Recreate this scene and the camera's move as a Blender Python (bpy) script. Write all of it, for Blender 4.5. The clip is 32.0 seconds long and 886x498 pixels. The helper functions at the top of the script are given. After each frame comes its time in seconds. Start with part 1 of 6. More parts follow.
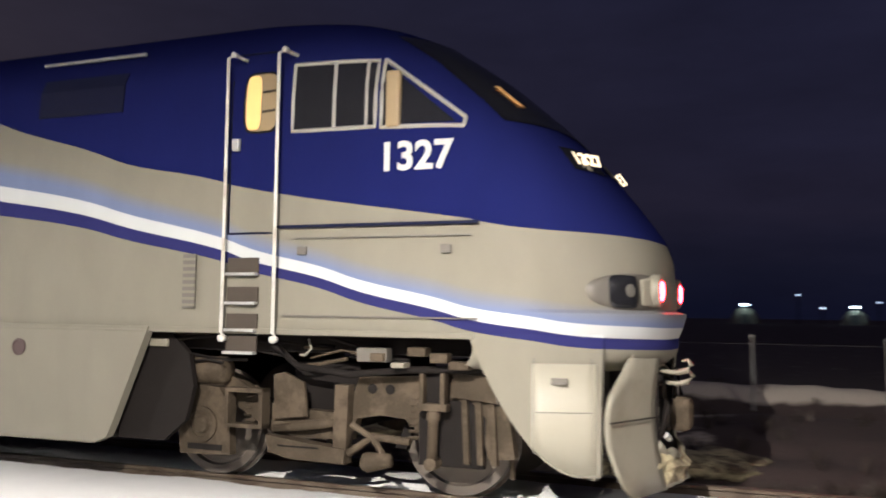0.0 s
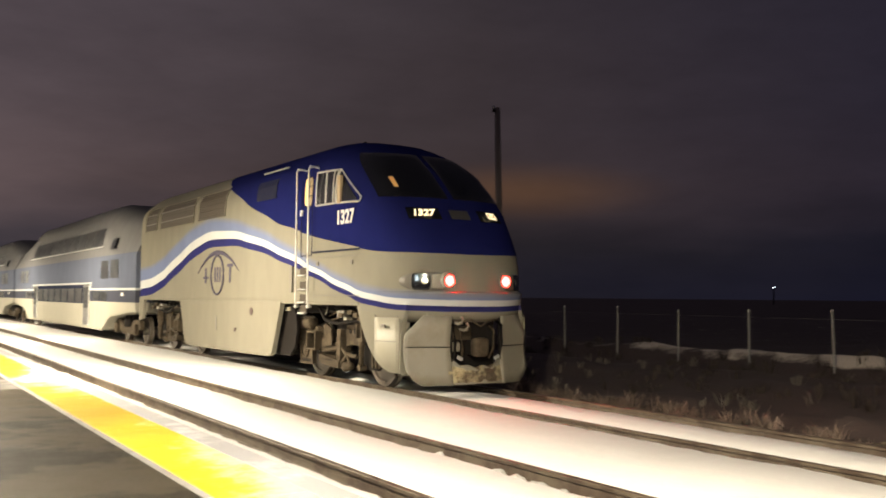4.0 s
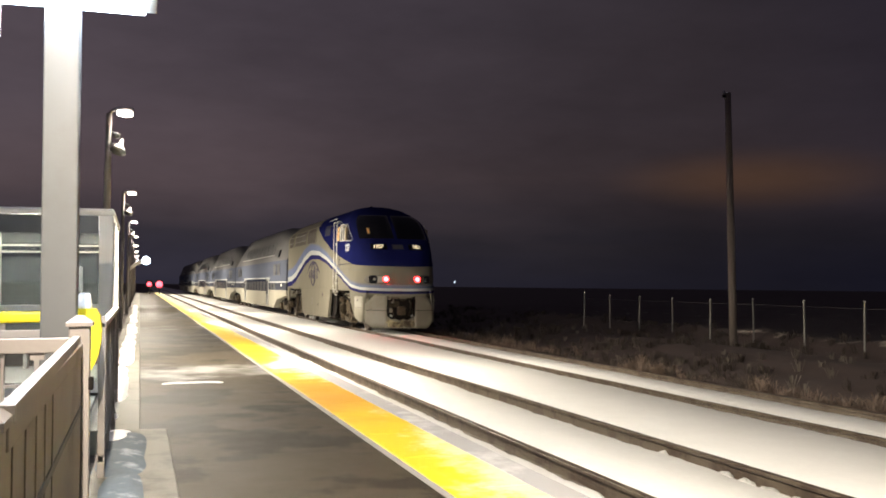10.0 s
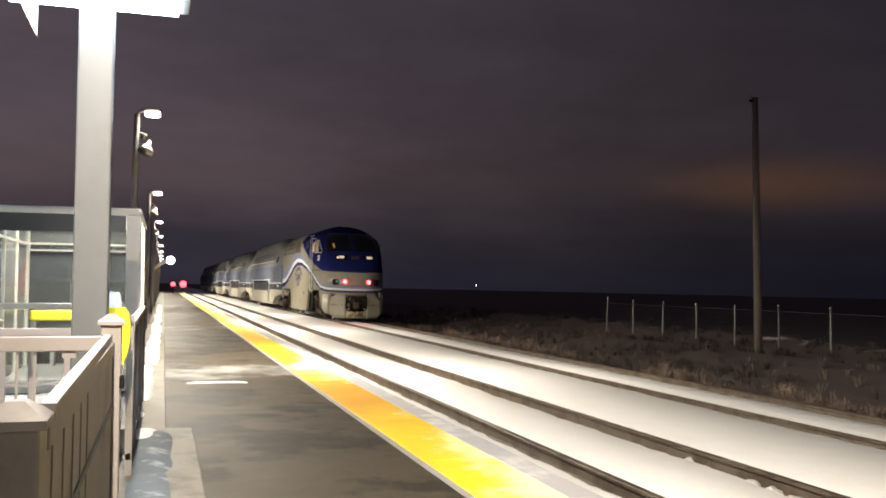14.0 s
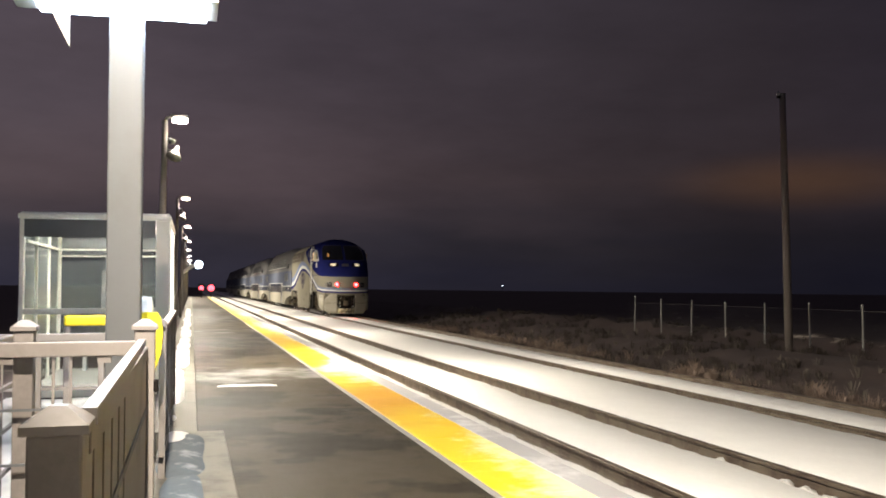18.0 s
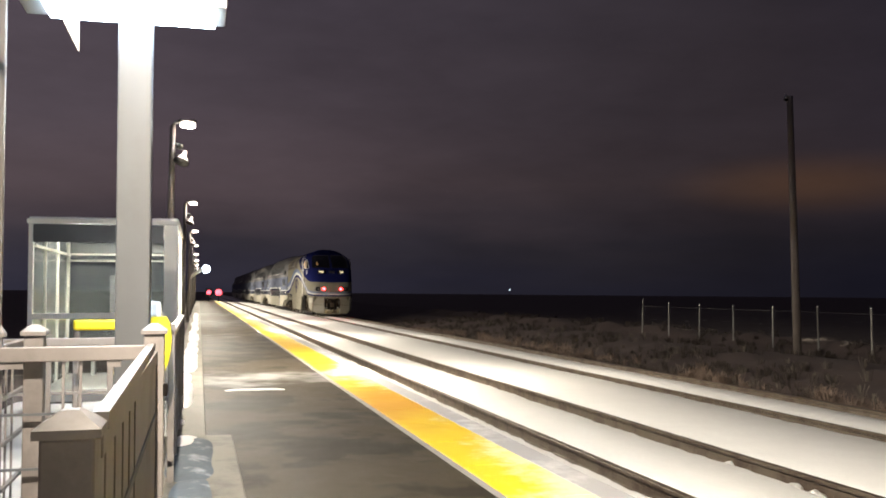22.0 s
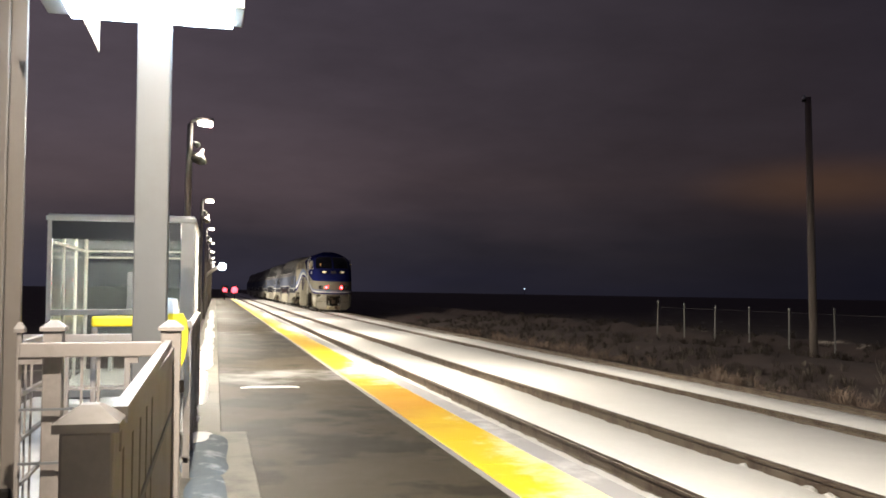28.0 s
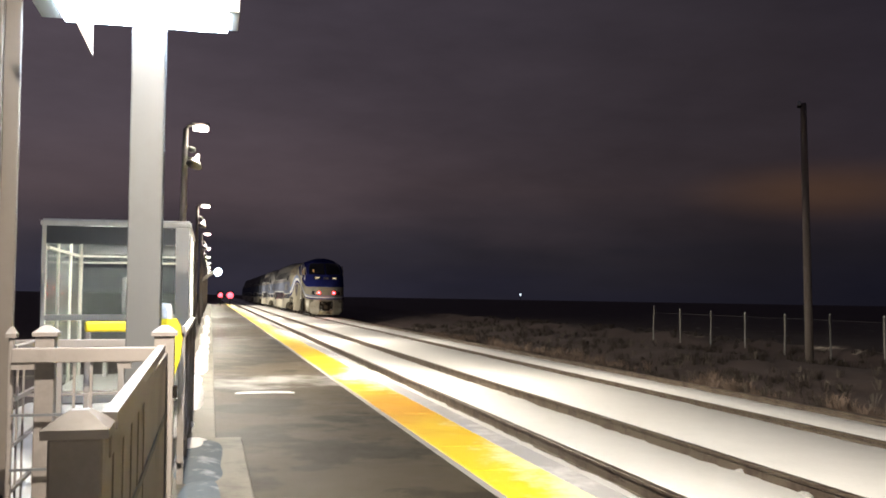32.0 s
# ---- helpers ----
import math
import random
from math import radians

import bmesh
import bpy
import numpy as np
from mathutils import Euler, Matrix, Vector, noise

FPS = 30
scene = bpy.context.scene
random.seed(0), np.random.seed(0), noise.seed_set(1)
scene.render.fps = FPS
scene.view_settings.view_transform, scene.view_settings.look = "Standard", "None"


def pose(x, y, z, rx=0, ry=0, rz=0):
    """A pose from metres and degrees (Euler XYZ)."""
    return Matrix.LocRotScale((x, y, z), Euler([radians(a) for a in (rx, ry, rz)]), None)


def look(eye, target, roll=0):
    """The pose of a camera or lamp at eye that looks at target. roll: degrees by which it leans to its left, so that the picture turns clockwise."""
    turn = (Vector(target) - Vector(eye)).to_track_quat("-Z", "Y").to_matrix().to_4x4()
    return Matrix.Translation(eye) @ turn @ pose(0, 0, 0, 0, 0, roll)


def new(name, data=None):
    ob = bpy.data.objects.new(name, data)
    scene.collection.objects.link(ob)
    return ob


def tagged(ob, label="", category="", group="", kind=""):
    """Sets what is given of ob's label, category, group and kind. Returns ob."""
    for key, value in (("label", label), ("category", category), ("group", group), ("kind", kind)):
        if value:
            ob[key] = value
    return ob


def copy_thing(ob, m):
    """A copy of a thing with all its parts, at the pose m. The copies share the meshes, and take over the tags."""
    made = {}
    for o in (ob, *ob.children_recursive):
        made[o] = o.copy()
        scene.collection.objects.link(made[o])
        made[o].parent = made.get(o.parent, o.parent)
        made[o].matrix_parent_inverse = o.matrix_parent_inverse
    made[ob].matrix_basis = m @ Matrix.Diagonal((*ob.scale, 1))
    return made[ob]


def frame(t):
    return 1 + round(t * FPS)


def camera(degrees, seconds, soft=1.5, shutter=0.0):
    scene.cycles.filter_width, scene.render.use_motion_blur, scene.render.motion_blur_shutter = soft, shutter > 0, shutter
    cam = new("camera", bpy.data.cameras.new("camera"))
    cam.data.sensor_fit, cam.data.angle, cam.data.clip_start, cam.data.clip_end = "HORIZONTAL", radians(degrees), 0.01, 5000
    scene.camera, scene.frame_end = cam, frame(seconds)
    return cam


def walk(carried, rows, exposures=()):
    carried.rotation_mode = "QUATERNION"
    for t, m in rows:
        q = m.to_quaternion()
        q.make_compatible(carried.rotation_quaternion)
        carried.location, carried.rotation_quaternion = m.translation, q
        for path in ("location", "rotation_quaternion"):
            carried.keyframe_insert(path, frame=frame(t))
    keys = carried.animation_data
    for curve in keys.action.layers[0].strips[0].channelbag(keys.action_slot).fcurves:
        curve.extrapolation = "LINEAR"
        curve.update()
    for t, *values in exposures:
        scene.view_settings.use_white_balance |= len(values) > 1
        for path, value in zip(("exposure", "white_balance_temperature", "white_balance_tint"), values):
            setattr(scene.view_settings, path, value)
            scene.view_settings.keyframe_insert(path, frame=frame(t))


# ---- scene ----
cam = camera(51.82, 32.0, soft=1.8, shutter=0.8)
# seconds, place, tilt, roll, turn
PATH = [
    (0, 0.062, -0.067, 1.606, 94.03, -0.74, -67.71), (0.5, 0.063, -0.078, 1.618, 94.07, -0.81, -60.96), (1, 0.094, 0.007, 1.603, 93.99, -0.81, -55.75),
    (1.5, 0.092, 0.025, 1.582, 93.82, -0.70, -51.08), (2, 0.026, 0.048, 1.585, 93.77, -0.85, -47.28), (2.5, 0.018, 0.068, 1.562, 93.75, -0.78, -42.98),
    (3, -0.006, 0.080, 1.569, 93.37, -0.77, -38.88), (3.5, -0.002, 0.094, 1.560, 93.20, -0.57, -35.25), (5.5, -0.124, 0.053, 1.607, 92.60, -0.50, -27.53),
    (6, -0.114, 0.050, 1.606, 92.98, -0.53, -25.80), (6.5, -0.049, 0.044, 1.610, 93.19, -0.43, -24.29), (7, -0.017, -0.002, 1.608, 93.33, -0.53, -23.12),
    (7.5, -0.003, 0.008, 1.614, 93.44, -0.50, -21.68), (8, 0.003, -0.006, 1.615, 93.52, -0.32, -20.45), (8.5, 0.001, 0.002, 1.614, 93.52, -0.35, -19.47),
    (9, 0.001, -0.012, 1.611, 93.10, -0.29, -18.70), (9.5, 0.005, -0.017, 1.612, 92.65, -0.48, -18.41), (10, 0.003, -0.009, 1.609, 92.31, -0.59, -18.39),
    (10.5, 0.007, -0.008, 1.607, 92.24, -0.50, -18.89), (11, 0.014, -0.014, 1.609, 92.44, -0.57, -19.35), (11.5, 0.009, 0.004, 1.612, 92.60, -0.80, -19.16),
    (12, 0.001, 0.006, 1.608, 92.58, -0.94, -18.48), (12.5, -0.009, 0.006, 1.608, 92.32, -1.07, -17.77), (13, -0.017, 0.019, 1.605, 92.22, -1.19, -17.50),
    (13.5, -0.022, 0.018, 1.608, 92.58, -1.29, -17.21), (14, -0.031, 0.014, 1.608, 92.47, -1.23, -17.04), (14.5, -0.032, 0.021, 1.607, 92.27, -0.90, -16.87),
    (15, -0.034, 0.014, 1.611, 92.29, -0.63, -16.39), (15.5, -0.041, 0.009, 1.611, 92.26, -0.60, -16.05), (17.5, -0.050, -0.006, 1.611, 92.49, -0.54, -15.50),
    (18, -0.049, 0.010, 1.610, 92.52, -0.62, -15.40), (18.5, -0.059, 0.004, 1.613, 92.78, -0.97, -15.30), (19, -0.060, -0.007, 1.615, 92.89, -1.14, -15.33),
    (19.5, -0.065, -0.007, 1.614, 92.79, -0.77, -15.33), (20, -0.063, -0.014, 1.613, 92.70, -0.61, -15.12), (20.5, -0.062, -0.007, 1.610, 92.79, -0.56, -15.05),
    (21, -0.066, -0.002, 1.610, 92.79, -0.56, -15.12), (21.5, -0.059, 0.000, 1.610, 92.71, -0.54, -15.06), (22, -0.056, 0.005, 1.610, 92.76, -0.50, -14.96),
    (22.5, -0.062, 0.007, 1.610, 93.00, -0.45, -14.87), (23, -0.056, 0.004, 1.611, 93.24, -0.30, -14.70), (23.5, -0.049, -0.012, 1.616, 93.39, -0.32, -14.23),
    (24, -0.048, -0.004, 1.613, 93.25, -0.30, -13.83), (24.5, -0.047, -0.007, 1.610, 92.87, -0.33, -13.83), (25, -0.044, -0.002, 1.608, 92.56, -0.50, -13.93),
    (25.5, -0.053, -0.006, 1.610, 92.48, -0.62, -14.03), (27.5, -0.049, -0.017, 1.609, 92.73, -0.87, -14.14), (28, -0.058, -0.023, 1.611, 92.70, -0.95, -14.02),
    (28.5, -0.065, -0.018, 1.607, 92.73, -0.80, -13.99), (29, -0.069, -0.020, 1.608, 92.97, -0.85, -14.30), (29.5, -0.065, -0.021, 1.609, 92.97, -0.93, -14.59),
    (30, -0.067, -0.021, 1.606, 92.77, -0.93, -14.60), (30.5, -0.067, -0.021, 1.607, 92.83, -0.83, -14.62), (31, -0.063, -0.031, 1.609, 92.98, -0.79, -14.63),
    (31.5, -0.056, -0.018, 1.608, 93.07, -0.85, -14.41), (32, -0.049, -0.006, 1.609, 93.05, -0.98, -14.27)]
walk(cam, [(t, pose(x, y, z, rx, ry, rz)) for t, x, y, z, rx, ry, rz in PATH],
     exposures=[(0.0, 0.2, 5600, 14), (1.0, 0.45, 5900, 12), (2.0, 0.54, 6550, 8), (3.0, 0.57, 6750, 7), (3.5, 0.56, 6750, 7), (6.0, 0.3, 6700, 8), (8.0, 0.17, 6400, 9), (12.0, 0.07, 6250, 10), (32.0, 0.03, 6150, 10)])

RAIL_X = (3.775, 5.28, 7.72, 9.20)
TRACK_X = 8.449
LAMP_Y = [1.8 + 15.7 * k for k in range(-1, 9)]

# where the locomotive's front stands along the track
TRAIN = [(0, 0.70), (0.5, 2.10), (1, 3.48), (2, 6.24), (3, 9.03), (3.5, 10.43), (5.5, 16.12), (6, 17.55), (7, 20.45), (8, 23.41), (9, 26.42), (10, 29.38), (11, 32.26), (12, 35.11), (13, 37.93), (14, 40.69), (15, 43.39), (15.5, 44.70), (17.5, 49.83), (18, 51.08), (19, 53.46), (20, 55.69), (21, 57.75), (22, 59.64), (23, 61.34), (24, 62.83), (25, 64.07), (25.5, 64.59), (27.5, 66.41), (28, 66.81), (29, 67.46), (30, 67.96), (31, 68.39), (32, 68.79)]


# ---- light ----
def night_sky():
    world = bpy.data.worlds.new("night")
    scene.world = world
    world.use_nodes = True
    nt = world.node_tree
    nt.nodes.clear()
    out = nt.nodes.new("ShaderNodeOutputWorld")
    bg = nt.nodes.new("ShaderNodeBackground")
    tc = nt.nodes.new("ShaderNodeTexCoord")
    sep = nt.nodes.new("ShaderNodeSeparateXYZ")
    nt.links.new(tc.outputs["Generated"], sep.inputs[0])
    noise_tex = nt.nodes.new("ShaderNodeTexNoise")
    noise_tex.inputs["Scale"].default_value = 2.2
    noise_tex.inputs["Detail"].default_value = 4.0
    stretch = nt.nodes.new("ShaderNodeMapping")
    stretch.inputs["Scale"].default_value = (1.3, 1.3, 7.0)
    nt.links.new(tc.outputs["Generated"], stretch.inputs[0])
    nt.links.new(stretch.outputs[0], noise_tex.inputs["Vector"])
    shift = nt.nodes.new("ShaderNodeMath")
    shift.operation = "MULTIPLY_ADD"
    shift.inputs[1].default_value = 0.10
    nt.links.new(noise_tex.outputs[0], shift.inputs[0])
    nt.links.new(sep.outputs[2], shift.inputs[2])
    ramp = nt.nodes.new("ShaderNodeValToRGB")
    stops = [(0.0, (0.0135, 0.0125, 0.016)), (0.055, (0.0125, 0.0115, 0.0175)), (0.10, (0.017, 0.0145, 0.018)), (0.16, (0.037, 0.027, 0.029)),
             (0.24, (0.035, 0.027, 0.031)), (0.42, (0.029, 0.024, 0.030)), (1.0, (0.022, 0.020, 0.030))]
    ramp.color_ramp.elements[0].position, ramp.color_ramp.elements[0].color = stops[0][0], (*stops[0][1], 1)
    ramp.color_ramp.elements[1].position, ramp.color_ramp.elements[1].color = stops[-1][0], (*stops[-1][1], 1)
    for p, c in stops[1:-1]:
        ramp.color_ramp.elements.new(p).color = (*c, 1)
    nt.links.new(shift.outputs[0], ramp.inputs[0])
    # town glow low in the clouds
    glow_dir = Vector((math.sin(radians(37.5)), math.cos(radians(37.5)), 0.115)).normalized()
    sub = nt.nodes.new("ShaderNodeVectorMath")
    sub.operation = "SUBTRACT"
    sub.inputs[1].default_value = glow_dir
    nt.links.new(tc.outputs["Generated"], sub.inputs[0])
    wide = nt.nodes.new("ShaderNodeMapping")
    wide.inputs["Scale"].default_value = (5.5, 5.5, 26.0)
    nt.links.new(sub.outputs[0], wide.inputs[0])
    ln = nt.nodes.new("ShaderNodeVectorMath")
    ln.operation = "LENGTH"
    nt.links.new(wide.outputs[0], ln.inputs[0])
    fall = nt.nodes.new("ShaderNodeMapRange")
    fall.interpolation_type = "SMOOTHSTEP"
    fall.inputs[1].default_value, fall.inputs[2].default_value = 0.0, 1.0
    fall.inputs[3].default_value, fall.inputs[4].default_value = 1.0, 0.0
    nt.links.new(ln.outputs[1], fall.inputs[0])
    add = nt.nodes.new("ShaderNodeMixRGB")
    add.blend_type = "ADD"
    add.inputs[2].default_value = (0.045, 0.018, 0.0, 1)
    nt.links.new(fall.outputs[0], add.inputs[0])
    nt.links.new(ramp.outputs[0], add.inputs[1])
    side = nt.nodes.new("ShaderNodeVectorMath")
    side.operation = "DOT_PRODUCT"
    side.inputs[1].default_value = (0.94, -0.34, 0.0)
    nt.links.new(tc.outputs["Generated"], side.inputs[0])
    span = nt.nodes.new("ShaderNodeMapRange")
    span.inputs[1].default_value, span.inputs[2].default_value = -1.0, 1.0
    nt.links.new(side.outputs["Value"], span.inputs[0])
    fade = nt.nodes.new("ShaderNodeValToRGB")
    tints = [(0.25, (0.95, 0.93, 0.93)), (0.405, (0.74, 0.72, 0.73)), (0.52, (0.47, 0.46, 0.46)), (0.62, (0.33, 0.32, 0.32)), (0.82, (0.185, 0.20, 0.29)), (0.95, (0.145, 0.165, 0.27))]
    fade.color_ramp.elements[0].position, fade.color_ramp.elements[0].color = tints[0][0], (*tints[0][1], 1)
    fade.color_ramp.elements[1].position, fade.color_ramp.elements[1].color = tints[-1][0], (*tints[-1][1], 1)
    for p, c in tints[1:-1]:
        fade.color_ramp.elements.new(p).color = (*c, 1)
    nt.links.new(span.outputs[0], fade.inputs[0])
    dim = nt.nodes.new("ShaderNodeMixRGB")
    dim.blend_type = "MULTIPLY"
    dim.inputs[0].default_value = 1.0
    nt.links.new(add.outputs[0], dim.inputs[1])
    nt.links.new(fade.outputs[0], dim.inputs[2])
    cloud = nt.nodes.new("ShaderNodeTexNoise")
    cloud.inputs["Scale"].default_value, cloud.inputs["Detail"].default_value, cloud.inputs["Roughness"].default_value = 3.0, 6.0, 0.6
    flat = nt.nodes.new("ShaderNodeMapping")
    flat.inputs["Scale"].default_value = (1.0, 1.0, 3.2)
    nt.links.new(tc.outputs["Generated"], flat.inputs[0])
    nt.links.new(flat.outputs[0], cloud.inputs["Vector"])
    thin = nt.nodes.new("ShaderNodeMapRange")
    thin.inputs[1].default_value, thin.inputs[2].default_value = 0.3, 0.7
    thin.inputs[3].default_value, thin.inputs[4].default_value = 0.80, 1.20
    nt.links.new(cloud.outputs[0], thin.inputs[0])
    veil = nt.nodes.new("ShaderNodeMixRGB")
    veil.blend_type = "MULTIPLY"
    veil.inputs[0].default_value = 1.0
    nt.links.new(dim.outputs[0], veil.inputs[1])
    nt.links.new(thin.outputs[0], veil.inputs[2])
    nt.links.new(veil.outputs[0], bg.inputs[0])
    bg.inputs[1].default_value = 2.5
    nt.links.new(bg.outputs[0], out.inputs[0])


def platform_lights():
    """Each lamp head throws two beams, up and down the platform, over the tracks; the head's skirt cuts them off above."""
    for y in LAMP_Y:
        for way in (-1, 1):
            data = bpy.data.lights.new("platform_light", "SPOT")
            data.spot_size, data.spot_blend, data.shadow_soft_size = radians(130), 1.0, 0.024
            data.energy, data.color = 5000.0, (1.0, 0.87, 0.68)
            new("platform_light", data).matrix_world = look((-0.32, y, 4.665), (5.3, y + 5.0 * way, 0.0))


night_sky()
platform_lights()


# ---- materials ----
def mat(name, color, rough=0.6, metal=0.0, vary=0.15, scale=4.0, bump=0.1, fine=60.0, dirt=None, dirt_amount=0.5, coat=0.0):
    """A surface with large blotches, fine grain and, where dirt is given, stains of that colour."""
    m = bpy.data.materials.new(name)
    m.use_nodes = True
    nt = m.node_tree
    b = nt.nodes["Principled BSDF"]
    b.inputs["Metallic"].default_value = metal
    b.inputs["Coat Weight"].default_value = coat
    tc = nt.nodes.new("ShaderNodeTexCoord")
    big = nt.nodes.new("ShaderNodeTexNoise")
    big.inputs["Scale"].default_value, big.inputs["Detail"].default_value = scale, 5.0
    nt.links.new(tc.outputs["Object"], big.inputs["Vector"])
    small = nt.nodes.new("ShaderNodeTexNoise")
    small.inputs["Scale"].default_value, small.inputs["Detail"].default_value = fine, 3.0
    nt.links.new(tc.outputs["Object"], small.inputs["Vector"])
    mix = nt.nodes.new("ShaderNodeMixRGB")
    mix.inputs[1].default_value = (*[c * (1 - vary) for c in color], 1)
    mix.inputs[2].default_value = (*[min(1, c * (1 + vary)) for c in color], 1)
    avg = nt.nodes.new("ShaderNodeMath")
    avg.operation = "MULTIPLY_ADD"
    avg.inputs[1].default_value = 0.35
    nt.links.new(small.outputs[0], avg.inputs[0])
    scaled = nt.nodes.new("ShaderNodeMath")
    scaled.operation = "MULTIPLY"
    scaled.inputs[1].default_value = 0.65
    nt.links.new(big.outputs[0], scaled.inputs[0])
    nt.links.new(scaled.outputs[0], avg.inputs[2])
    nt.links.new(avg.outputs[0], mix.inputs[0])
    last = mix.outputs[0]
    if dirt:
        spots = nt.nodes.new("ShaderNodeTexNoise")
        spots.inputs["Scale"].default_value, spots.inputs["Detail"].default_value = scale * 0.6, 7.0
        spots.inputs["Roughness"].default_value = 0.65
        nt.links.new(tc.outputs["Object"], spots.inputs["Vector"])
        rng = nt.nodes.new("ShaderNodeMapRange")
        rng.inputs[1].default_value, rng.inputs[2].default_value = 0.62 - dirt_amount * 0.3, 0.74 - dirt_amount * 0.3
        nt.links.new(spots.outputs[0], rng.inputs[0])
        over = nt.nodes.new("ShaderNodeMixRGB")
        over.inputs[2].default_value = (*dirt, 1)
        nt.links.new(rng.outputs[0], over.inputs[0])
        nt.links.new(last, over.inputs[1])
        last = over.outputs[0]
    nt.links.new(last, b.inputs["Base Color"])
    rr = nt.nodes.new("ShaderNodeMapRange")
    rr.inputs[3].default_value, rr.inputs[4].default_value = max(0.02, rough - 0.12), min(1.0, rough + 0.12)
    nt.links.new(big.outputs[0], rr.inputs[0])
    nt.links.new(rr.outputs[0], b.inputs["Roughness"])
    if bump:
        bp = nt.nodes.new("ShaderNodeBump")
        bp.inputs["Strength"].default_value, bp.inputs["Distance"].default_value = bump, 0.02
        nt.links.new(avg.outputs[0], bp.inputs["Height"])
        nt.links.new(bp.outputs[0], b.inputs["Normal"])
    return m


def glow(name, color, strength, casts=True):
    m = bpy.data.materials.new(name)
    m.use_nodes = True
    b = m.node_tree.nodes["Principled BSDF"]
    b.inputs["Base Color"].default_value = (*color, 1)
    b.inputs["Emission Color"].default_value = (*color, 1)
    b.inputs["Emission Strength"].default_value = strength
    if not casts:
        m.cycles.emission_sampling = "NONE"
    return m


def clear_glass(name, tint=(0.88, 0.92, 0.88)):
    m = bpy.data.materials.new(name)
    m.use_nodes = True
    nt = m.node_tree
    b = nt.nodes["Principled BSDF"]
    b.inputs["Base Color"].default_value = (*tint, 1)
    b.inputs["Roughness"].default_value = 0.08
    b.inputs["Transmission Weight"].default_value = 0.98
    b.inputs["IOR"].default_value = 1.1
    return m


def ramp_of(nt, source, table, span, zmax):
    """Height along the body: position (0 to span) to height (0 to zmax), smooth between the stops."""
    div = nt.nodes.new("ShaderNodeMath")
    div.operation = "DIVIDE"
    div.inputs[1].default_value = span
    nt.links.new(source, div.inputs[0])
    r = nt.nodes.new("ShaderNodeValToRGB")
    r.color_ramp.interpolation = "CARDINAL"
    e = r.color_ramp.elements
    e[0].position, e[1].position = table[0][0] / span, table[-1][0] / span
    e[0].color = (*[table[0][1] / zmax] * 3, 1)
    e[1].color = (*[table[-1][1] / zmax] * 3, 1)
    for y, z in table[1:-1]:
        e.new(y / span).color = (*[z / zmax] * 3, 1)
    nt.links.new(div.outputs[0], r.inputs[0])
    up = nt.nodes.new("ShaderNodeMath")
    up.operation = "MULTIPLY"
    up.inputs[1].default_value = zmax
    nt.links.new(r.outputs[0], up.inputs[0])
    return up.outputs[0]


def math_node(nt, op, a, b):
    n = nt.nodes.new("ShaderNodeMath")
    n.operation = op
    for i, v in enumerate((a, b)):
        if isinstance(v, (int, float)):
            n.inputs[i].default_value = v
        else:
            nt.links.new(v, n.inputs[i])
    return n.outputs[0]


SILVER, NAVY, BLUE, PALE, WHITE = (0.168, 0.156, 0.124), (0.022, 0.022, 0.085), (0.009, 0.011, 0.062), (0.122, 0.148, 0.235), (0.40, 0.41, 0.40)


def livery(name, layers, rough=0.13, coat=0.0):
    """layers: functions of (tree, y, z) that give a mask and a colour, painted over each other."""
    m = mat(name, SILVER, rough, 0.0, 0.06, 1.2, 0.03, 35.0, coat=coat)
    nt = m.node_tree
    b = nt.nodes["Principled BSDF"]
    tc = nt.nodes.new("ShaderNodeTexCoord")
    sep = nt.nodes.new("ShaderNodeSeparateXYZ")
    nt.links.new(tc.outputs["Object"], sep.inputs[0])
    b.inputs["Specular IOR Level"].default_value = 0.0
    gloss = b.inputs["Roughness"].links[0].from_node
    gloss.inputs[3].default_value, gloss.inputs[4].default_value = rough - 0.03, rough + 0.03
    link = b.inputs["Base Color"].links[0]
    last = link.from_socket
    grime = nt.nodes.new("ShaderNodeTexNoise")
    grime.inputs["Scale"].default_value, grime.inputs["Detail"].default_value = 2.4, 6.0
    streak = nt.nodes.new("ShaderNodeMapping")
    streak.inputs["Scale"].default_value = (1.0, 1.1, 0.5)
    nt.links.new(tc.outputs["Object"], streak.inputs[0])
    nt.links.new(streak.outputs[0], grime.inputs["Vector"])
    dull = nt.nodes.new("ShaderNodeMapRange")
    dull.inputs[3].default_value, dull.inputs[4].default_value = 0.86, 1.10
    nt.links.new(grime.outputs[0], dull.inputs[0])
    for layer in layers:
        mask, color = layer(nt, sep.outputs[1], sep.outputs[2])
        over = nt.nodes.new("ShaderNodeMixRGB")
        over.inputs[2].default_value = (*color, 1)
        nt.links.new(mask, over.inputs[0])
        nt.links.new(last, over.inputs[1])
        last = over.outputs[0]
    mul = nt.nodes.new("ShaderNodeMixRGB")
    mul.blend_type = "MULTIPLY"
    mul.inputs[0].default_value = 1.0
    nt.links.new(last, mul.inputs[1])
    nt.links.new(dull.outputs[0], mul.inputs[2])
    nt.links.new(mul.outputs[0], b.inputs["Base Color"])
    return m


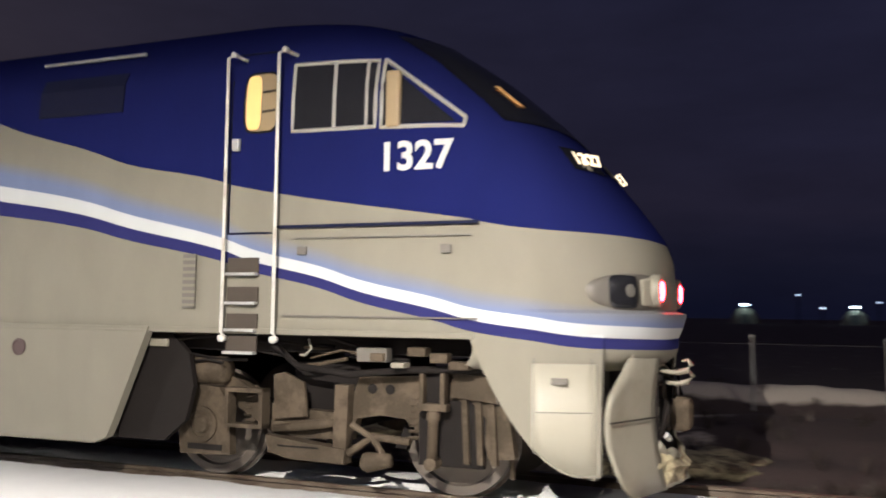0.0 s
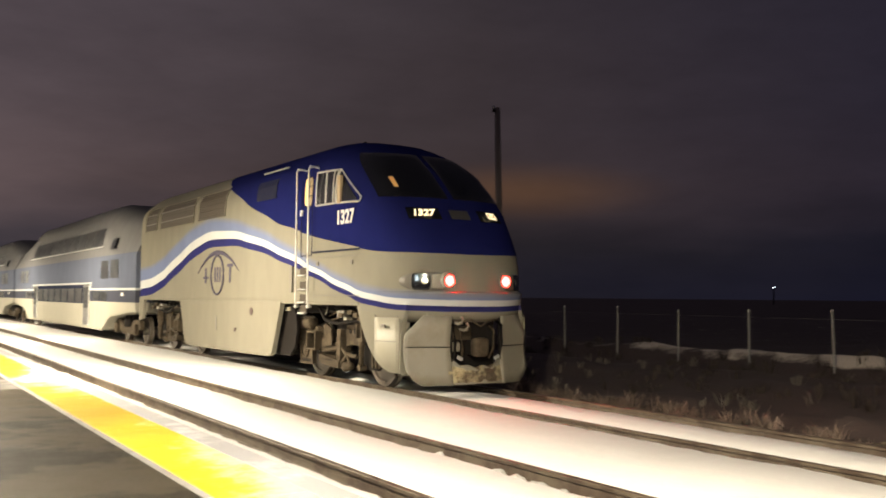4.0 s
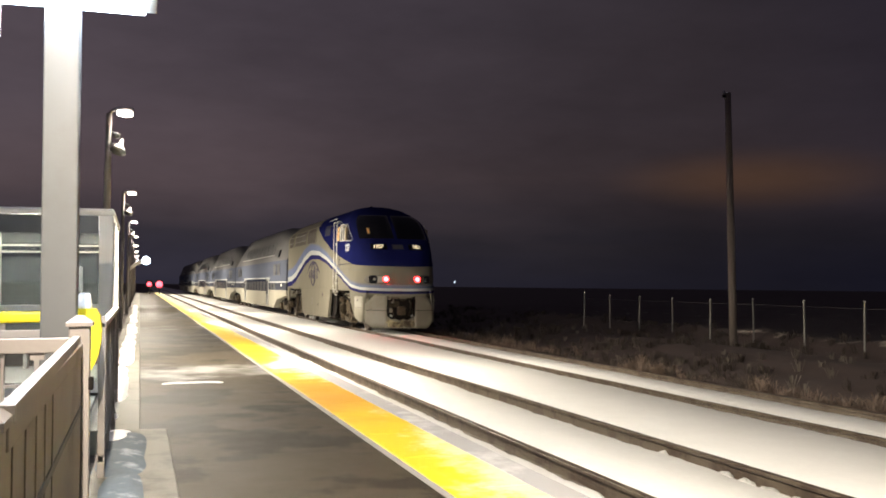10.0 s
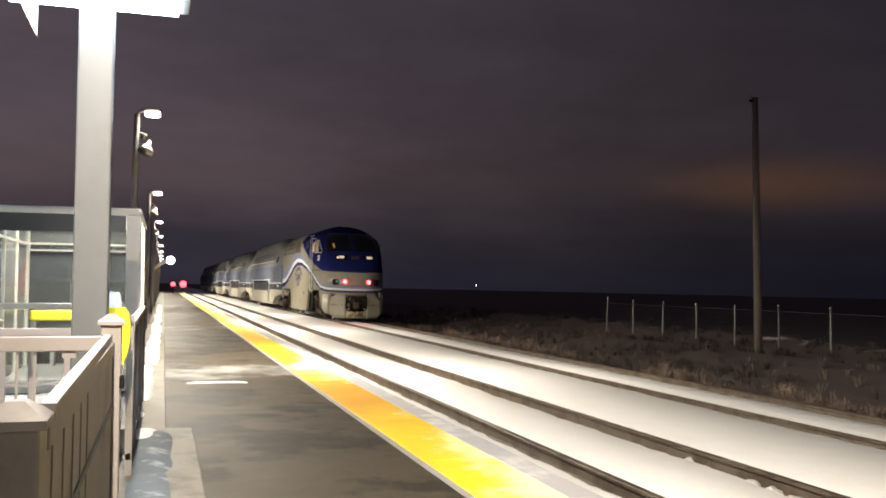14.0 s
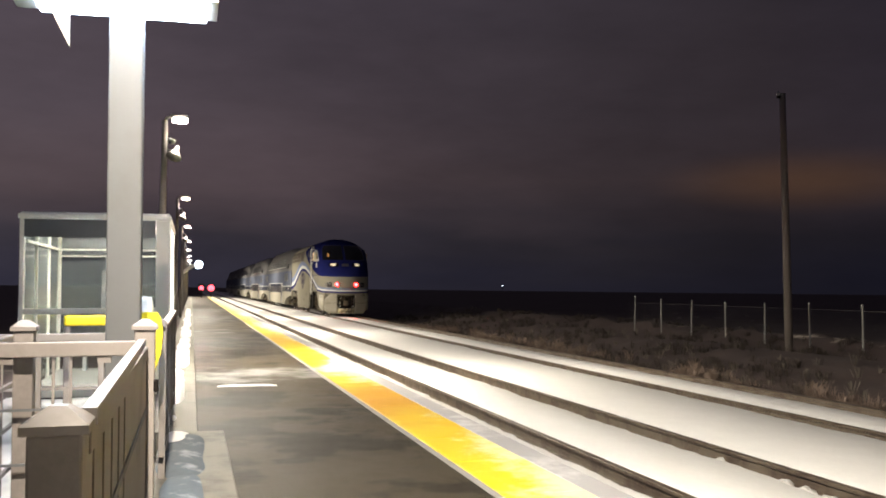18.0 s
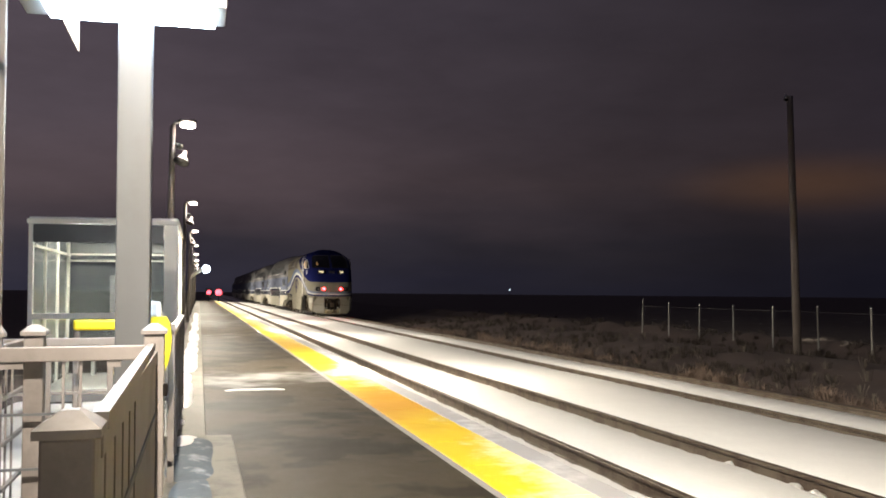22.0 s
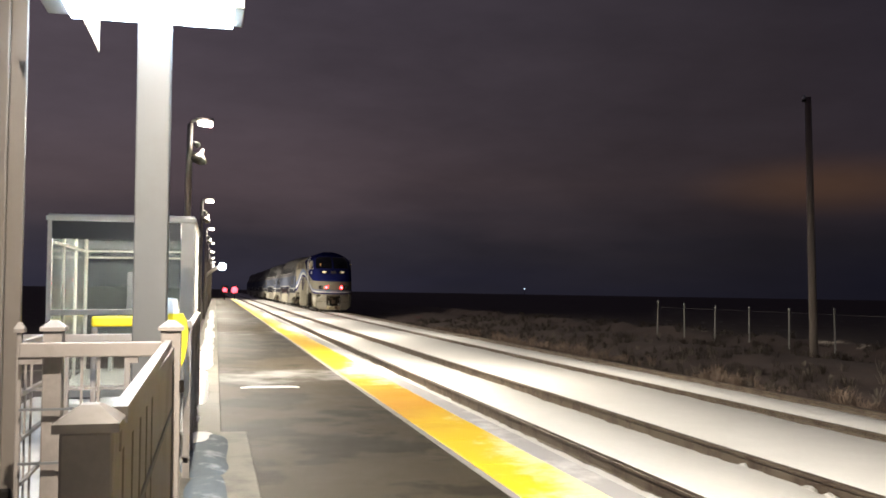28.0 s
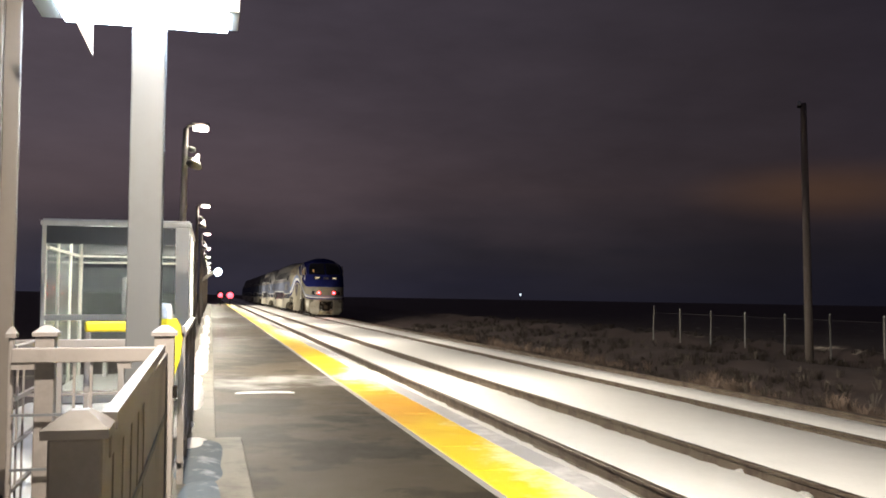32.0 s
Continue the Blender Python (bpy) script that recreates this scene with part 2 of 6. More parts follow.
STRIPE = [(0.0, 1.45), (0.5, 1.46), (1.2, 1.52), (2.0, 1.66), (3.0, 1.90), (4.07, 2.18), (5.5, 2.52), (7.1, 2.81), (8.5, 2.93), (9.8, 2.90), (11.3, 2.60), (12.77, 2.20), (14.0, 1.93), (15.6, 1.82)]
BOUNDARY = [(0.0, 2.24), (0.54, 2.25), (1.82, 2.38), (4.09, 2.75), (5.51, 3.08), (7.0, 3.54), (8.35, 4.00), (9.0, 4.20), (9.7, 4.45), (10.4, 4.9), (15.6, 5.4)]


def stripe_layer(above, below, color, rear=0.0, sink=0.0, fade=False):
    """A band along the waved line; rear and sink: how much it widens upwards and downwards for each metre towards the back."""
    def f(nt, y, z):
        c = ramp_of(nt, y, STRIPE, 16.0, 6.0)
        back = math_node(nt, "MINIMUM", math_node(nt, "MAXIMUM", math_node(nt, "SUBTRACT", y, 3.5), 0.0), 8.0)
        top = math_node(nt, "ADD", math_node(nt, "ADD", c, above), math_node(nt, "MULTIPLY", back, rear))
        low = math_node(nt, "SUBTRACT", math_node(nt, "ADD", c, below), math_node(nt, "MULTIPLY", back, sink))
        hi = math_node(nt, "LESS_THAN", z, top)
        lo = math_node(nt, "GREATER_THAN", z, low)
        if fade:
            top = math_node(nt, "ADD", top, 0.06)
            hi = math_node(nt, "MINIMUM", math_node(nt, "MAXIMUM", math_node(nt, "DIVIDE", math_node(nt, "SUBTRACT", top, z), 0.14), 0.0), 1.0)
        return math_node(nt, "MULTIPLY", hi, lo), color
    return f


def blue_layer(nt, y, z):
    return math_node(nt, "GREATER_THAN", z, ramp_of(nt, y, BOUNDARY, 16.0, 6.0)), BLUE


def band_layer(lo, hi, color, y0=-99.0, y1=99.0):
    def f(nt, y, z):
        a = math_node(nt, "MULTIPLY", math_node(nt, "GREATER_THAN", z, lo), math_node(nt, "LESS_THAN", z, hi))
        c = math_node(nt, "MULTIPLY", math_node(nt, "GREATER_THAN", y, y0), math_node(nt, "LESS_THAN", y, y1))
        return math_node(nt, "MULTIPLY", a, c), color
    return f


LOCO = livery("locomotive_paint", [blue_layer, stripe_layer(0.15, 0.04, PALE, 0.042, 0.0, True), stripe_layer(0.05, -0.05, WHITE, 0.010, 0.007), stripe_layer(-0.05, -0.140, NAVY, -0.007, 0.024)])
COACH = livery("coach_paint", [band_layer(0.0, 1.30, (0.30, 0.284, 0.235)), band_layer(1.30, 1.70, (0.055, 0.058, 0.075)), band_layer(1.20, 1.90, (0.022, 0.026, 0.045), 6.4, 19.0),
                               band_layer(1.74, 2.85, (0.092, 0.103, 0.138)), band_layer(2.85, 9.0, (0.13, 0.128, 0.13)),
                               band_layer(1.68, 1.75, WHITE), band_layer(1.60, 1.78, (0.022, 0.026, 0.045), 6.4, 19.0), band_layer(1.78, 1.90, (0.022, 0.026, 0.045), 6.3, 19.1),
                               band_layer(1.90, 1.97, WHITE, 6.1, 19.3), band_layer(1.75, 1.93, WHITE, 6.15, 6.3), band_layer(1.75, 1.93, WHITE, 19.1, 19.25)], 0.35, 0.0)
PLOW = mat("plow_paint", (0.185, 0.17, 0.13), 0.5, 0, 0.15, 2.5, 0.1, 40, dirt=(0.16, 0.14, 0.10), dirt_amount=0.4)
STEEL = mat("dirty_steel", (0.046, 0.036, 0.025), 0.75, 0.0, 0.55, 6, 0.4, 50, dirt=(0.075, 0.058, 0.04), dirt_amount=0.45)
DARK_STEEL = mat("black_steel", (0.013, 0.011, 0.010), 0.8, 0.0, 0.3, 6, 0.2)
for m in (STEEL, DARK_STEEL):
    m.node_tree.nodes["Principled BSDF"].inputs["Specular IOR Level"].default_value = 0.05
WHEEL = mat("wheel_steel", (0.13, 0.11, 0.09), 0.45, 0.6, 0.25, 5, 0.1)
RAIL_TOP = mat("rail_steel", (0.11, 0.085, 0.06), 0.5, 0.3, 0.3, 5, 0.2, dirt=(0.06, 0.04, 0.028))
BALLAST = mat("frozen_ballast", (0.075, 0.058, 0.04), 0.85, 0, 0.5, 9, 1.0, 30, dirt=(0.30, 0.28, 0.24), dirt_amount=0.05)
SHOULDER = mat("brown_ballast", (0.10, 0.076, 0.054), 0.85, 0, 0.4, 9, 1.0, 30)
SNOW = mat("packed_snow", (0.70, 0.69, 0.67), 0.7, 0, 0.10, 2.6, 0.5, 14)
ICE = mat("grey_trodden_ice", (0.115, 0.135, 0.15), 0.8, 0, 0.35, 4.5, 0.5, 25, dirt=(0.32, 0.34, 0.35), dirt_amount=0.3)
ICE.node_tree.nodes["Principled BSDF"].inputs["Specular IOR Level"].default_value = 0.1
OLD_SNOW = mat("trodden_snow", (0.52, 0.51, 0.49), 0.45, 0, 0.2, 3.5, 0.5, 18, dirt=(0.22, 0.20, 0.17), dirt_amount=0.35)
WHITE_PAINT = mat("white_enamel", (0.84, 0.80, 0.72), 0.4, 0, 0.06, 3, 0.05)
LINE_PAINT = mat("worn_white_line", (0.28, 0.26, 0.245), 0.6, 0, 0.2, 5, 0.1, 60, dirt=(0.2, 0.17, 0.14), dirt_amount=0.25)
POST_PAINT = mat("warm_grey_enamel", (0.25, 0.222, 0.21), 0.5, 0, 0.10, 3, 0.08, 40, dirt=(0.18, 0.158, 0.147), dirt_amount=0.25)
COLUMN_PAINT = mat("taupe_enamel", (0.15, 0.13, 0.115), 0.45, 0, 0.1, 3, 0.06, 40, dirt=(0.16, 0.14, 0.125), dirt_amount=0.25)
POLE_PAINT = mat("grey_brown_enamel", (0.24, 0.215, 0.20), 0.5, 0, 0.15, 4, 0.05)
SIGN_PAINT = mat("pale_grey_enamel", (0.105, 0.108, 0.115), 0.5, 0, 0.05, 2, 0.05, 40, dirt=(0.095, 0.096, 0.10), dirt_amount=0.3)
YELLOW = mat("yellow_safety_paint", (0.80, 0.62, 0.014), 0.5, 0, 0.1, 4, 0.1)
BLACK_GLASS = mat("dark_cab_glass", (0.012, 0.012, 0.014), 0.06, 0, 0.1, 3, 0.0)
COACH_GLASS = mat("dark_coach_glass", (0.012, 0.013, 0.016), 0.42, 0, 0.2, 2, 0.0)
COACH_GLASS.node_tree.nodes["Principled BSDF"].inputs["Specular IOR Level"].default_value = 0.05
HEADLAMP_GLINT = mat("headlamp_glint_glass", (0.16, 0.15, 0.13), 0.15, 0.4, 0.2, 5, 0.0)
GRILLE = mat("grey_grille", (0.10, 0.09, 0.075), 0.55, 0.2, 0.2, 5, 0.2)
BLUE_GRILLE = mat("blue_grille", (0.006, 0.007, 0.022), 0.7, 0.0, 0.2, 5, 0.2)
DARK_GRILLE = mat("dark_brown_grille", (0.055, 0.045, 0.036), 0.7, 0.0, 0.25, 5, 0.2)
SKIRT_PAINT = mat("pale_door_paint", (0.235, 0.218, 0.168), 0.5, 0, 0.08, 2.5, 0.04, 40, dirt=(0.24, 0.22, 0.17), dirt_amount=0.3)
FILLER = mat("rusty_filler_recess", (0.035, 0.014, 0.011), 0.6, 0.0, 0.3, 8, 0.2)
for m in (BLUE_GRILLE, DARK_GRILLE):
    m.node_tree.nodes["Principled BSDF"].inputs["Specular IOR Level"].default_value = 0.08
FRAME_METAL = mat("pale_window_frame", (0.35, 0.335, 0.30), 0.4, 0.2, 0.08, 5, 0.05)
RAIL_PAINT = mat("pale_handrail_paint", (0.46, 0.45, 0.41), 0.4, 0, 0.12, 6, 0.05, 40, dirt=(0.30, 0.27, 0.22), dirt_amount=0.3)
LETTER_PAINT = mat("off_white_lettering", (0.42, 0.42, 0.40), 0.4, 0, 0.08, 6, 0.02)
WOOD_POLE = mat("weathered_pole_wood", (0.13, 0.107, 0.094), 0.85, 0, 0.3, 3, 0.5, 30)
GALV = mat("galvanised_steel", (0.42, 0.42, 0.40), 0.45, 0.6, 0.15, 6, 0.05)
FENCE_POST = mat("weathered_fence_post", (0.22, 0.215, 0.20), 0.6, 0.3, 0.2, 6, 0.05)
WIRE = mat("dull_fence_wire", (0.06, 0.057, 0.055), 0.7, 0.2, 0.2, 6, 0.0)
DARK_BAND = mat("dark_header_panel", (0.05, 0.05, 0.05), 0.4, 0, 0.15, 3, 0.05)
CONCRETE = mat("grey_concrete", (0.15, 0.135, 0.105), 0.75, 0, 0.25, 3, 0.3, 50, dirt=(0.085, 0.075, 0.058), dirt_amount=0.35)
EDGE = mat("frosted_concrete", (0.36, 0.35, 0.36), 0.7, 0, 0.15, 2.5, 0.2, 50, dirt=(0.55, 0.54, 0.54), dirt_amount=0.35)
BLUE_MARK = mat("blue_emblem_paint", (0.068, 0.062, 0.088), 0.4, 0, 0.1, 4, 0.0)
BLUE_MARK.node_tree.nodes["Principled BSDF"].inputs["Specular IOR Level"].default_value = 0.0
CAB_BLIND = mat("tan_cab_blind", (0.24, 0.175, 0.09), 0.6, 0, 0.1, 5, 0.05)
RED_GLOW = glow("red_marker_lens", (1.0, 0.0034, 0.0040), 240.0)
CAB_GLOW = glow("lit_cab_window", (1.0, 0.58, 0.20), 0.11, False)
BOARD_GLOW = glow("lit_number", (1.0, 0.80, 0.50), 1.0, False)
SKIRT_GLARE = glow("skirt_glare", (1.0, 0.93, 0.80), 6.0, False)
LAMP_GLOW = glow("led_lens", (1.0, 0.92, 0.78), 60.0, False)
SIGN_GLOW = glow("lit_sign_face", (0.72, 0.86, 1.0), 55.0)
FAR_WHITE = glow("distant_white_lamp", (0.72, 0.86, 1.0), 14.0, False)
FAR_SMALL = glow("faint_far_lamp", (0.80, 0.93, 1.0), 4.0, False)
YARD_GLOW = glow("yard_lamp_lens", (0.75, 1.0, 0.92), 22.0)
SIGNAL_RED = glow("red_signal_lens", (1.0, 0.09, 0.13), 3.0, False)
SHELTER_FILL = glow("shelter_fill_glow", (1.0, 0.95, 0.85), 800.0)
GLASS = clear_glass("shelter_glass")


def asphalt():
    m = mat("damp_asphalt", (0.050, 0.041, 0.028), 0.6, 0, 0.25, 2.4, 0.5, 120, dirt=(0.040, 0.033, 0.025), dirt_amount=0.36)
    nt = m.node_tree
    b = nt.nodes["Principled BSDF"]
    tc = nt.nodes.new("ShaderNodeTexCoord")
    # drifts of thin snow that lie across the platform
    sep = nt.nodes.new("ShaderNodeSeparateXYZ")
    nt.links.new(tc.outputs["Object"], sep.inputs[0])
    stretch = nt.nodes.new("ShaderNodeMapping")
    stretch.inputs["Scale"].default_value = (0.7, 0.75, 1.0)
    b.inputs["Specular IOR Level"].default_value = 0.06
    nt.links.new(tc.outputs["Object"], stretch.inputs[0])
    n = nt.nodes.new("ShaderNodeTexNoise")
    n.inputs["Scale"].default_value, n.inputs["Detail"].default_value, n.inputs["Roughness"].default_value = 1.6, 8.0, 0.62
    nt.links.new(stretch.outputs[0], n.inputs["Vector"])
    band = ramp_of(nt, sep.outputs[1], [(0, 0.0), (11.5, 0.0), (13.4, 0.08), (14.6, 0.28), (16.0, 0.26), (17.6, 0.0), (27, 0.0), (30, 0.22), (33, 0.0), (44, 0.22), (48, 0.0), (58, 0.22), (62, 0.05), (120, 0.1)], 120.0, 1.0)
    cover = nt.nodes.new("ShaderNodeMapRange")
    cover.inputs[1].default_value, cover.inputs[2].default_value = 0.68, 0.90
    nt.links.new(math_node(nt, "ADD", n.outputs[0], band), cover.inputs[0])
    # wet stains
    blot = nt.nodes.new("ShaderNodeTexNoise")
    blot.inputs["Scale"].default_value, blot.inputs["Detail"].default_value, blot.inputs["Roughness"].default_value = 0.9, 8.0, 0.62
    nt.links.new(stretch.outputs[0], blot.inputs["Vector"])
    wet = nt.nodes.new("ShaderNodeMapRange")
    wet.inputs[1].default_value, wet.inputs[2].default_value = 0.51, 0.55
    nt.links.new(blot.outputs[0], wet.inputs[0])
    stain = nt.nodes.new("ShaderNodeMixRGB")
    stain.inputs[2].default_value = (0.017, 0.014, 0.0105, 1)
    nt.links.new(math_node(nt, "MULTIPLY", wet.outputs[0], 0.8), stain.inputs[0])
    nt.links.new(b.inputs["Base Color"].links[0].from_socket, stain.inputs[1])
    over = nt.nodes.new("ShaderNodeMixRGB")
    over.inputs[2].default_value = (0.24, 0.236, 0.23, 1)
    nt.links.new(cover.outputs[0], over.inputs[0])
    nt.links.new(stain.outputs[0], over.inputs[1])
    nt.links.new(over.outputs[0], b.inputs["Base Color"])
    return m


def tactile():
    m = mat("yellow_tactile_tile", (0.80, 0.56, 0.012), 0.5, 0, 0.12, 2.0, 0.2, 40)
    nt = m.node_tree
    b = nt.nodes["Principled BSDF"]
    tc = nt.nodes.new("ShaderNodeTexCoord")
    geo = nt.nodes.new("ShaderNodeNewGeometry")
    sep = nt.nodes.new("ShaderNodeSeparateXYZ")
    nt.links.new(geo.outputs["Position"], sep.inputs[0])
    n = nt.nodes.new("ShaderNodeTexNoise")
    n.inputs["Scale"].default_value, n.inputs["Detail"].default_value, n.inputs["Roughness"].default_value = 2.6, 8.0, 0.7
    nt.links.new(geo.outputs["Position"], n.inputs["Vector"])
    drift = nt.nodes.new("ShaderNodeTexNoise")
    drift.inputs["Scale"].default_value, drift.inputs["Detail"].default_value = 1.1, 5.0
    nt.links.new(geo.outputs["Position"], drift.inputs["Vector"])
    along = math_node(nt, "ADD", sep.outputs[1], math_node(nt, "MULTIPLY", math_node(nt, "SUBTRACT", drift.outputs[0], 0.5), 5.0))
    band = ramp_of(nt, along, [(0, 0.30), (7.0, 0.28), (9.2, 0.12), (11.8, 0.0), (13.4, 0.08), (15.2, 0.42), (16.2, 0.42), (18.6, 0.08), (21, 0.08), (26, 0.16), (32, 0.28), (44, 0.34), (120, 0.42)], 120.0, 1.0)
    # bare stretches, painted deeper orange where the light dims between the lamps
    bare = ramp_of(nt, along, [(0, 0.0), (8.6, 0.0), (11.0, 0.85), (13.6, 0.9), (15.2, 0.2), (18, 0.1), (24, 0.5), (27, 0.1), (120, 0.2)], 120.0, 1.0)
    deep = nt.nodes.new("ShaderNodeMixRGB")
    deep.inputs[2].default_value = (0.62, 0.30, 0.01, 1)
    nt.links.new(bare, deep.inputs[0])
    nt.links.new(b.inputs["Base Color"].links[0].from_socket, deep.inputs[1])
    nt.links.new(deep.outputs[0], b.inputs["Base Color"])
    edge = math_node(nt, "MULTIPLY", math_node(nt, "SUBTRACT", sep.outputs[0], 2.38), 0.55)
    cover = nt.nodes.new("ShaderNodeMapRange")
    cover.inputs[1].default_value, cover.inputs[2].default_value = 0.70, 0.92
    nt.links.new(math_node(nt, "ADD", math_node(nt, "ADD", n.outputs[0], band), edge), cover.inputs[0])
    over = nt.nodes.new("ShaderNodeMixRGB")
    over.inputs[2].default_value = (0.88, 0.83, 0.46, 1)
    nt.links.new(cover.outputs[0], over.inputs[0])
    nt.links.new(b.inputs["Base Color"].links[0].from_socket, over.inputs[1])
    nt.links.new(over.outputs[0], b.inputs["Base Color"])
    return m


def field_ground():
    m = mat("frozen_field", (0.048, 0.032, 0.028), 0.95, 0, 0.5, 1.5, 1.0, 12)
    nt = m.node_tree
    b = nt.nodes["Principled BSDF"]
    tc = nt.nodes.new("ShaderNodeTexCoord")
    n = nt.nodes.new("ShaderNodeTexNoise")
    n.inputs["Scale"].default_value, n.inputs["Detail"].default_value, n.inputs["Roughness"].default_value = 0.9, 9.0, 0.68
    nt.links.new(tc.outputs["Object"], n.inputs["Vector"])
    sep = nt.nodes.new("ShaderNodeSeparateXYZ")
    nt.links.new(tc.outputs["Object"], sep.inputs[0])
    # snow lies on the mound beside the track, on the ridge along the fence and at the platform's back
    mound = ramp_of(nt, sep.outputs[0], [(0, 0.9), (1.9, 0.9), (2.1, 0.0), (12.3, 0.0), (13.0, 0.62), (15.7, 0.62), (16.1, 0.75), (16.4, 0.3), (16.7, 0.0), (120, 0.0)], 120.0, 1.0)
    # mound snow thins early along the track, in place of the train's shadow
    near = ramp_of(nt, sep.outputs[1], [(0, 0.40), (1.2, 0.24), (2.2, 0.08), (5.8, 0.10), (7.8, 0.36), (20, 0.45), (120, 0.5)], 120.0, 1.0)
    ridge = ramp_of(nt, sep.outputs[0], [(0, 0.0), (17.3, 0.0), (17.9, 0.85), (18.5, 0.85), (19.1, 0.25), (30, 0.2), (120, 0.2)], 120.0, 1.0)
    # ridge snow thins along the track; the light's fading is put into it
    far = ramp_of(nt, sep.outputs[1], [(0, 0.0), (8, 0.0), (14, 0.2), (24, 0.40), (50, 0.6), (120, 0.6)], 120.0, 1.0)
    lie = math_node(nt, "MAXIMUM", math_node(nt, "SUBTRACT", mound, near), math_node(nt, "SUBTRACT", ridge, far))
    plain = ramp_of(nt, sep.outputs[0], [(0, 0.0), (22, 0.0), (27, 0.36), (34, 0.42), (120, 0.42)], 120.0, 1.0)
    tot = math_node(nt, "ADD", n.outputs[0], math_node(nt, "SUBTRACT", math_node(nt, "MAXIMUM", lie, plain), 0.5))
    cover = nt.nodes.new("ShaderNodeMapRange")
    cover.inputs[1].default_value, cover.inputs[2].default_value = 0.52, 0.70
    nt.links.new(tot, cover.inputs[0])
    over = nt.nodes.new("ShaderNodeMixRGB")
    over.inputs[2].default_value = (0.52, 0.46, 0.37, 1)
    nt.links.new(cover.outputs[0], over.inputs[0])
    nt.links.new(b.inputs["Base Color"].links[0].from_socket, over.inputs[1])
    nt.links.new(over.outputs[0], b.inputs["Base Color"])
    return m


ASPHALT, TACTILE, FIELD = asphalt(), tactile(), field_ground()
CLUMP = mat("snow_and_dead_grass", (0.33, 0.285, 0.17), 0.9, 0, 0.5, 3.0, 1.0, 16, dirt=(0.07, 0.05, 0.03), dirt_amount=0.6)
GRASS = mat("dead_grass", (0.032, 0.023, 0.017), 0.9, 0, 0.4, 5, 0.0)
WEEDS = mat("frosted_weed", (0.15, 0.108, 0.082), 0.9, 0, 0.5, 1.2, 0.0)
FROSTED_GRASS = mat("snowy_dead_grass", (0.10, 0.085, 0.068), 0.9, 0, 0.3, 5, 0.0)


# ---- mesh helpers ----
def mesh_of(bm, name, material, smooth=False):
    bmesh.ops.recalc_face_normals(bm, faces=bm.faces)
    me = bpy.data.meshes.new(name)
    bm.to_mesh(me)
    bm.free()
    if material:
        me.materials.append(material)
    if smooth:
        me.shade_smooth()
    return me


def part(name, bm, material, parent=None, label="", smooth=False, at=None):
    ob = new(name, mesh_of(bm, name, material, smooth))
    if parent:
        ob.parent = parent
    if at is not None:
        ob.matrix_basis = at
    return tagged(ob, label)


def share(name, mesh, parent, m, label=""):
    ob = new(name, mesh)
    ob.parent = parent
    ob.matrix_basis = m
    return tagged(ob, label)


def empty(name, label, category, m=None, group="", kind=""):
    ob = new(name)
    ob.empty_display_size = 0.2
    if m is not None:
        ob.matrix_basis = m
    return tagged(ob, label, category, group, kind)


def box(bm, x0, y0, z0, x1, y1, z1, bevel=0.0):
    r = bmesh.ops.create_cube(bm, size=1.0, matrix=Matrix.LocRotScale(((x0 + x1) / 2, (y0 + y1) / 2, (z0 + z1) / 2), None, (abs(x1 - x0), abs(y1 - y0), abs(z1 - z0))))
    if bevel:
        edges = list({e for v in r["verts"] for e in v.link_edges})
        bmesh.ops.bevel(bm, geom=edges, offset=bevel, segments=2, affect="EDGES", profile=0.5)
    return bm


def boxed(*a, bevel=0.0):
    return box(bmesh.new(), *a, bevel=bevel)


def tube(bm, points, radius, sides=10, cap=True):
    """A round bar along the points."""
    points = [Vector(p) for p in points]
    rings = []
    for i, p in enumerate(points):
        d = (points[min(i + 1, len(points) - 1)] - points[max(i - 1, 0)]).normalized()
        a = d.orthogonal().normalized() if abs(d.z) < 0.99 else Vector((1, 0, 0))
        if abs(d.z) < 0.99:
            a = d.cross(Vector((0, 0, 1))).normalized()
        c = d.cross(a).normalized()
        rad = radius[i] if isinstance(radius, (list, tuple)) else radius
        rings.append([bm.verts.new(p + rad * (math.cos(2 * math.pi * k / sides) * a + math.sin(2 * math.pi * k / sides) * c)) for k in range(sides)])
    for r0, r1 in zip(rings, rings[1:]):
        for k in range(sides):
            bm.faces.new((r0[k], r0[(k + 1) % sides], r1[(k + 1) % sides], r1[k]))
    if cap:
        bm.faces.new(rings[0][::-1])
        bm.faces.new(rings[-1])
    return bm


def tubed(points, radius, sides=10):
    return tube(bmesh.new(), points, radius, sides)


def plate(bm, outline, x0, x1):
    """A plate standing along the track: outline of (y, z), from x0 to x1."""
    a = [bm.verts.new((x0, y, z)) for y, z in outline]
    b = [bm.verts.new((x1, y, z)) for y, z in outline]
    bm.faces.new(a)
    bm.faces.new(b[::-1])
    n = len(a)
    for i in range(n):
        bm.faces.new((a[i], a[(i + 1) % n], b[(i + 1) % n], b[i]))
    return bm


def plated(outline, x0, x1):
    return plate(bmesh.new(), outline, x0, x1)


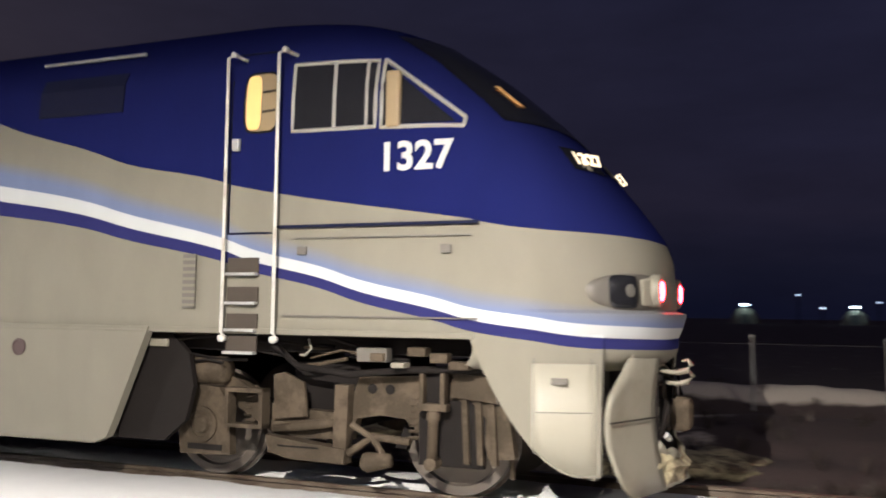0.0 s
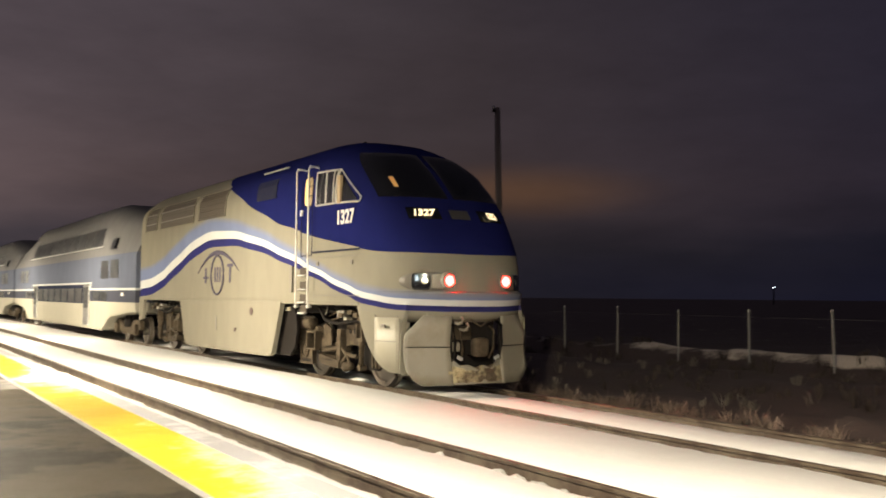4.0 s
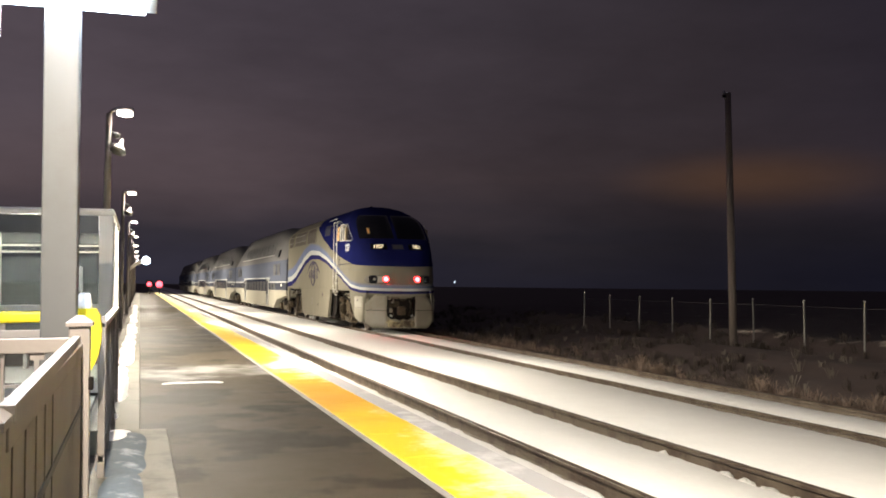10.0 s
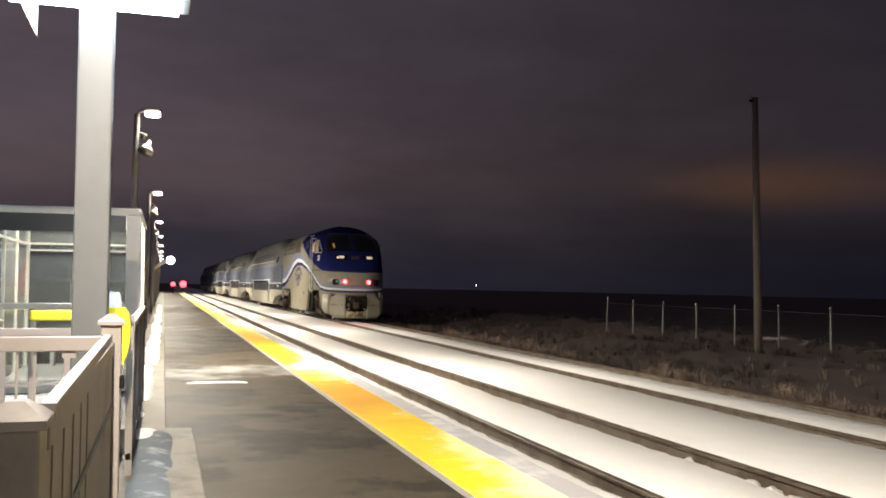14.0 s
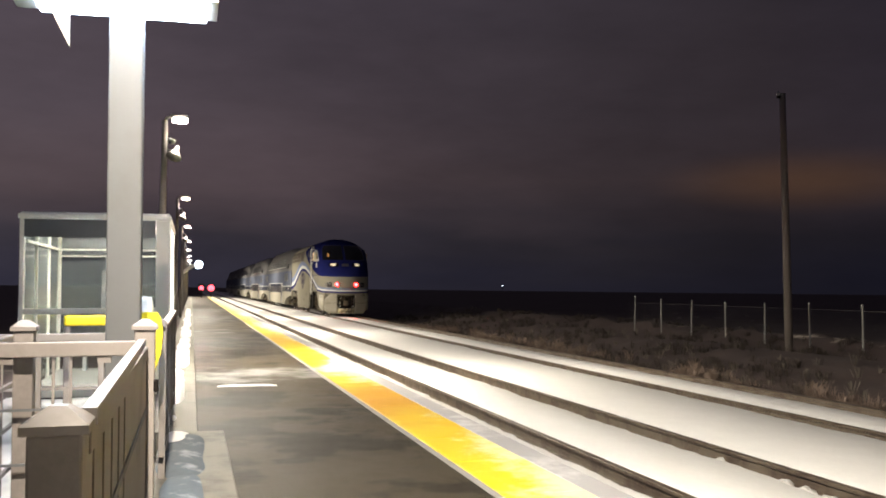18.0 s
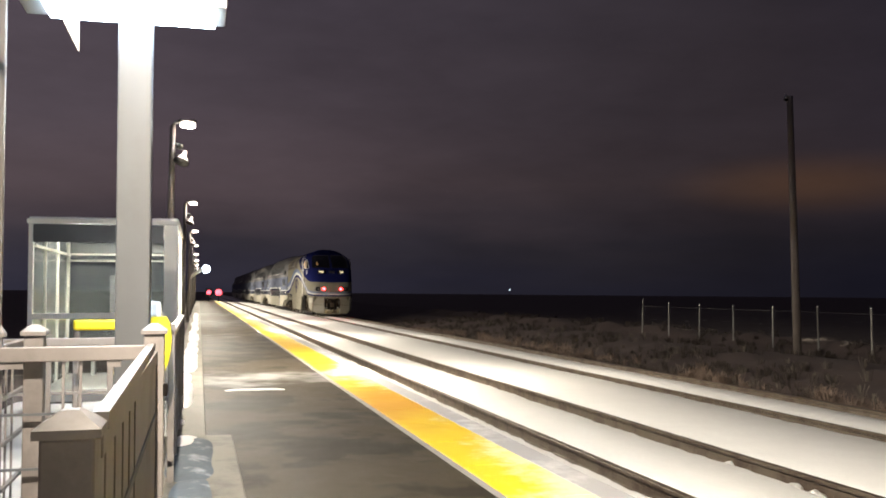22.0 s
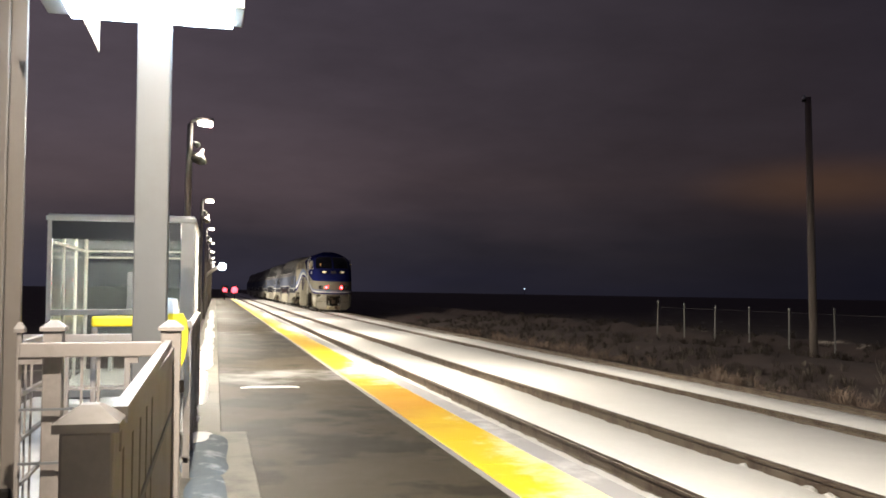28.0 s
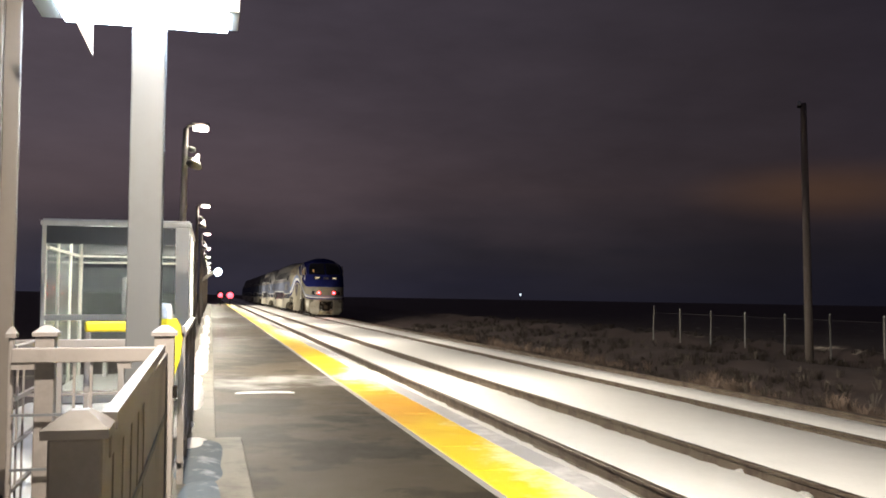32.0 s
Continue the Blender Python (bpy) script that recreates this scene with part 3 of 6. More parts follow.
def lathe(bm, profile, axis, origin, sides=28):
    """profile: (along, radius) pairs turned round an axis ('X' or 'Z')."""
    o = Vector(origin)
    rings = []
    for a, r in profile:
        ring = []
        for k in range(sides):
            c, s = math.cos(2 * math.pi * k / sides) * r, math.sin(2 * math.pi * k / sides) * r
            ring.append(bm.verts.new(o + (Vector((a, c, s)) if axis == "X" else Vector((c, a, s)) if axis == "Y" else Vector((c, s, a)))))
        rings.append(ring)
    for r0, r1 in zip(rings, rings[1:]):
        for k in range(sides):
            bm.faces.new((r0[k], r0[(k + 1) % sides], r1[(k + 1) % sides], r1[k]))
    bm.faces.new(rings[0][::-1])
    bm.faces.new(rings[-1])
    return bm


def lettering(text, size, material, parent, m, label="", name="number"):
    """Raised letters in the built-in font, as a mesh."""
    cu = bpy.data.curves.new("text", "FONT")
    cu.body, cu.size, cu.extrude, cu.align_x, cu.align_y = text, size, 0.004, "CENTER", "CENTER"
    cu.offset = size * 0.026
    tmp = new("text", cu)
    bpy.context.view_layer.update()
    me = bpy.data.meshes.new_from_object(tmp.evaluated_get(bpy.context.evaluated_depsgraph_get()))
    bpy.data.objects.remove(tmp)
    me.materials.clear()
    me.materials.append(material)
    return share(name, me, parent, m, label)


# ---- ground, platform and tracks ----
def ground_height(x, y):
    prof = [(-900, 0.0), (-60, 0.0), (-8, 0.02), (-0.6, 0.0), (2.2, -0.2), (9.6, -0.24), (10.6, -0.42), (12.0, -0.58), (13.2, -0.34), (15.2, -0.08), (16.0, -0.02), (16.8, -0.16), (17.4, -0.02), (18.3, 0.24), (19.6, 0.05), (26, -0.1), (70, -0.3), (1500, -1.0)]
    for (x0, z0), (x1, z1) in zip(prof, prof[1:]):
        if x0 <= x <= x1:
            u = (x - x0) / (x1 - x0)
            z = z0 + (z1 - z0) * u * u * (3 - 2 * u)
            break
    if 10.3 < x < 60 and -30 < y < 140:
        z += 0.10 * noise.noise(Vector((x * 0.9, y * 0.6, 0))) + 0.07 * noise.noise(Vector((x * 2.6, y * 2.2, 3)))
        if 17.4 < x < 19.8:
            z += 0.16 * max(0, noise.noise(Vector((x * 1.5, y * 0.35, 7))) + 0.25)
    return z


def build_ground():
    xs = [-900, -300, -100, -40, -15, -8, -4, -2, -0.6, 0.5, 2.2, 6, 9.6]
    xs += [10.0 + 0.2 * i for i in range(57)] + [22, 24, 27, 31, 37, 45, 60, 90, 150, 300, 700, 1500]
    ys = [-900, -300, -100, -50, -30] + [-26 + 0.4 * i for i in range(255)] + [80, 88, 98, 110, 125, 145, 180, 250, 400, 800, 1800]
    verts = [(x, y, ground_height(x, y)) for y in ys for x in xs]
    n = len(xs)
    faces = [(j * n + i, j * n + i + 1, (j + 1) * n + i + 1, (j + 1) * n + i) for j in range(len(ys) - 1) for i in range(n - 1)]
    me = bpy.data.meshes.new("ground")
    me.from_pydata(verts, [], faces)
    me.materials.append(FIELD)
    me.shade_smooth()
    tagged(new("ground", me), "dark frozen field and ditch with patches of snow", "ground", kind="structure")


def ragged_strip(name, x0, x1, z, material, label, rough0=0.0, rough1=0.0, parent=None, y_from=-26.0, seed=0.0, thick=0.16):
    """A long slab of snow along the track, with uneven edges."""
    ys = [y_from + 0.12 * i for i in range(int((62 - y_from) / 0.12))] + [62 + 1.5 * i for i in range(70)] + [180, 220, 300, 420]
    verts, faces = [], []
    for y in ys:
        k0 = rough0 * (noise.noise(Vector((seed, y * 1.1, 1))) + 0.9 * noise.noise(Vector((seed, y * 4.0, 2))) + 0.5 * noise.noise(Vector((seed, y * 11, 9))))
        k1 = rough1 * (noise.noise(Vector((seed, y * 1.1, 5))) + 0.9 * noise.noise(Vector((seed, y * 4.0, 6))) + 0.5 * noise.noise(Vector((seed, y * 11, 8))))
        a, b = x0 + k0, x1 + k1
        top = z + 0.012 * noise.noise(Vector((seed, y * 0.8, 4)))
        mid = top + 0.012 + 0.014 * noise.noise(Vector((seed + 4, y * 1.7, 4)))
        verts += [(a, y, top - thick), (a + 0.012, y, top - 0.02), (a + 0.05, y, top), ((a + b) / 2, y, mid), (b - 0.05, y, top), (b - 0.012, y, top - 0.02), (b, y, top - thick)]
    for j in range(len(ys) - 1):
        for i in range(6):
            faces.append((j * 7 + i, j * 7 + i + 1, j * 7 + 8 + i, j * 7 + 7 + i))
    me = bpy.data.meshes.new(name)
    me.from_pydata(verts, [], faces)
    me.materials.append(material)
    me.shade_smooth()
    ob = new(name, me)
    ob.parent = parent
    return tagged(ob, label, "" if parent else "snow", kind="" if parent else "stuff")


def rail_mesh():
    """The rolled section of one rail, 440 m of it."""
    half = [(0.070, -0.17), (0.070, -0.158), (0.012, -0.140), (0.010, -0.045), (0.036, -0.034), (0.037, -0.006), (0.030, 0.0)]
    sec = half + [(-x, z) for x, z in half[::-1]]
    bm = bmesh.new()
    a = [bm.verts.new((x, -26, z)) for x, z in sec]
    b = [bm.verts.new((x, 420, z)) for x, z in sec]
    n = len(sec)
    for i in range(n):
        bm.faces.new((a[i], a[(i + 1) % n], b[(i + 1) % n], b[i]))
    bm.faces.new(a)
    bm.faces.new(b[::-1])
    return mesh_of(bm, "rail", RAIL_TOP)


def build_tracks():
    bed = part("trackbed", boxed(2.3, -26, -0.6, 9.78, 420, -0.165), BALLAST)
    tagged(bed, "dark frozen ballast under the two tracks", "track", kind="structure")
    shoulder = bmesh.new()
    plate_pts = [(9.78, -0.165), (10.75, -0.55), (9.78, -0.6)]
    a = [shoulder.verts.new((x, -26, z)) for x, z in plate_pts]
    b = [shoulder.verts.new((x, 420, z)) for x, z in plate_pts]
    for i in range(3):
        shoulder.faces.new((a[i], a[(i + 1) % 3], b[(i + 1) % 3], b[i]))
    tagged(part("ballast_shoulder", shoulder, SHOULDER), "brown ballast slope beside the far track", "track", kind="structure")
    rail = rail_mesh()
    tie = mesh_of(boxed(-1.22, -0.11, -0.3, 1.22, 0.11, -0.150, bevel=0.012), "sleeper", WOOD_POLE)
    plate_mesh = mesh_of(boxed(-0.14, -0.09, -0.152, 0.14, 0.09, -0.138), "tie_plate", RAIL_TOP)
    for k, (xa, xb) in enumerate(((RAIL_X[0], RAIL_X[1]), (RAIL_X[2], RAIL_X[3]))):
        track = empty("railway_track", "rusty steel rails on sleepers packed in snow", "railway track", group="station tracks", kind="structure")
        for x in (xa, xb):
            share("rail", rail, track, pose(x, 0, 0))
        for i in range(110):
            share("sleeper", tie, track, pose((xa + xb) / 2, -4 + 0.56 * i, 0))
    gaps = {0: (0.24, 0.05), 1: (0.33, 0.05), 2: (0.26, 0.12), 3: (0.265, 0.145)}
    edges = [2.93]
    for i, x in enumerate(RAIL_X):
        edges += [x - gaps[i][0], x + gaps[i][1]]
    edges.append(9.83)
    for i in range(5):
        ragged_strip("trackside_snow", edges[2 * i], edges[2 * i + 1], (-0.03, -0.02, -0.02, -0.045, -0.09)[i], SNOW if i < 4 else SHOULDER, "flat packed white snow between the rails" if i < 4 else "brown ballast and ice beside the far rail",
                     0.012 if i else 0.02, 0.045 if i < 4 else 0.05, seed=i * 7.3)
    # lumps of snow that lie in the groove beside the second rail
    for i in range(11):
        y = 8.2 - 0.33 * i if i else 8.25
        bm = bmesh.new()
        bmesh.ops.create_icosphere(bm, subdivisions=2, radius=1.0)
        for v in bm.verts:
            v.co *= 1 + 0.35 * noise.noise(v.co * 1.8 + Vector((i, 0, 0)))
        s = 0.075 if i == 0 else random.uniform(0.04, 0.07)
        ob = part("snow_lump", bm, SNOW if i == 0 else OLD_SNOW, None, "", True, pose(RAIL_X[1] - 0.17 + random.uniform(-0.03, 0.05), y, -0.145) @ Matrix.Diagonal((s * 1.2, s * 1.6, s * 1.1, 1)))
        tagged(ob, "small lump of snow in the groove beside a rail", "snow lump", "snow lumps")


def build_platform():
    tagged(part("platform", boxed(0.02, -26, -0.6, 2.90, 132, 0.196), ASPHALT), "dark damp asphalt station platform with thin snow drifts", "platform", kind="structure")
    tagged(part("platform_edge", boxed(2.66, -26, -0.55, 2.905, 132, 0.204, bevel=0.01), EDGE), "grey concrete coping along the platform edge", "platform edge", kind="structure")
    tagged(part("white_line", boxed(1.975, -26, 0.19, 2.035, 132, 0.2005), LINE_PAINT), "white painted line beside the yellow tactile strip", "line", kind="structure")
    strip = empty("tactile_strip", "yellow tactile warning strip partly covered by snow", "tactile strip", kind="structure")
    bm = boxed(2.04, 0.006, 0.19, 2.655, 1.194, 0.207, bevel=0.004)
    tile = mesh_of(bm, "tile", TACTILE)
    for i in range(118):
        share("tile", tile, strip, pose(0, -9.6 + 1.2 * i, 0))
    # kerb at the back of the platform, and the snow on it
    tagged(part("kerb", boxed(-0.30, -26, -0.5, 0.285, 9.2, 0.215, bevel=0.012), CONCRETE), "concrete kerb under the railing", "kerb", kind="structure")
    tagged(part("kerb", boxed(-0.46, 9.2, -0.5, 0.04, 132, 0.215, bevel=0.012), CONCRETE), "narrow concrete kerb at the platform's back", "kerb", kind="structure")
    # (start, length, middle across, width, height, material)
    patches = [(1.6, 2.9, -0.08, 0.30, 0.020, ICE), (4.2, 3.1, -0.08, 0.33, 0.030, ICE), (6.9, 2.2, -0.10, 0.40, 0.045, ICE), (8.3, 0.9, -0.14, 0.26, 0.05, SNOW), (9.9, 0.5, -0.24, 0.16, 0.02, SNOW), (11.3, 3.3, -0.21, 0.21, 0.05, SNOW), (14.3, 1.7, -0.24, 0.22, 0.06, SNOW)]
    patches += [(16.2 + 2.4 * i, random.uniform(2.3, 3.4), random.uniform(-0.23, -0.17), random.uniform(0.24, 0.34), random.uniform(0.02, 0.045), SNOW) for i in range(18)]
    for i, (y0, ln, xm, w, tall, material) in enumerate(patches):
        bm = bmesh.new()
        bmesh.ops.create_grid(bm, x_segments=14, y_segments=40, size=1.0)
        for v in bm.verts:
            e = abs(v.co.x) ** 2.4 + abs(v.co.y) ** 4
            r = noise.noise(Vector((v.co.x * 0.9 + i * 9, v.co.y * ln * 0.8, 0)))
            f = noise.noise(Vector((v.co.x * 4.5 + i * 9, v.co.y * ln * 3.5, 5)))
            h = max(0.0, 1 - e) * tall * (1 + 0.40 * r + 0.16 * f) - 0.004 - 0.02 * max(0.0, e - 1)
            v.co = Vector((v.co.x * w * 0.5 * (1 + 0.16 * r), v.co.y * ln * 0.5, h))
        ob = part("kerb_snow", bm, material, None, "", True, pose(xm, y0 + ln / 2, 0.213))
        tagged(ob, "trodden grey ice on the kerb" if material is ICE else "white snow left on the kerb", "snow patch", "snow on the kerb")
    bm = bmesh.new()
    bmesh.ops.create_grid(bm, x_segments=30, y_segments=80, size=1.0)
    for v in bm.verts:
        e = max(abs(v.co.x), abs(v.co.y))
        r = noise.noise(Vector((v.co.x * 2.2, v.co.y * 7, 3))) + 0.5 * noise.noise(Vector((v.co.x * 6, v.co.y * 18, 8)))
        v.co = Vector((v.co.x * 1.0, v.co.y * 3.3, (0.10 + 0.09 * r) * max(0.0, 1 - e ** 6) - 0.02))
    tagged(part("snow_bank", bm, SNOW, None, "", True, pose(-1.55, 10.5, 0.03)), "uneven white snow between the railing and the shelter", "snow bank")
    bm = bmesh.new()
    bmesh.ops.create_grid(bm, x_segments=40, y_segments=6, size=1.0)
    for v in bm.verts:
        e = max(abs(v.co.x), abs(v.co.y))
        v.co = Vector((v.co.x * 0.42, v.co.y * 0.075 * (1 + 0.3 * noise.noise(Vector((v.co.x * 4, 0, 0)))) + 0.02 * v.co.x, 0.022 * max(0, 1 - e ** 4) - 0.003))
    tagged(part("snow_ridge", bm, SNOW, None, "", True, pose(0.75, 13.4, 0.2)), "narrow ridge of white snow across the asphalt", "snow ridge")


build_ground()
build_platform()
build_tracks()


# ---- the train ----
def interp(table, v):
    for (a, p), (b, q) in zip(table, table[1:]):
        if v <= b:
            return p + (q - p) * (v - a) / (b - a) if v > a else p
    return table[-1][1]


FRONT = [(1.28, 0.46), (1.5, 0.36), (1.62, 0.33), (1.65, 0.42), (1.8, 0.42), (2.1, 0.45), (2.3, 0.52), (2.6, 0.74), (3.0, 1.06), (3.4, 1.45), (3.8, 1.90), (4.15, 2.40), (4.36, 2.85), (4.48, 3.4), (4.55, 4.0)]
WIDE = [(1.28, 1.50), (1.45, 1.555), (3.0, 1.555), (3.5, 1.548), (3.8, 1.52), (3.98, 1.43), (4.15, 1.24), (4.35, 0.96), (4.48, 0.70), (4.55, 0.45)]


def nose_shape(z, w):
    """How square and how deep the nose is at one height: rounder below, blunter at the cab."""
    k = min(1.0, max(0.0, (z - 2.2) / 0.9))
    return 2.3 + 0.4 * k, (1.5 - 0.3 * k) * (0.75 + 0.25 * min(1, w))


def hull_ring(z, front, wide, rear, half=26):
    """Plan outline of the body at one height: straight sides and a rounded front."""
    f, w = interp(front, z), interp(wide, z)
    n, d = nose_shape(z, w)
    pts = []
    for i in range(2 * half + 1):
        a = math.pi * i / (2 * half)
        cx, sy = math.cos(a), math.sin(a)
        x = -w * math.copysign(abs(cx) ** (2 / n), cx)
        y = f + d * (1 - abs(sy) ** (2 / n))
        pts.append((x, y))
    return [(-w, rear), (-w, 10.0), (-w, 6.0)] + pts + [(w, 6.0), (w, 10.0), (w, rear)]


def nose_y(x, z):
    """Where the locomotive's front surface stands at that place."""
    f, w = interp(FRONT, z), interp(WIDE, z)
    n, d = nose_shape(z, w)
    u = min(1.0, abs(x) / w)
    return f + d * (1 - (1 - u ** n) ** (1 / n))


def hull_x(y, z):
    """Half the locomotive's width at that place along and up."""
    f, w = interp(FRONT, z), interp(WIDE, z)
    n, d = nose_shape(z, w)
    v = min(1.0, max(0.0, 1 - (y - f) / d))
    return w * (1 - v ** n) ** (1 / n)


def side_at(wide, y, z):
    return hull_x(y, z) if wide is WIDE else interp(wide, z)


def loft(rings, close_ends=True):
    bm = bmesh.new()
    vs = [[bm.verts.new(p) for p in r] for r in rings]
    n = len(vs[0])
    for a, b in zip(vs, vs[1:]):
        for i in range(n):
            bm.faces.new((a[i], a[(i + 1) % n], b[(i + 1) % n], b[i]))
    if close_ends:
        bm.faces.new(vs[0][::-1])
        bm.faces.new(vs[-1])
    return bm


def side_patch(outline, wide, lift, steps=6):
    """A thin sheet that lies on the body's near or far side: outline corners (y, z) of a quad, top pair first."""
    (ya, za), (yb, zb), (yc, zc), (yd, zd) = outline
    bm = bmesh.new()
    grid = []
    for j in range(steps + 1):
        v = j / steps
        row = []
        for i in range(steps + 1):
            u = i / steps
            y = (ya * (1 - u) + yb * u) * (1 - v) + (yd * (1 - u) + yc * u) * v
            z = (za * (1 - u) + zb * u) * (1 - v) + (zd * (1 - u) + zc * u) * v
            row.append((y, z))
        grid.append(row)
    front = [[bm.verts.new((-side_at(wide, y, z) - lift, y, z)) for y, z in row] for row in grid]
    back = [[bm.verts.new((-side_at(wide, y, z) + 0.01, y, z)) for y, z in row] for row in grid]
    for j in range(steps):
        for i in range(steps):
            bm.faces.new((front[j][i], front[j][i + 1], front[j + 1][i + 1], front[j + 1][i]))
    m = steps
    rim = [(0, i) for i in range(m)] + [(j, m) for j in range(m)] + [(m, i) for i in range(m, 0, -1)] + [(j, 0) for j in range(m, 0, -1)]
    for (a, b), (c, d) in zip(rim, rim[1:] + rim[:1]):
        bm.faces.new((front[a][b], front[c][d], back[c][d], back[a][b]))
    return bm


def side_bars(points, wide, size, lift, sides=4):
    """A thin bar that follows the body's side along points (y, z)."""
    fine = []
    for (y0, z0), (y1, z1) in zip(points, points[1:]):
        for i in range(6):
            fine.append((y0 + (y1 - y0) * i / 6, z0 + (z1 - z0) * i / 6))
    fine.append(points[-1])
    return tubed([(-side_at(wide, y, z) - lift, y, z) for y, z in fine], size, sides)


def both_sides(ob, name):
    """The same part on the far side of its thing."""
    me = ob.data.copy()
    for v in me.vertices:
        v.co.x = -v.co.x
    me.flip_normals()
    o = new(name, me)
    o.parent = ob.parent
    return o


def wheelset(parent, y, r, name="wheelset"):
    bm = bmesh.new()
    for s in (-1, 1):
        lathe(bm, [(s * 0.685, r * 0.30), (s * 0.685, r * 1.055), (s * 0.715, r * 1.055), (s * 0.73, r), (s * 0.82, r * 0.985), (s * 0.82, r * 0.83), (s * 0.785, r * 0.80), (s * 0.785, r * 0.35), (s * 0.85, r * 0.30), (s * 0.85, 0.06)], "X", (0, 0, 0), 36)
    tube(bm, [(-0.9, 0, 0), (0.9, 0, 0)], 0.08, 14)
    return part(name, bm, WHEEL, parent, "steel wheels on their axle", False, pose(0, y, r))


def loco_truck(parent, yc, sets, flip=1):
    t = new("truck")
    t.parent = parent
    t.matrix_basis = pose(0, yc, 0)
    tagged(t, "dirty brown steel truck with springs and brake gear")
    h = 1.25
    rnd = random.Random(int(yc * 10))

    def flat(name, outline, a, b, material=STEEL, label=""):
        pts = [(y * flip, z) for y, z in outline]
        return part(name, plated(pts if flip > 0 else pts[::-1], a, b), material, t, label)

    def block(name, y0, z0, y1, z1, a, b, material=STEEL, bevel=0.015, label=""):
        return part(name, boxed(min(a, b), min(y0 * flip, y1 * flip), z0, max(a, b), max(y0 * flip, y1 * flip), z1, bevel=bevel), material, t, label)

    for s in (-1, 1):
        # main casting with its arch over the inner side of the leading wheel
        flat("side_frame", [(1.75, 0.86), (1.4, 0.98), (0.9, 0.98), (0.4, 0.72), (-0.3, 0.70), (-0.42, 1.03), (-1.10, 1.06), (-1.75, 1.02), (-1.85, 0.40), (-1.62, 0.38), (-1.55, 0.70), (-1.30, 0.80),
                            (-1.08, 0.66), (-1.10, 0.34), (-1.00, 0.34), (-0.99, 0.57), (-0.86, 0.68), (-0.62, 0.70), (-0.40, 0.66), (-0.34, 0.46), (0.42, 0.46), (0.9, 0.74), (1.4, 0.78), (1.70, 0.60)], s * 1.00, s * 1.12)
        # black discs laid on the casting for the shade in its holes
        for y in (-0.55, -0.72):
            part("bolt_hole_shade", lathe(bmesh.new(), [(s * 1.118, 0.045), (s * 1.126, 0.045), (s * 1.127, 0.01)], "X", (0, y * flip, 0.93), 12), DARK_STEEL, t)
        # trailing axle box with its round cover
        flat("axle_box", [(0.86, 0.26), (1.42, 0.24), (1.46, 0.62), (1.38, 0.84), (1.22, 0.90), (1.0, 0.88), (0.88, 0.72)], s * 1.10, s * 1.20)
        # black inlay in place of the shaded opening
        block("axle_window_shade", 0.95, 0.29, 1.33, 0.345, s * 1.198, s * 1.206, DARK_STEEL, 0.002)
        part("axle_cap", lathe(bmesh.new(), [(s * 1.19, 0.165), (s * 1.23, 0.165), (s * 1.235, 0.125), (s * 1.215, 0.118), (s * 1.215, 0.09), (s * 1.245, 0.07), (s * 1.25, 0.01)], "X", (0, 1.17 * flip, 0.53), 26), STEEL, t, "round bearing cover")
        for y in (0.92, 1.40):
            part("bolt", lathe(bmesh.new(), [(s * 1.19, 0.022), (s * 1.22, 0.022), (s * 1.222, 0.003)], "X", (0, y * flip, 0.70), 8), STEEL, t)
        flat("axle_bracket", [(0.96, 0.90), (1.40, 0.90), (1.34, 0.99), (1.02, 0.99)], s * 1.06, s * 1.18)
        part("air_reservoir", tubed([(s * 1.16, 0.92 * flip, 1.04), (s * 1.16, 0.96 * flip, 1.04), (s * 1.16, 1.44 * flip, 1.04), (s * 1.16, 1.48 * flip, 1.04)], [0.10, 0.13, 0.13, 0.10], 18), STEEL, t, "barrel shaped air reservoir", True)
        # leading axle: housing over the wheel, with ribs
        flat("axle_box", [(-1.00, 0.30), (-1.58, 0.30), (-1.60, 0.72), (-1.46, 0.86), (-1.12, 0.86), (-1.0, 0.74)], s * 1.06, s * 1.13, DARK_STEEL)
        for y in (-1.42, -1.54, -1.66):
            flat("rib", [(y, 0.34), (y - 0.05, 0.34), (y - 0.02, 0.94), (y + 0.03, 0.94)], s * 1.10, s * 1.17)
        flat("hood", [(-1.30, 0.90), (-1.72, 0.86), (-1.66, 1.08), (-1.34, 1.10)], s * 1.08, s * 1.20)
        # step box and the plate beside it
        for a in ((0.43, 0.54, 0.47, 0.90), (0.79, 0.54, 0.83, 0.90), (0.43, 0.86, 0.83, 0.90), (0.43, 0.54, 0.83, 0.575)):
            block("step_frame", *a, s * 1.22, s * 1.36, STEEL, 0.005)
        flat("guard_plate", [(0.40, 0.62), (0.42, 1.02), (0.30, 1.05), (0.10, 0.96), (0.06, 0.66)], s * 1.16, s * 1.19, STEEL)
        # lower beam, upright and the brake links
        flat("spring_plank", [(0.45, 0.48), (0.42, 0.33), (0.2, 0.28), (-0.34, 0.27), (-0.36, 0.40), (0.0, 0.43)], s * 1.10, s * 1.26)
        # the slot's shade, laid on as a black strip
        block("plank_slot_shade", -0.10, 0.385, 0.32, 0.40, s * 1.258, s * 1.266, DARK_STEEL, 0.002)
        flat("upright", [(-0.22, 0.27), (-0.24, 0.96), (-0.37, 0.96), (-0.35, 0.27)], s * 1.12, s * 1.24)
        part("brake_lever", tubed([(s * 1.20, 0.40 * flip, 0.53), (s * 1.20, 0.05 * flip, 0.58), (s * 1.20, -0.22 * flip, 0.62)], [0.03, 0.05, 0.035], 10), STEEL, t, "", True)
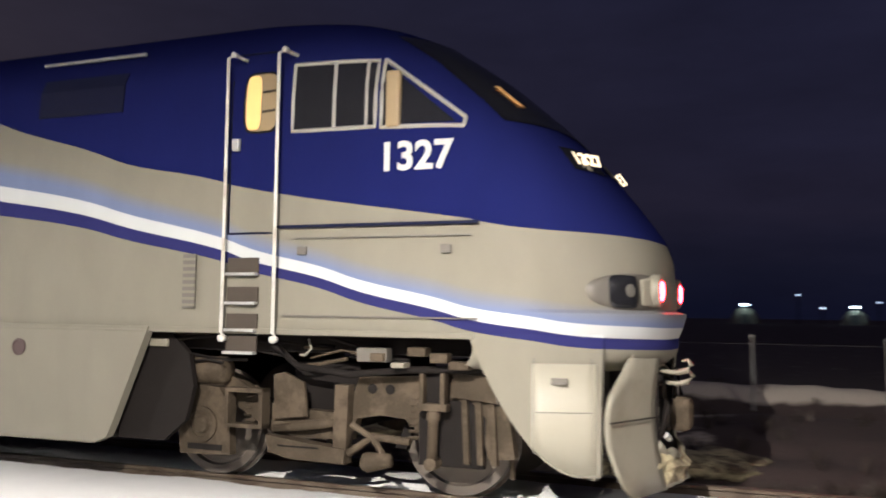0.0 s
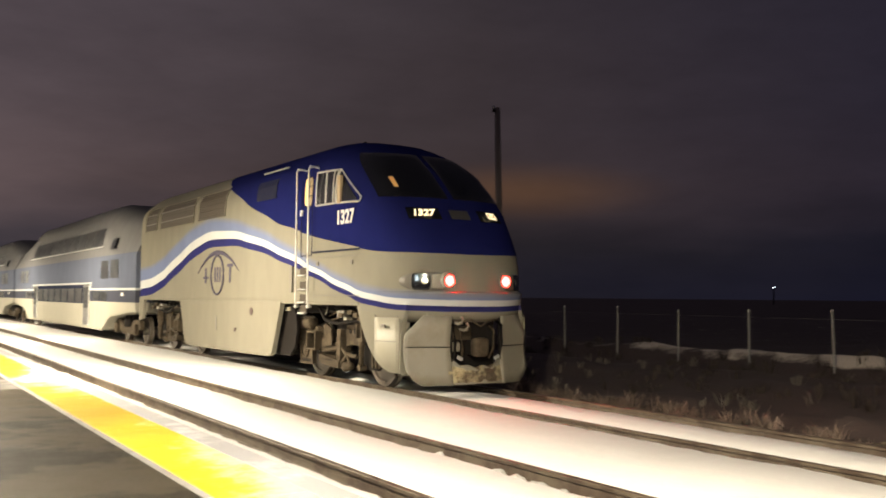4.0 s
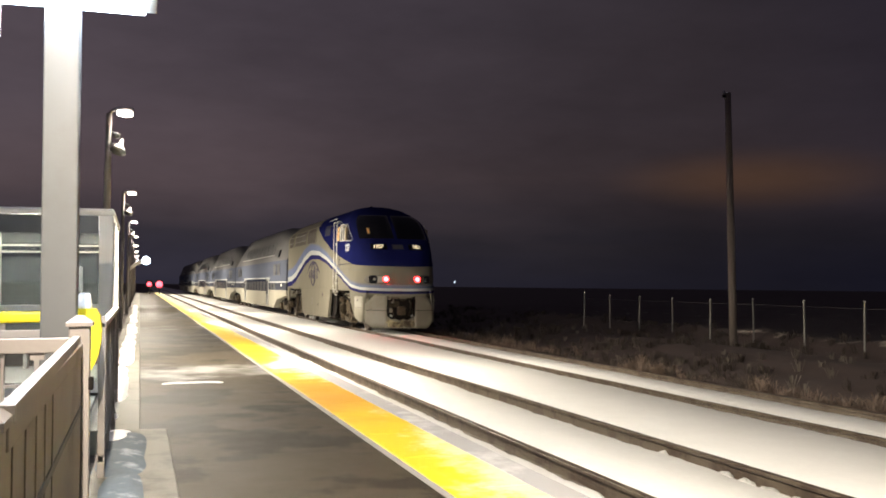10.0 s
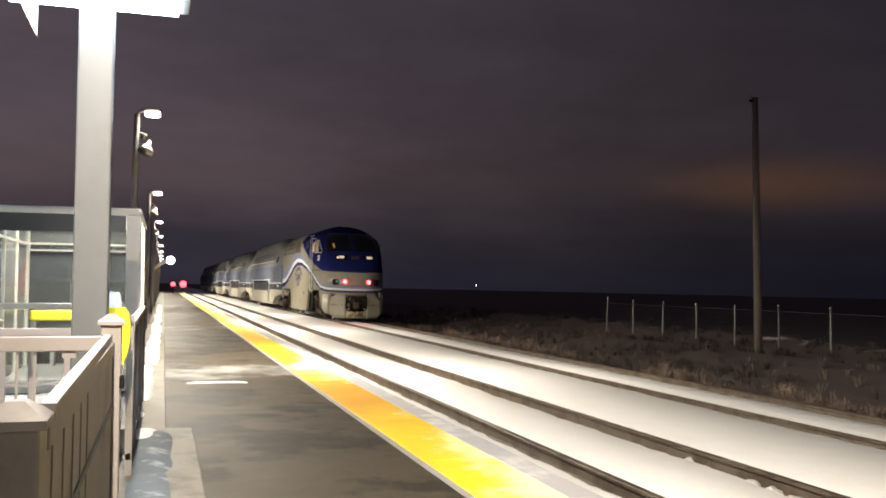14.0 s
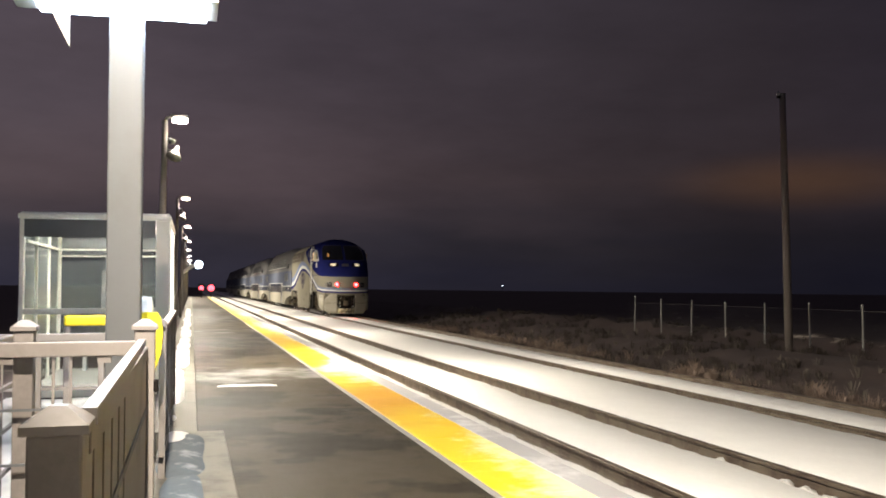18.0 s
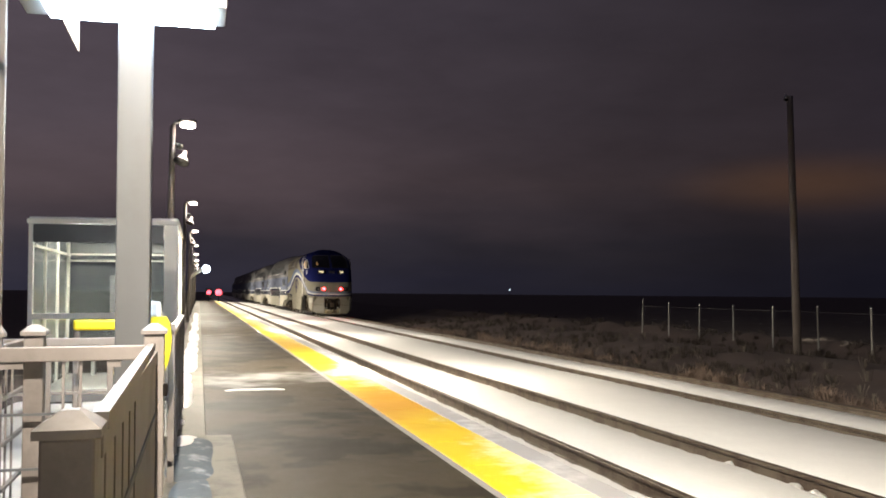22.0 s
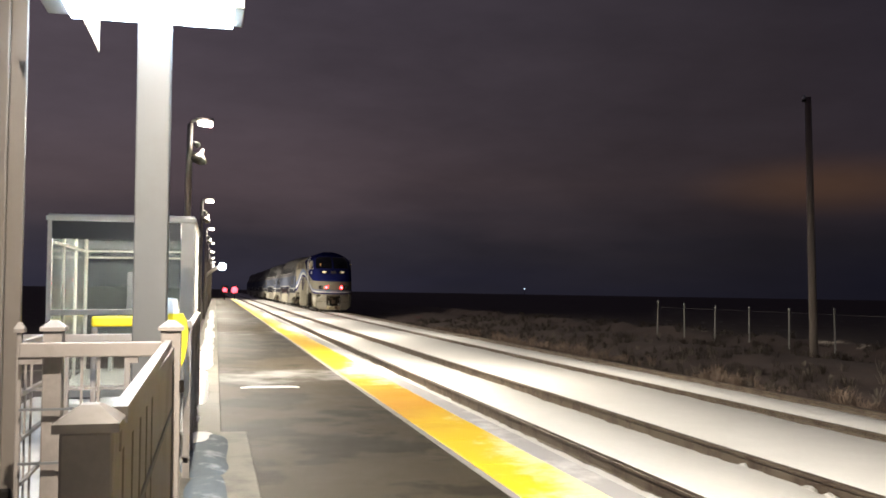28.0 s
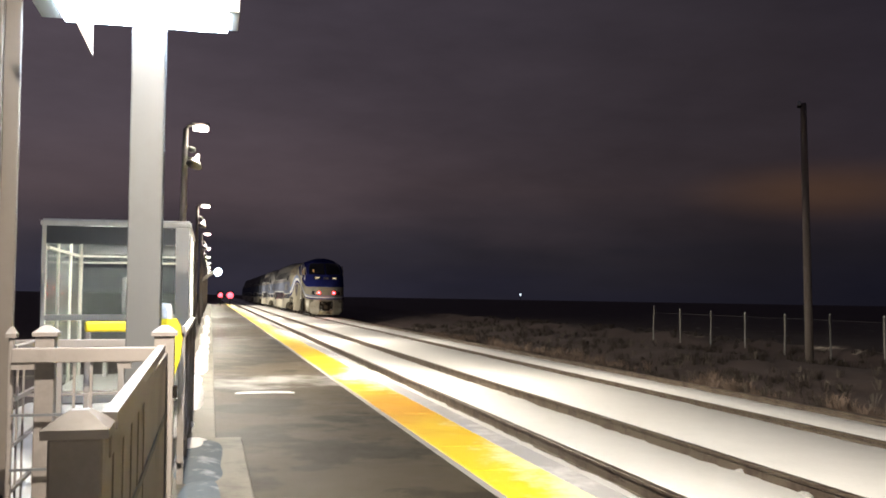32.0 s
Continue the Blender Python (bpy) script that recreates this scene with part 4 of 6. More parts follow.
        part("brake_link", tubed([(s * 1.20, -0.36 * flip, 0.36), (s * 1.20, -0.60 * flip, 0.52), (s * 1.20, -0.95 * flip, 0.50)], 0.035, 8), STEEL, t)
        part("brake_link", tubed([(s * 1.22, -0.40 * flip, 0.62), (s * 1.22, -0.62 * flip, 0.50), (s * 1.22, -0.72 * flip, 0.34)], 0.03, 8), STEEL, t)
        part("brake_cylinder", tubed([(s * 1.22, -0.52 * flip, 0.30), (s * 1.22, -0.56 * flip, 0.30), (s * 1.22, -0.78 * flip, 0.33)], [0.07, 0.09, 0.06], 14), STEEL, t, "", True)
        flat("brake_shoe", [(-0.78, 0.36), (-0.86, 0.62), (-0.80, 0.66), (-0.68, 0.40)], s * 0.74, s * 0.90, DARK_STEEL)
        # tall damper in its pale frame
        for a in ((-1.06, 0.82, -1.10, 1.15), (-1.25, 0.82, -1.29, 1.15), (-1.06, 1.11, -1.29, 1.15), (-1.04, 0.78, -1.31, 0.84)):
            block("damper_frame", *a, s * 1.20, s * 1.30, STEEL, 0.006)
        # black plate for the shade inside the damper's frame
        block("damper_back", -1.08, 0.84, -1.27, 1.12, s * 1.18, s * 1.22, DARK_STEEL, 0.004)
        part("damper", tubed([(s * 1.23, -1.18 * flip, 0.84), (s * 1.23, -1.17 * flip, 0.70), (s * 1.23, -1.17 * flip, 0.69), (s * 1.23, -1.16 * flip, 0.32)], [0.06, 0.06, 0.045, 0.045], 14), STEEL, t, "upright damper", True)
        part("damper_foot", tubed([(s * 1.14, -1.16 * flip, 0.33), (s * 1.28, -1.16 * flip, 0.33)], 0.055, 12), STEEL, t)
        for y in (-0.95, 0.72, 1.60):
            pts = [(s * 1.06 + 0.06 * math.cos(a * 0.7), y * flip + 0.06 * math.sin(a * 0.7), 0.50 + 0.0062 * a) for a in range(64)]
            part("coil_spring", tubed(pts, 0.016, 6), STEEL, t)
        part("sand_pipe", tubed([(s * 1.15, -1.80 * flip, 1.3), (s * 1.12, -1.80 * flip, 0.75), (s * 0.85, -1.75 * flip, 0.2)], 0.025, 8), STEEL, t)
        # pipes, cables and valve gear between truck and sill
        for k in range(13):
            y0, z0, ln = rnd.uniform(-1.7, 0.9), rnd.uniform(1.10, 1.40), rnd.uniform(0.25, 0.9)
            x = s * rnd.uniform(1.16, 1.42)
            part("pipe", tubed([(x, y0 * flip, z0), (x + 0.03, (y0 + ln * 0.4) * flip, z0 + rnd.uniform(-0.05, 0.05)), (x, (y0 + ln) * flip, z0 + rnd.uniform(-0.10, 0.06))], rnd.uniform(0.010, 0.020), 8), rnd.choice((STEEL, DARK_STEEL, DARK_STEEL, STEEL)), t)
        for k in range(5):
            y0, z0 = -1.55 + 0.19 * k, 1.14 + 0.05 * (k % 3)
            block("valve_box", y0, z0, y0 + rnd.uniform(0.10, 0.2), z0 + rnd.uniform(0.04, 0.09), s * 1.30, s * 1.44, STEEL if k != 3 else PLOW, 0.01)
        block("valve_box", -0.80, 1.18, -0.52, 1.30, s * 1.26, s * 1.40, GRILLE, 0.01)
        block("valve_box", 1.42, 1.26, 1.66, 1.33, s * 1.38, s * 1.46, PLOW, 0.01)
        part("cable", tubed([(s * 1.3, 0.35 * flip, 1.30), (s * 1.32, 0.1 * flip, 1.12), (s * 1.3, -0.4 * flip, 1.06), (s * 1.3, -1.0 * flip, 1.12), (s * 1.28, -1.6 * flip, 1.14)], 0.03, 8), DARK_STEEL, t)
        part("loop_hose", tubed([(s * 1.34, -0.02 * flip, 1.36), (s * 1.36, -0.06 * flip, 1.28), (s * 1.36, 0.0, 1.22), (s * 1.34, 0.06 * flip, 1.22)], 0.012, 8), PLOW, t)
    part("bolster", boxed(-0.95, -0.35, 0.55, 0.95, 0.35, 1.15, bevel=0.04), DARK_STEEL, t)
    for y in (-h, h):
        sets.append(wheelset(t, y, 0.505))


def build_locomotive():
    loco = empty("locomotive", "blue and silver streamlined diesel locomotive with a waved stripe", "locomotive")
    sets = []
    rear = 15.55
    zs = [1.41, 1.45, 1.55, 1.62, 1.65, 1.72, 1.8, 1.9, 2.0, 2.1, 2.2, 2.3, 2.45, 2.6, 2.8, 3.0, 3.2, 3.4, 3.6, 3.8, 3.95, 4.08, 4.2, 4.3, 4.38, 4.44, 4.49, 4.53, 4.55]
    body = part("body", loft([[(x, y, z) for x, y in hull_ring(z, FRONT, WIDE, rear)] for z in zs]), LOCO, loco, "painted body shell", True)
    body.data.set_sharp_from_angle(angle=radians(38))
    # roof gear
    part("roof_hatch", boxed(-0.36, 5.2, 4.50, 0.36, 8.2, 4.58, bevel=0.03), DARK_STEEL, loco)
    part("exhaust_stack", boxed(-0.3, 9.0, 4.5, 0.3, 10.2, 4.60, bevel=0.04), DARK_STEEL, loco)
    part("radiator_fan_deck", boxed(-0.4, 11.0, 4.5, 0.4, 15.0, 4.59, bevel=0.03), DARK_STEEL, loco)
    part("horn", tubed([(-0.2, 4.3, 4.55), (-0.2, 4.0, 4.55)], [0.02, 0.04], 12), DARK_STEEL, loco)
    part("antenna", boxed(0.2, 4.2, 4.5, 0.4, 4.5, 4.57, bevel=0.02), DARK_STEEL, loco)
    # skirts: tank section, front and rear ends, both sides
    tank = [(4.92, 1.45), (4.98, 1.30), (5.30, 0.52), (5.36, 0.40), (5.5, 0.34), (10.6, 0.30), (10.95, 0.36), (11.1, 0.55), (11.42, 1.30), (11.48, 1.45)]
    end = [(15.05, 1.45), (15.15, 0.85), (15.55, 0.80), (15.55, 1.45)]
    for s in (-1, 1):
        part("fuel_tank_skirt", plated(tank, s * 1.50, s * 1.600), LOCO, loco, "silver skirt over the fuel tank")
        part("tank_ledge", boxed(s * 1.54, 4.96, 1.40, s * 1.604, 11.46, 1.424, bevel=0.006), LOCO, loco, "narrow ledge on top of the tank skirt")
        bm = bmesh.new()
        cols = []
        for i in range(21):
            y = 0.80 + i / 20
            x = 1.572 - 0.27 * max(0.0, (1.70 - y) / 0.9) ** 1.6
            top = hull_x(y, 1.45) + 0.006
            low_edge = 0.34 + 1.09 * max(0.0, (y - 0.95) / 0.85) ** 1.8
            cols.append([bm.verts.new((s * (x + (top - x) * (j / 4) ** 3 - back), y, low_edge + (1.45 - low_edge) * j / 4)) for back in (0.0, 0.08) for j in range(5)])
        for p, q in zip(cols, cols[1:]):
            for j in range(4):
                bm.faces.new((p[j], q[j], q[j + 1], p[j + 1]))
                bm.faces.new((p[5 + j], p[6 + j], q[6 + j], q[5 + j]))
            bm.faces.new((p[0], p[5], q[5], q[0]))
            bm.faces.new((p[4], q[4], q[9], p[9]))
        for j in range(4):
            bm.faces.new((cols[0][j], cols[0][j + 1], cols[0][6 + j], cols[0][5 + j]))
        sk = part("front_skirt", bm, LOCO, loco, "silver front skirt", True)
        sk.data.set_sharp_from_angle(angle=radians(38))
        # door panel in a paler tone than the rest of the skirt
        bm = bmesh.new()
        cols = []
        for i in range(7):
            y = 0.83 + 0.47 * i / 6
            xs = 1.577 - 0.27 * max(0.0, (1.70 - y) / 0.9) ** 1.6
            lo_z = 0.36 + 1.09 * max(0.0, (y - 0.95) / 0.85) ** 1.8
            cols.append([bm.verts.new((s * (xs - back), y, z)) for back in (0.0, 0.02) for z in (lo_z, 0.75, 1.22)])
        for p, q in zip(cols, cols[1:]):
            for j in (0, 1):
                bm.faces.new((p[j], q[j], q[j + 1], p[j + 1]))
            bm.faces.new((p[0], p[3], q[3], q[0]))
            bm.faces.new((p[2], q[2], q[5], p[5]))
        for c in (cols[0], cols[-1]):
            bm.faces.new((c[0], c[1], c[2], c[5], c[4], c[3]))
        part("skirt_door", bm, SKIRT_PAINT, loco, "pale access door in the skirt", True)
        for y in (0.86, 1.28):
            xs = 1.575 - 0.27 * max(0.0, (1.70 - y) / 0.9) ** 1.6
            part("door_seam", boxed(s * (xs - 0.01), y, 0.52, s * (xs + 0.003), y + 0.008, 1.26), GRILLE, loco)
        part("rear_skirt", plated(end, s * 1.48, s * 1.570), LOCO, loco)
        part("tank_guard", plated([(5.34, 1.38), (4.78, 1.38), (4.58, 1.2), (4.52, 0.9), (4.60, 0.58), (4.84, 0.38), (5.36, 0.38)], s * 1.36, s * 1.42), DARK_STEEL, loco, "dark curved guard before the fuel tank")
        part("sill", boxed(s * 1.50, 1.75, 1.40, s * 1.583, 15.5, 1.452, bevel=0.006), LOCO, loco)
    part("fuel_tank", boxed(-1.45, 5.35, 0.36, 1.45, 11.0, 1.3, bevel=0.12), DARK_STEEL, loco)
    part("underframe", boxed(-1.22, 1.0, 1.24, 1.22, 15.5, 1.42), DARK_STEEL, loco)
    for y, z, r in ((6.48, 1.22, 0.085), (7.42, 0.80, 0.05)):
        for s in (-1, 1):
            part("filler_cap", lathe(bmesh.new(), [(s * 1.593, r), (s * 1.612, r), (s * 1.614, r * 0.8), (s * 1.606, r * 0.75), (s * 1.606, 0.01)], "X", (0, y, z), 24), FILLER, loco, "dark fuel filler recess")
    for s in (-1, 1):
        part("sight_glass", boxed(s * 1.593, 8.62, 0.76, s * 1.608, 8.70, 1.06), GRILLE, loco)
    # cab side: windows, frames, door, handrails, steps
    def on_sides(name, bm, material, label="", smooth=False):
        ob = part(name, bm, material, loco, label, smooth)
        o = both_sides(ob, name)
        tagged(o, label)
        return ob
    on_sides("side_window", side_patch([(3.44, 3.79), (2.66, 3.76), (2.67, 3.21), (3.44, 3.22)], WIDE, 0.012), BLACK_GLASS, "dark sliding cab window")
    on_sides("corner_window", side_patch([(2.60, 3.74), (2.58, 3.74), (1.95, 3.20), (2.60, 3.20)], WIDE, 0.012), BLACK_GLASS, "dark triangular cab window")
    on_sides("window_frame", side_bars([(3.46, 3.81), (2.65, 3.78), (2.66, 3.19), (3.46, 3.20), (3.46, 3.81)], WIDE, 0.018, 0.012), FRAME_METAL, "pale metal window frame")
    on_sides("window_bar", side_bars([(3.05, 3.80), (3.05, 3.20)], WIDE, 0.018, 0.014), FRAME_METAL)
    on_sides("window_bar", side_bars([(2.74, 3.79), (2.74, 3.20)], WIDE, 0.016, 0.020), FRAME_METAL)
    on_sides("window_frame", side_bars([(2.60, 3.79), (1.88, 3.24), (1.88, 3.16), (2.60, 3.18), (2.60, 3.79)], WIDE, 0.018, 0.012), FRAME_METAL, "pale triangular window frame")
    on_sides("mirror", boxed(-1.60, 2.42, 3.17, -1.53, 2.55, 3.66, bevel=0.02), CAB_BLIND, "tan wind deflector outside the cab window")
    on_sides("door_line", side_bars([(4.10, 2.30), (4.10, 3.98), (3.62, 3.98), (3.62, 2.30), (4.10, 2.30)], WIDE, 0.010, 0.0), BLUE_GRILLE, "thin dark door seam")
    def round_pane(yc, zc, hy, hz, lift):
        """A pane with rounded corners on the cab's side."""
        bm = bmesh.new()
        rim = []
        for i in range(32):
            a = 2 * math.pi * i / 32
            y, z = yc + hy * math.copysign(abs(math.cos(a)) ** 0.45, math.cos(a)), zc + hz * math.copysign(abs(math.sin(a)) ** 0.45, math.sin(a))
            rim.append((y, z))
        outer = [bm.verts.new((-hull_x(y, z) - lift, y, z)) for y, z in rim]
        inner = [bm.verts.new((-hull_x(y, z) + 0.01, y, z)) for y, z in rim]
        bm.faces.new(outer)
        for i in range(32):
            bm.faces.new((outer[i], inner[i], inner[(i + 1) % 32], outer[(i + 1) % 32]))
        return bm
    on_sides("window_gasket", round_pane(3.79, 3.49, 0.185, 0.285, 0.006), DARK_STEEL, "black rubber gasket round the door window")
    on_sides("door_window", round_pane(3.79, 3.49, 0.165, 0.265, 0.012), CAB_BLIND, "cab door window with a lit interior")
    on_sides("cab_light", round_pane(3.865, 3.49, 0.075, 0.25, 0.016), CAB_GLOW, "warm lit cab interior behind the door window")
    for z in (3.40, 3.58):
        on_sides("cab_shelf", side_bars([(3.77, z), (3.64, z + 0.01)], WIDE, 0.012, 0.016), DARK_GRILLE, "dark shelf inside the cab")
    on_sides("door_handle", boxed(-1.62, 3.98, 3.05, -1.57, 4.05, 3.16, bevel=0.01), GALV, "chrome door handle")
    for y, z1 in ((4.065, 3.93), (3.54, 3.93)):
        on_sides("handrail", tubed([(-1.50, y - 0.09, z1 - 0.03), (-1.60, y - 0.02, z1), (-1.68, y, z1 - 0.04), (-1.68, y, 1.42), (-1.62, y, 1.36)], 0.016, 10), RAIL_PAINT, "long white handrail beside the cab door", True)
        on_sides("rail_foot", lathe(bmesh.new(), [(-1.70, 0.010), (-1.69, 0.032), (-1.655, 0.034), (-1.60, 0.02)], "X", (0, y, 1.36), 16), RAIL_PAINT, "", True)
        on_sides("rail_head", lathe(bmesh.new(), [(-1.69, 0.008), (-1.685, 0.024), (-1.62, 0.02)], "X", (0, y - 0.05, z1 - 0.01), 14), RAIL_PAINT, "", True)
    for z in (2.02, 1.76, 1.52, 1.32):
        # dark boxes on the surface put the shade of the step recesses into colour
        on_sides("step", boxed(-1.582, 3.76, z - 0.09, -1.562, 4.08, z + 0.06, bevel=0.004), DARK_GRILLE, "flat dark box in place of a step recess")
        on_sides("step_tread", boxed(-1.64, 3.76, z - 0.10, -1.57, 4.08, z - 0.075, bevel=0.005), GALV)
    on_sides("louvre", boxed(-1.590, 4.42, 1.62, -1.570, 4.56, 2.12, bevel=0.003), GRILLE, "narrow vent beside the steps")
    for k in range(8):
        on_sides("louvre_slat", boxed(-1.60, 4.42, 1.64 + 0.06 * k, -1.575, 4.56, 1.665 + 0.06 * k), LOCO)
    on_sides("body_seam", boxed(-1.592, 1.72, 2.335, -1.570, 3.58, 2.362), BLUE_GRILLE, "dark gap under the cab")
    on_sides("body_seam", boxed(-1.580, 1.72, 1.56, -1.571, 3.5, 1.572), GRILLE)
    on_sides("body_seam", boxed(-1.580, 1.78, 2.24, -1.571, 3.4, 2.250), GRILLE)
    for y in (3.28, 1.95):
        on_sides("latch", boxed(-1.590, y, 2.10, -1.570, y + 0.09, 2.17, bevel=0.005), GRILLE)
    # grilles along the upper side
    on_sides("grille", side_patch([(6.40, 3.92), (5.35, 3.92), (5.35, 3.52), (6.40, 3.52)], WIDE, 0.012), BLUE_GRILLE, "dark blue air intake grille")
    for y0, y1 in ((8.3, 10.2), (10.6, 13.5), (13.9, 15.0)):
        g = on_sides("grille", side_patch([(y1, 4.0), (y0, 4.0), (y0, 3.36), (y1, 3.36)], WIDE, 0.012), DARK_GRILLE, "dark brown air intake grille")
        for k in range(5):
            on_sides("grille_slat", side_bars([(y1, 3.42 + 0.13 * k), (y0, 3.42 + 0.13 * k)], WIDE, 0.012, 0.016), GRILLE if y0 > 10.5 and k % 2 else DARK_GRILLE)
        on_sides("grille_frame", side_bars([(y1, 4.0), (y0, 4.0), (y0, 3.36), (y1, 3.36), (y1, 4.0)], WIDE, 0.016, 0.016), LOCO, "silver frame round the grille")
    on_sides("roof_rail", side_bars([(6.6, 4.15), (5.3, 4.15)], WIDE, 0.018, 0.05, 8), GALV)
    lettering("1327", 0.335, LETTER_PAINT, loco, Matrix.Translation((-1.562, 2.29, 2.91)) @ Matrix(((0, 0, -1, 0), (-1, 0, 0, 0), (0, 1, 0, 0), (0, 0, 0, 1))), "white painted fleet number")
    # emblem on the side: a ring under a pair of sweeping arcs
    ring = bmesh.new()
    pts = [(-1.577, 8.75 + 0.42 * math.cos(a), 2.02 + 0.45 * math.sin(a)) for a in [2 * math.pi * i / 40 for i in range(41)]]
    tube(ring, [(x + 0.006, y, z) for x, y, z in pts], 0.022, 6, False)
    on_sides("emblem_ring", ring, BLUE_MARK, "dark blue ring emblem")
    arc = tubed([(-1.565, 8.75 + 1.40 * u, 2.54 - 0.46 * u * u) for u in [-1 + i / 12 for i in range(25)]], [0.006 + 0.055 * (1 - abs(-1 + i / 12)) for i in range(25)], 6)
    on_sides("emblem_arc", arc, BLUE_MARK, "dark blue arc emblem")
    for y in (7.92, 9.58):
        on_sides("emblem_bar", boxed(-1.568, y - 0.045, 1.84, -1.540, y + 0.045, 2.19), BLUE_MARK)
        on_sides("emblem_bar", boxed(-1.568, y - 0.17, 2.192 if y < 8 else 1.94, -1.540, y + 0.17, 2.262 if y < 8 else 1.99), BLUE_MARK)
    for y in (8.58, 8.75, 8.92):
        on_sides("emblem_bar", boxed(-1.568, y - 0.035, 1.86, -1.540, y + 0.035, 2.20), BLUE_MARK)
    # nose: windscreen, number boards, lamps
    def nose_sheet(x0, x1, z0, z1, lift, steps=10):
        bm = bmesh.new()
        rows = []
        for j in range(steps + 1):
            z = z0 + (z1 - z0) * j / steps
            k = interp(WIDE, z) / interp(WIDE, z0)
            rows.append([bm.verts.new((x * k, nose_y(x * k, z) - lift, z + lift * 0.4)) for x in [x0 + (x1 - x0) * i / steps for i in range(steps + 1)]])
        for a, b in zip(rows, rows[1:]):
            for i in range(steps):
                bm.faces.new((a[i], a[i + 1], b[i + 1], b[i]))
        ex = bmesh.ops.solidify(bm, geom=bm.faces[:], thickness=0.008)
        return bm
    def nose_patch(outline, lift, rings=5):
        """A thin piece laid on the nose, given by its outline across and up."""
        cx, cz = sum(p[0] for p in outline) / len(outline), sum(p[1] for p in outline) / len(outline)
        bm = bmesh.new()
        put = lambda x, z: bm.verts.new((x, nose_y(x, z) - lift, z))
        mid = put(cx, cz)
        rows = [[put(cx + (x - cx) * k / rings, cz + (z - cz) * k / rings) for x, z in outline] for k in range(1, rings + 1)]
        n = len(outline)
        for i in range(n):
            bm.faces.new((mid, rows[0][i], rows[0][(i + 1) % n]))
            for a, b in zip(rows, rows[1:]):
                bm.faces.new((a[i], b[i], b[(i + 1) % n], a[(i + 1) % n]))
        bmesh.ops.recalc_face_normals(bm, faces=bm.faces[:])
        bmesh.ops.solidify(bm, geom=bm.faces[:], thickness=0.005)
        return bm
    for s in (-1, 1):
        part("windscreen", nose_sheet(s * 0.06, s * 1.28, 3.22, 4.12, 0.012), BLACK_GLASS, loco, "dark raked windscreen pane", True)
        part("number_board", nose_sheet(s * 0.40, s * 0.98, 2.83, 3.03, 0.012), BLACK_GLASS, loco, "dark number board")
    part("nose_lamp_glass", nose_sheet(-0.2, 0.2, 2.85, 3.01, 0.012), GRILLE, loco, "unlit centre headlight", True)
    part("cab_seat_glint", nose_sheet(-0.98, -0.90, 3.40, 3.60, 0.02), CAB_GLOW, loco, "lit cab doorway seen through the windscreen", True)
    for x in (-0.72, 0.72):
        slope = math.degrees(math.atan2(0.40, 0.40))
        m = Matrix.Translation((x, nose_y(x, 2.93) - 0.034, 2.942)) @ Euler((radians(90 - slope + 8), 0, radians(-27 if x < 0 else 27))).to_matrix().to_4x4()
        lettering("1327", 0.19, BOARD_GLOW, loco, m, "glowing white fleet number", "lit_number")
    for s in (-1, 1):
        # flat patch; the shade of the lamp recess is in its grey
        pod = [(s * (0.86 + 0.40 * math.copysign(abs(math.cos(a)) ** 0.8, math.cos(a))), 1.80 + 0.15 * math.copysign(abs(math.sin(a)) ** 0.8, math.sin(a))) for a in [math.pi * i / 20 for i in range(40)]]
        part("lamp_pod", nose_patch(pod, 0.006), GRILLE, loco, "flat grey patch for the shaded recess round the lamps", True)
        dark = [(s * (0.99 + 0.13 * math.copysign(abs(math.cos(a)) ** 0.4, math.cos(a))), 1.80 + 0.135 * math.copysign(abs(math.sin(a)) ** 0.4, math.sin(a))) for a in [math.pi * i / 16 for i in range(32)]]
        part("headlight", nose_patch(dark, 0.016), BLACK_GLASS, loco, "unlit dark square headlight", True)
        # the bulb's glint, painted in as a paler patch on the dark glass
        bulb = [(s * (0.95 + 0.045 * math.cos(a)), 1.81 + 0.055 * math.sin(a)) for a in [math.pi * i / 10 for i in range(20)]]
        part("bulb_glint", nose_patch(bulb, 0.026), HEADLAMP_GLINT, loco, "pale patch for the glint of the headlight bulb", True)
        cone = [(s * x, 1.805 + h) for x, h in ((0.60, 0.13), (0.84, 0.10), (0.84, -0.11), (0.60, -0.135), (0.52, -0.10), (0.49, 0.0), (0.52, 0.10))]
        part("lamp_fairing", nose_patch(cone, 0.030), PLOW, loco, "pale tapered fairing beside the marker lamp", True)
        yl = nose_y(s * 0.58, 1.82) - 0.02
        part("marker_bezel", lathe(bmesh.new(), [(-0.030, 0.088), (-0.036, 0.118), (-0.022, 0.140), (0.08, 0.146)], "Y", (s * 0.58, yl, 1.815), 28), PLOW, loco, "", True)
        part("marker_lamp", lathe(bmesh.new(), [(-0.052, 0.02), (-0.048, 0.06), (-0.036, 0.084), (-0.016, 0.086)], "Y", (s * 0.58, yl, 1.815), 24), RED_GLOW, loco, "glowing red marker lamp", True)
    # anticlimber, plow, coupler and hoses
    rim = [p for p in hull_ring(1.42, FRONT, WIDE, 2.2) if p[1] < 1.80]
    part("nose_apron", loft([[(x * k, y + d, z) for x, y in rim] for z, k, d in ((1.14, 0.84, 0.24), (1.18, 0.93, 0.11), (1.24, 0.98, 0.04), (1.30, 0.995, 0.01), (1.415, 0.998, 0.004))]), LOCO, loco, "rounded lower edge of the nose", True)
    low = [(0.0, 0.17), (0.49, 0.15), (0.99, 0.14), (1.12, 0.22), (1.25, 0.38)]
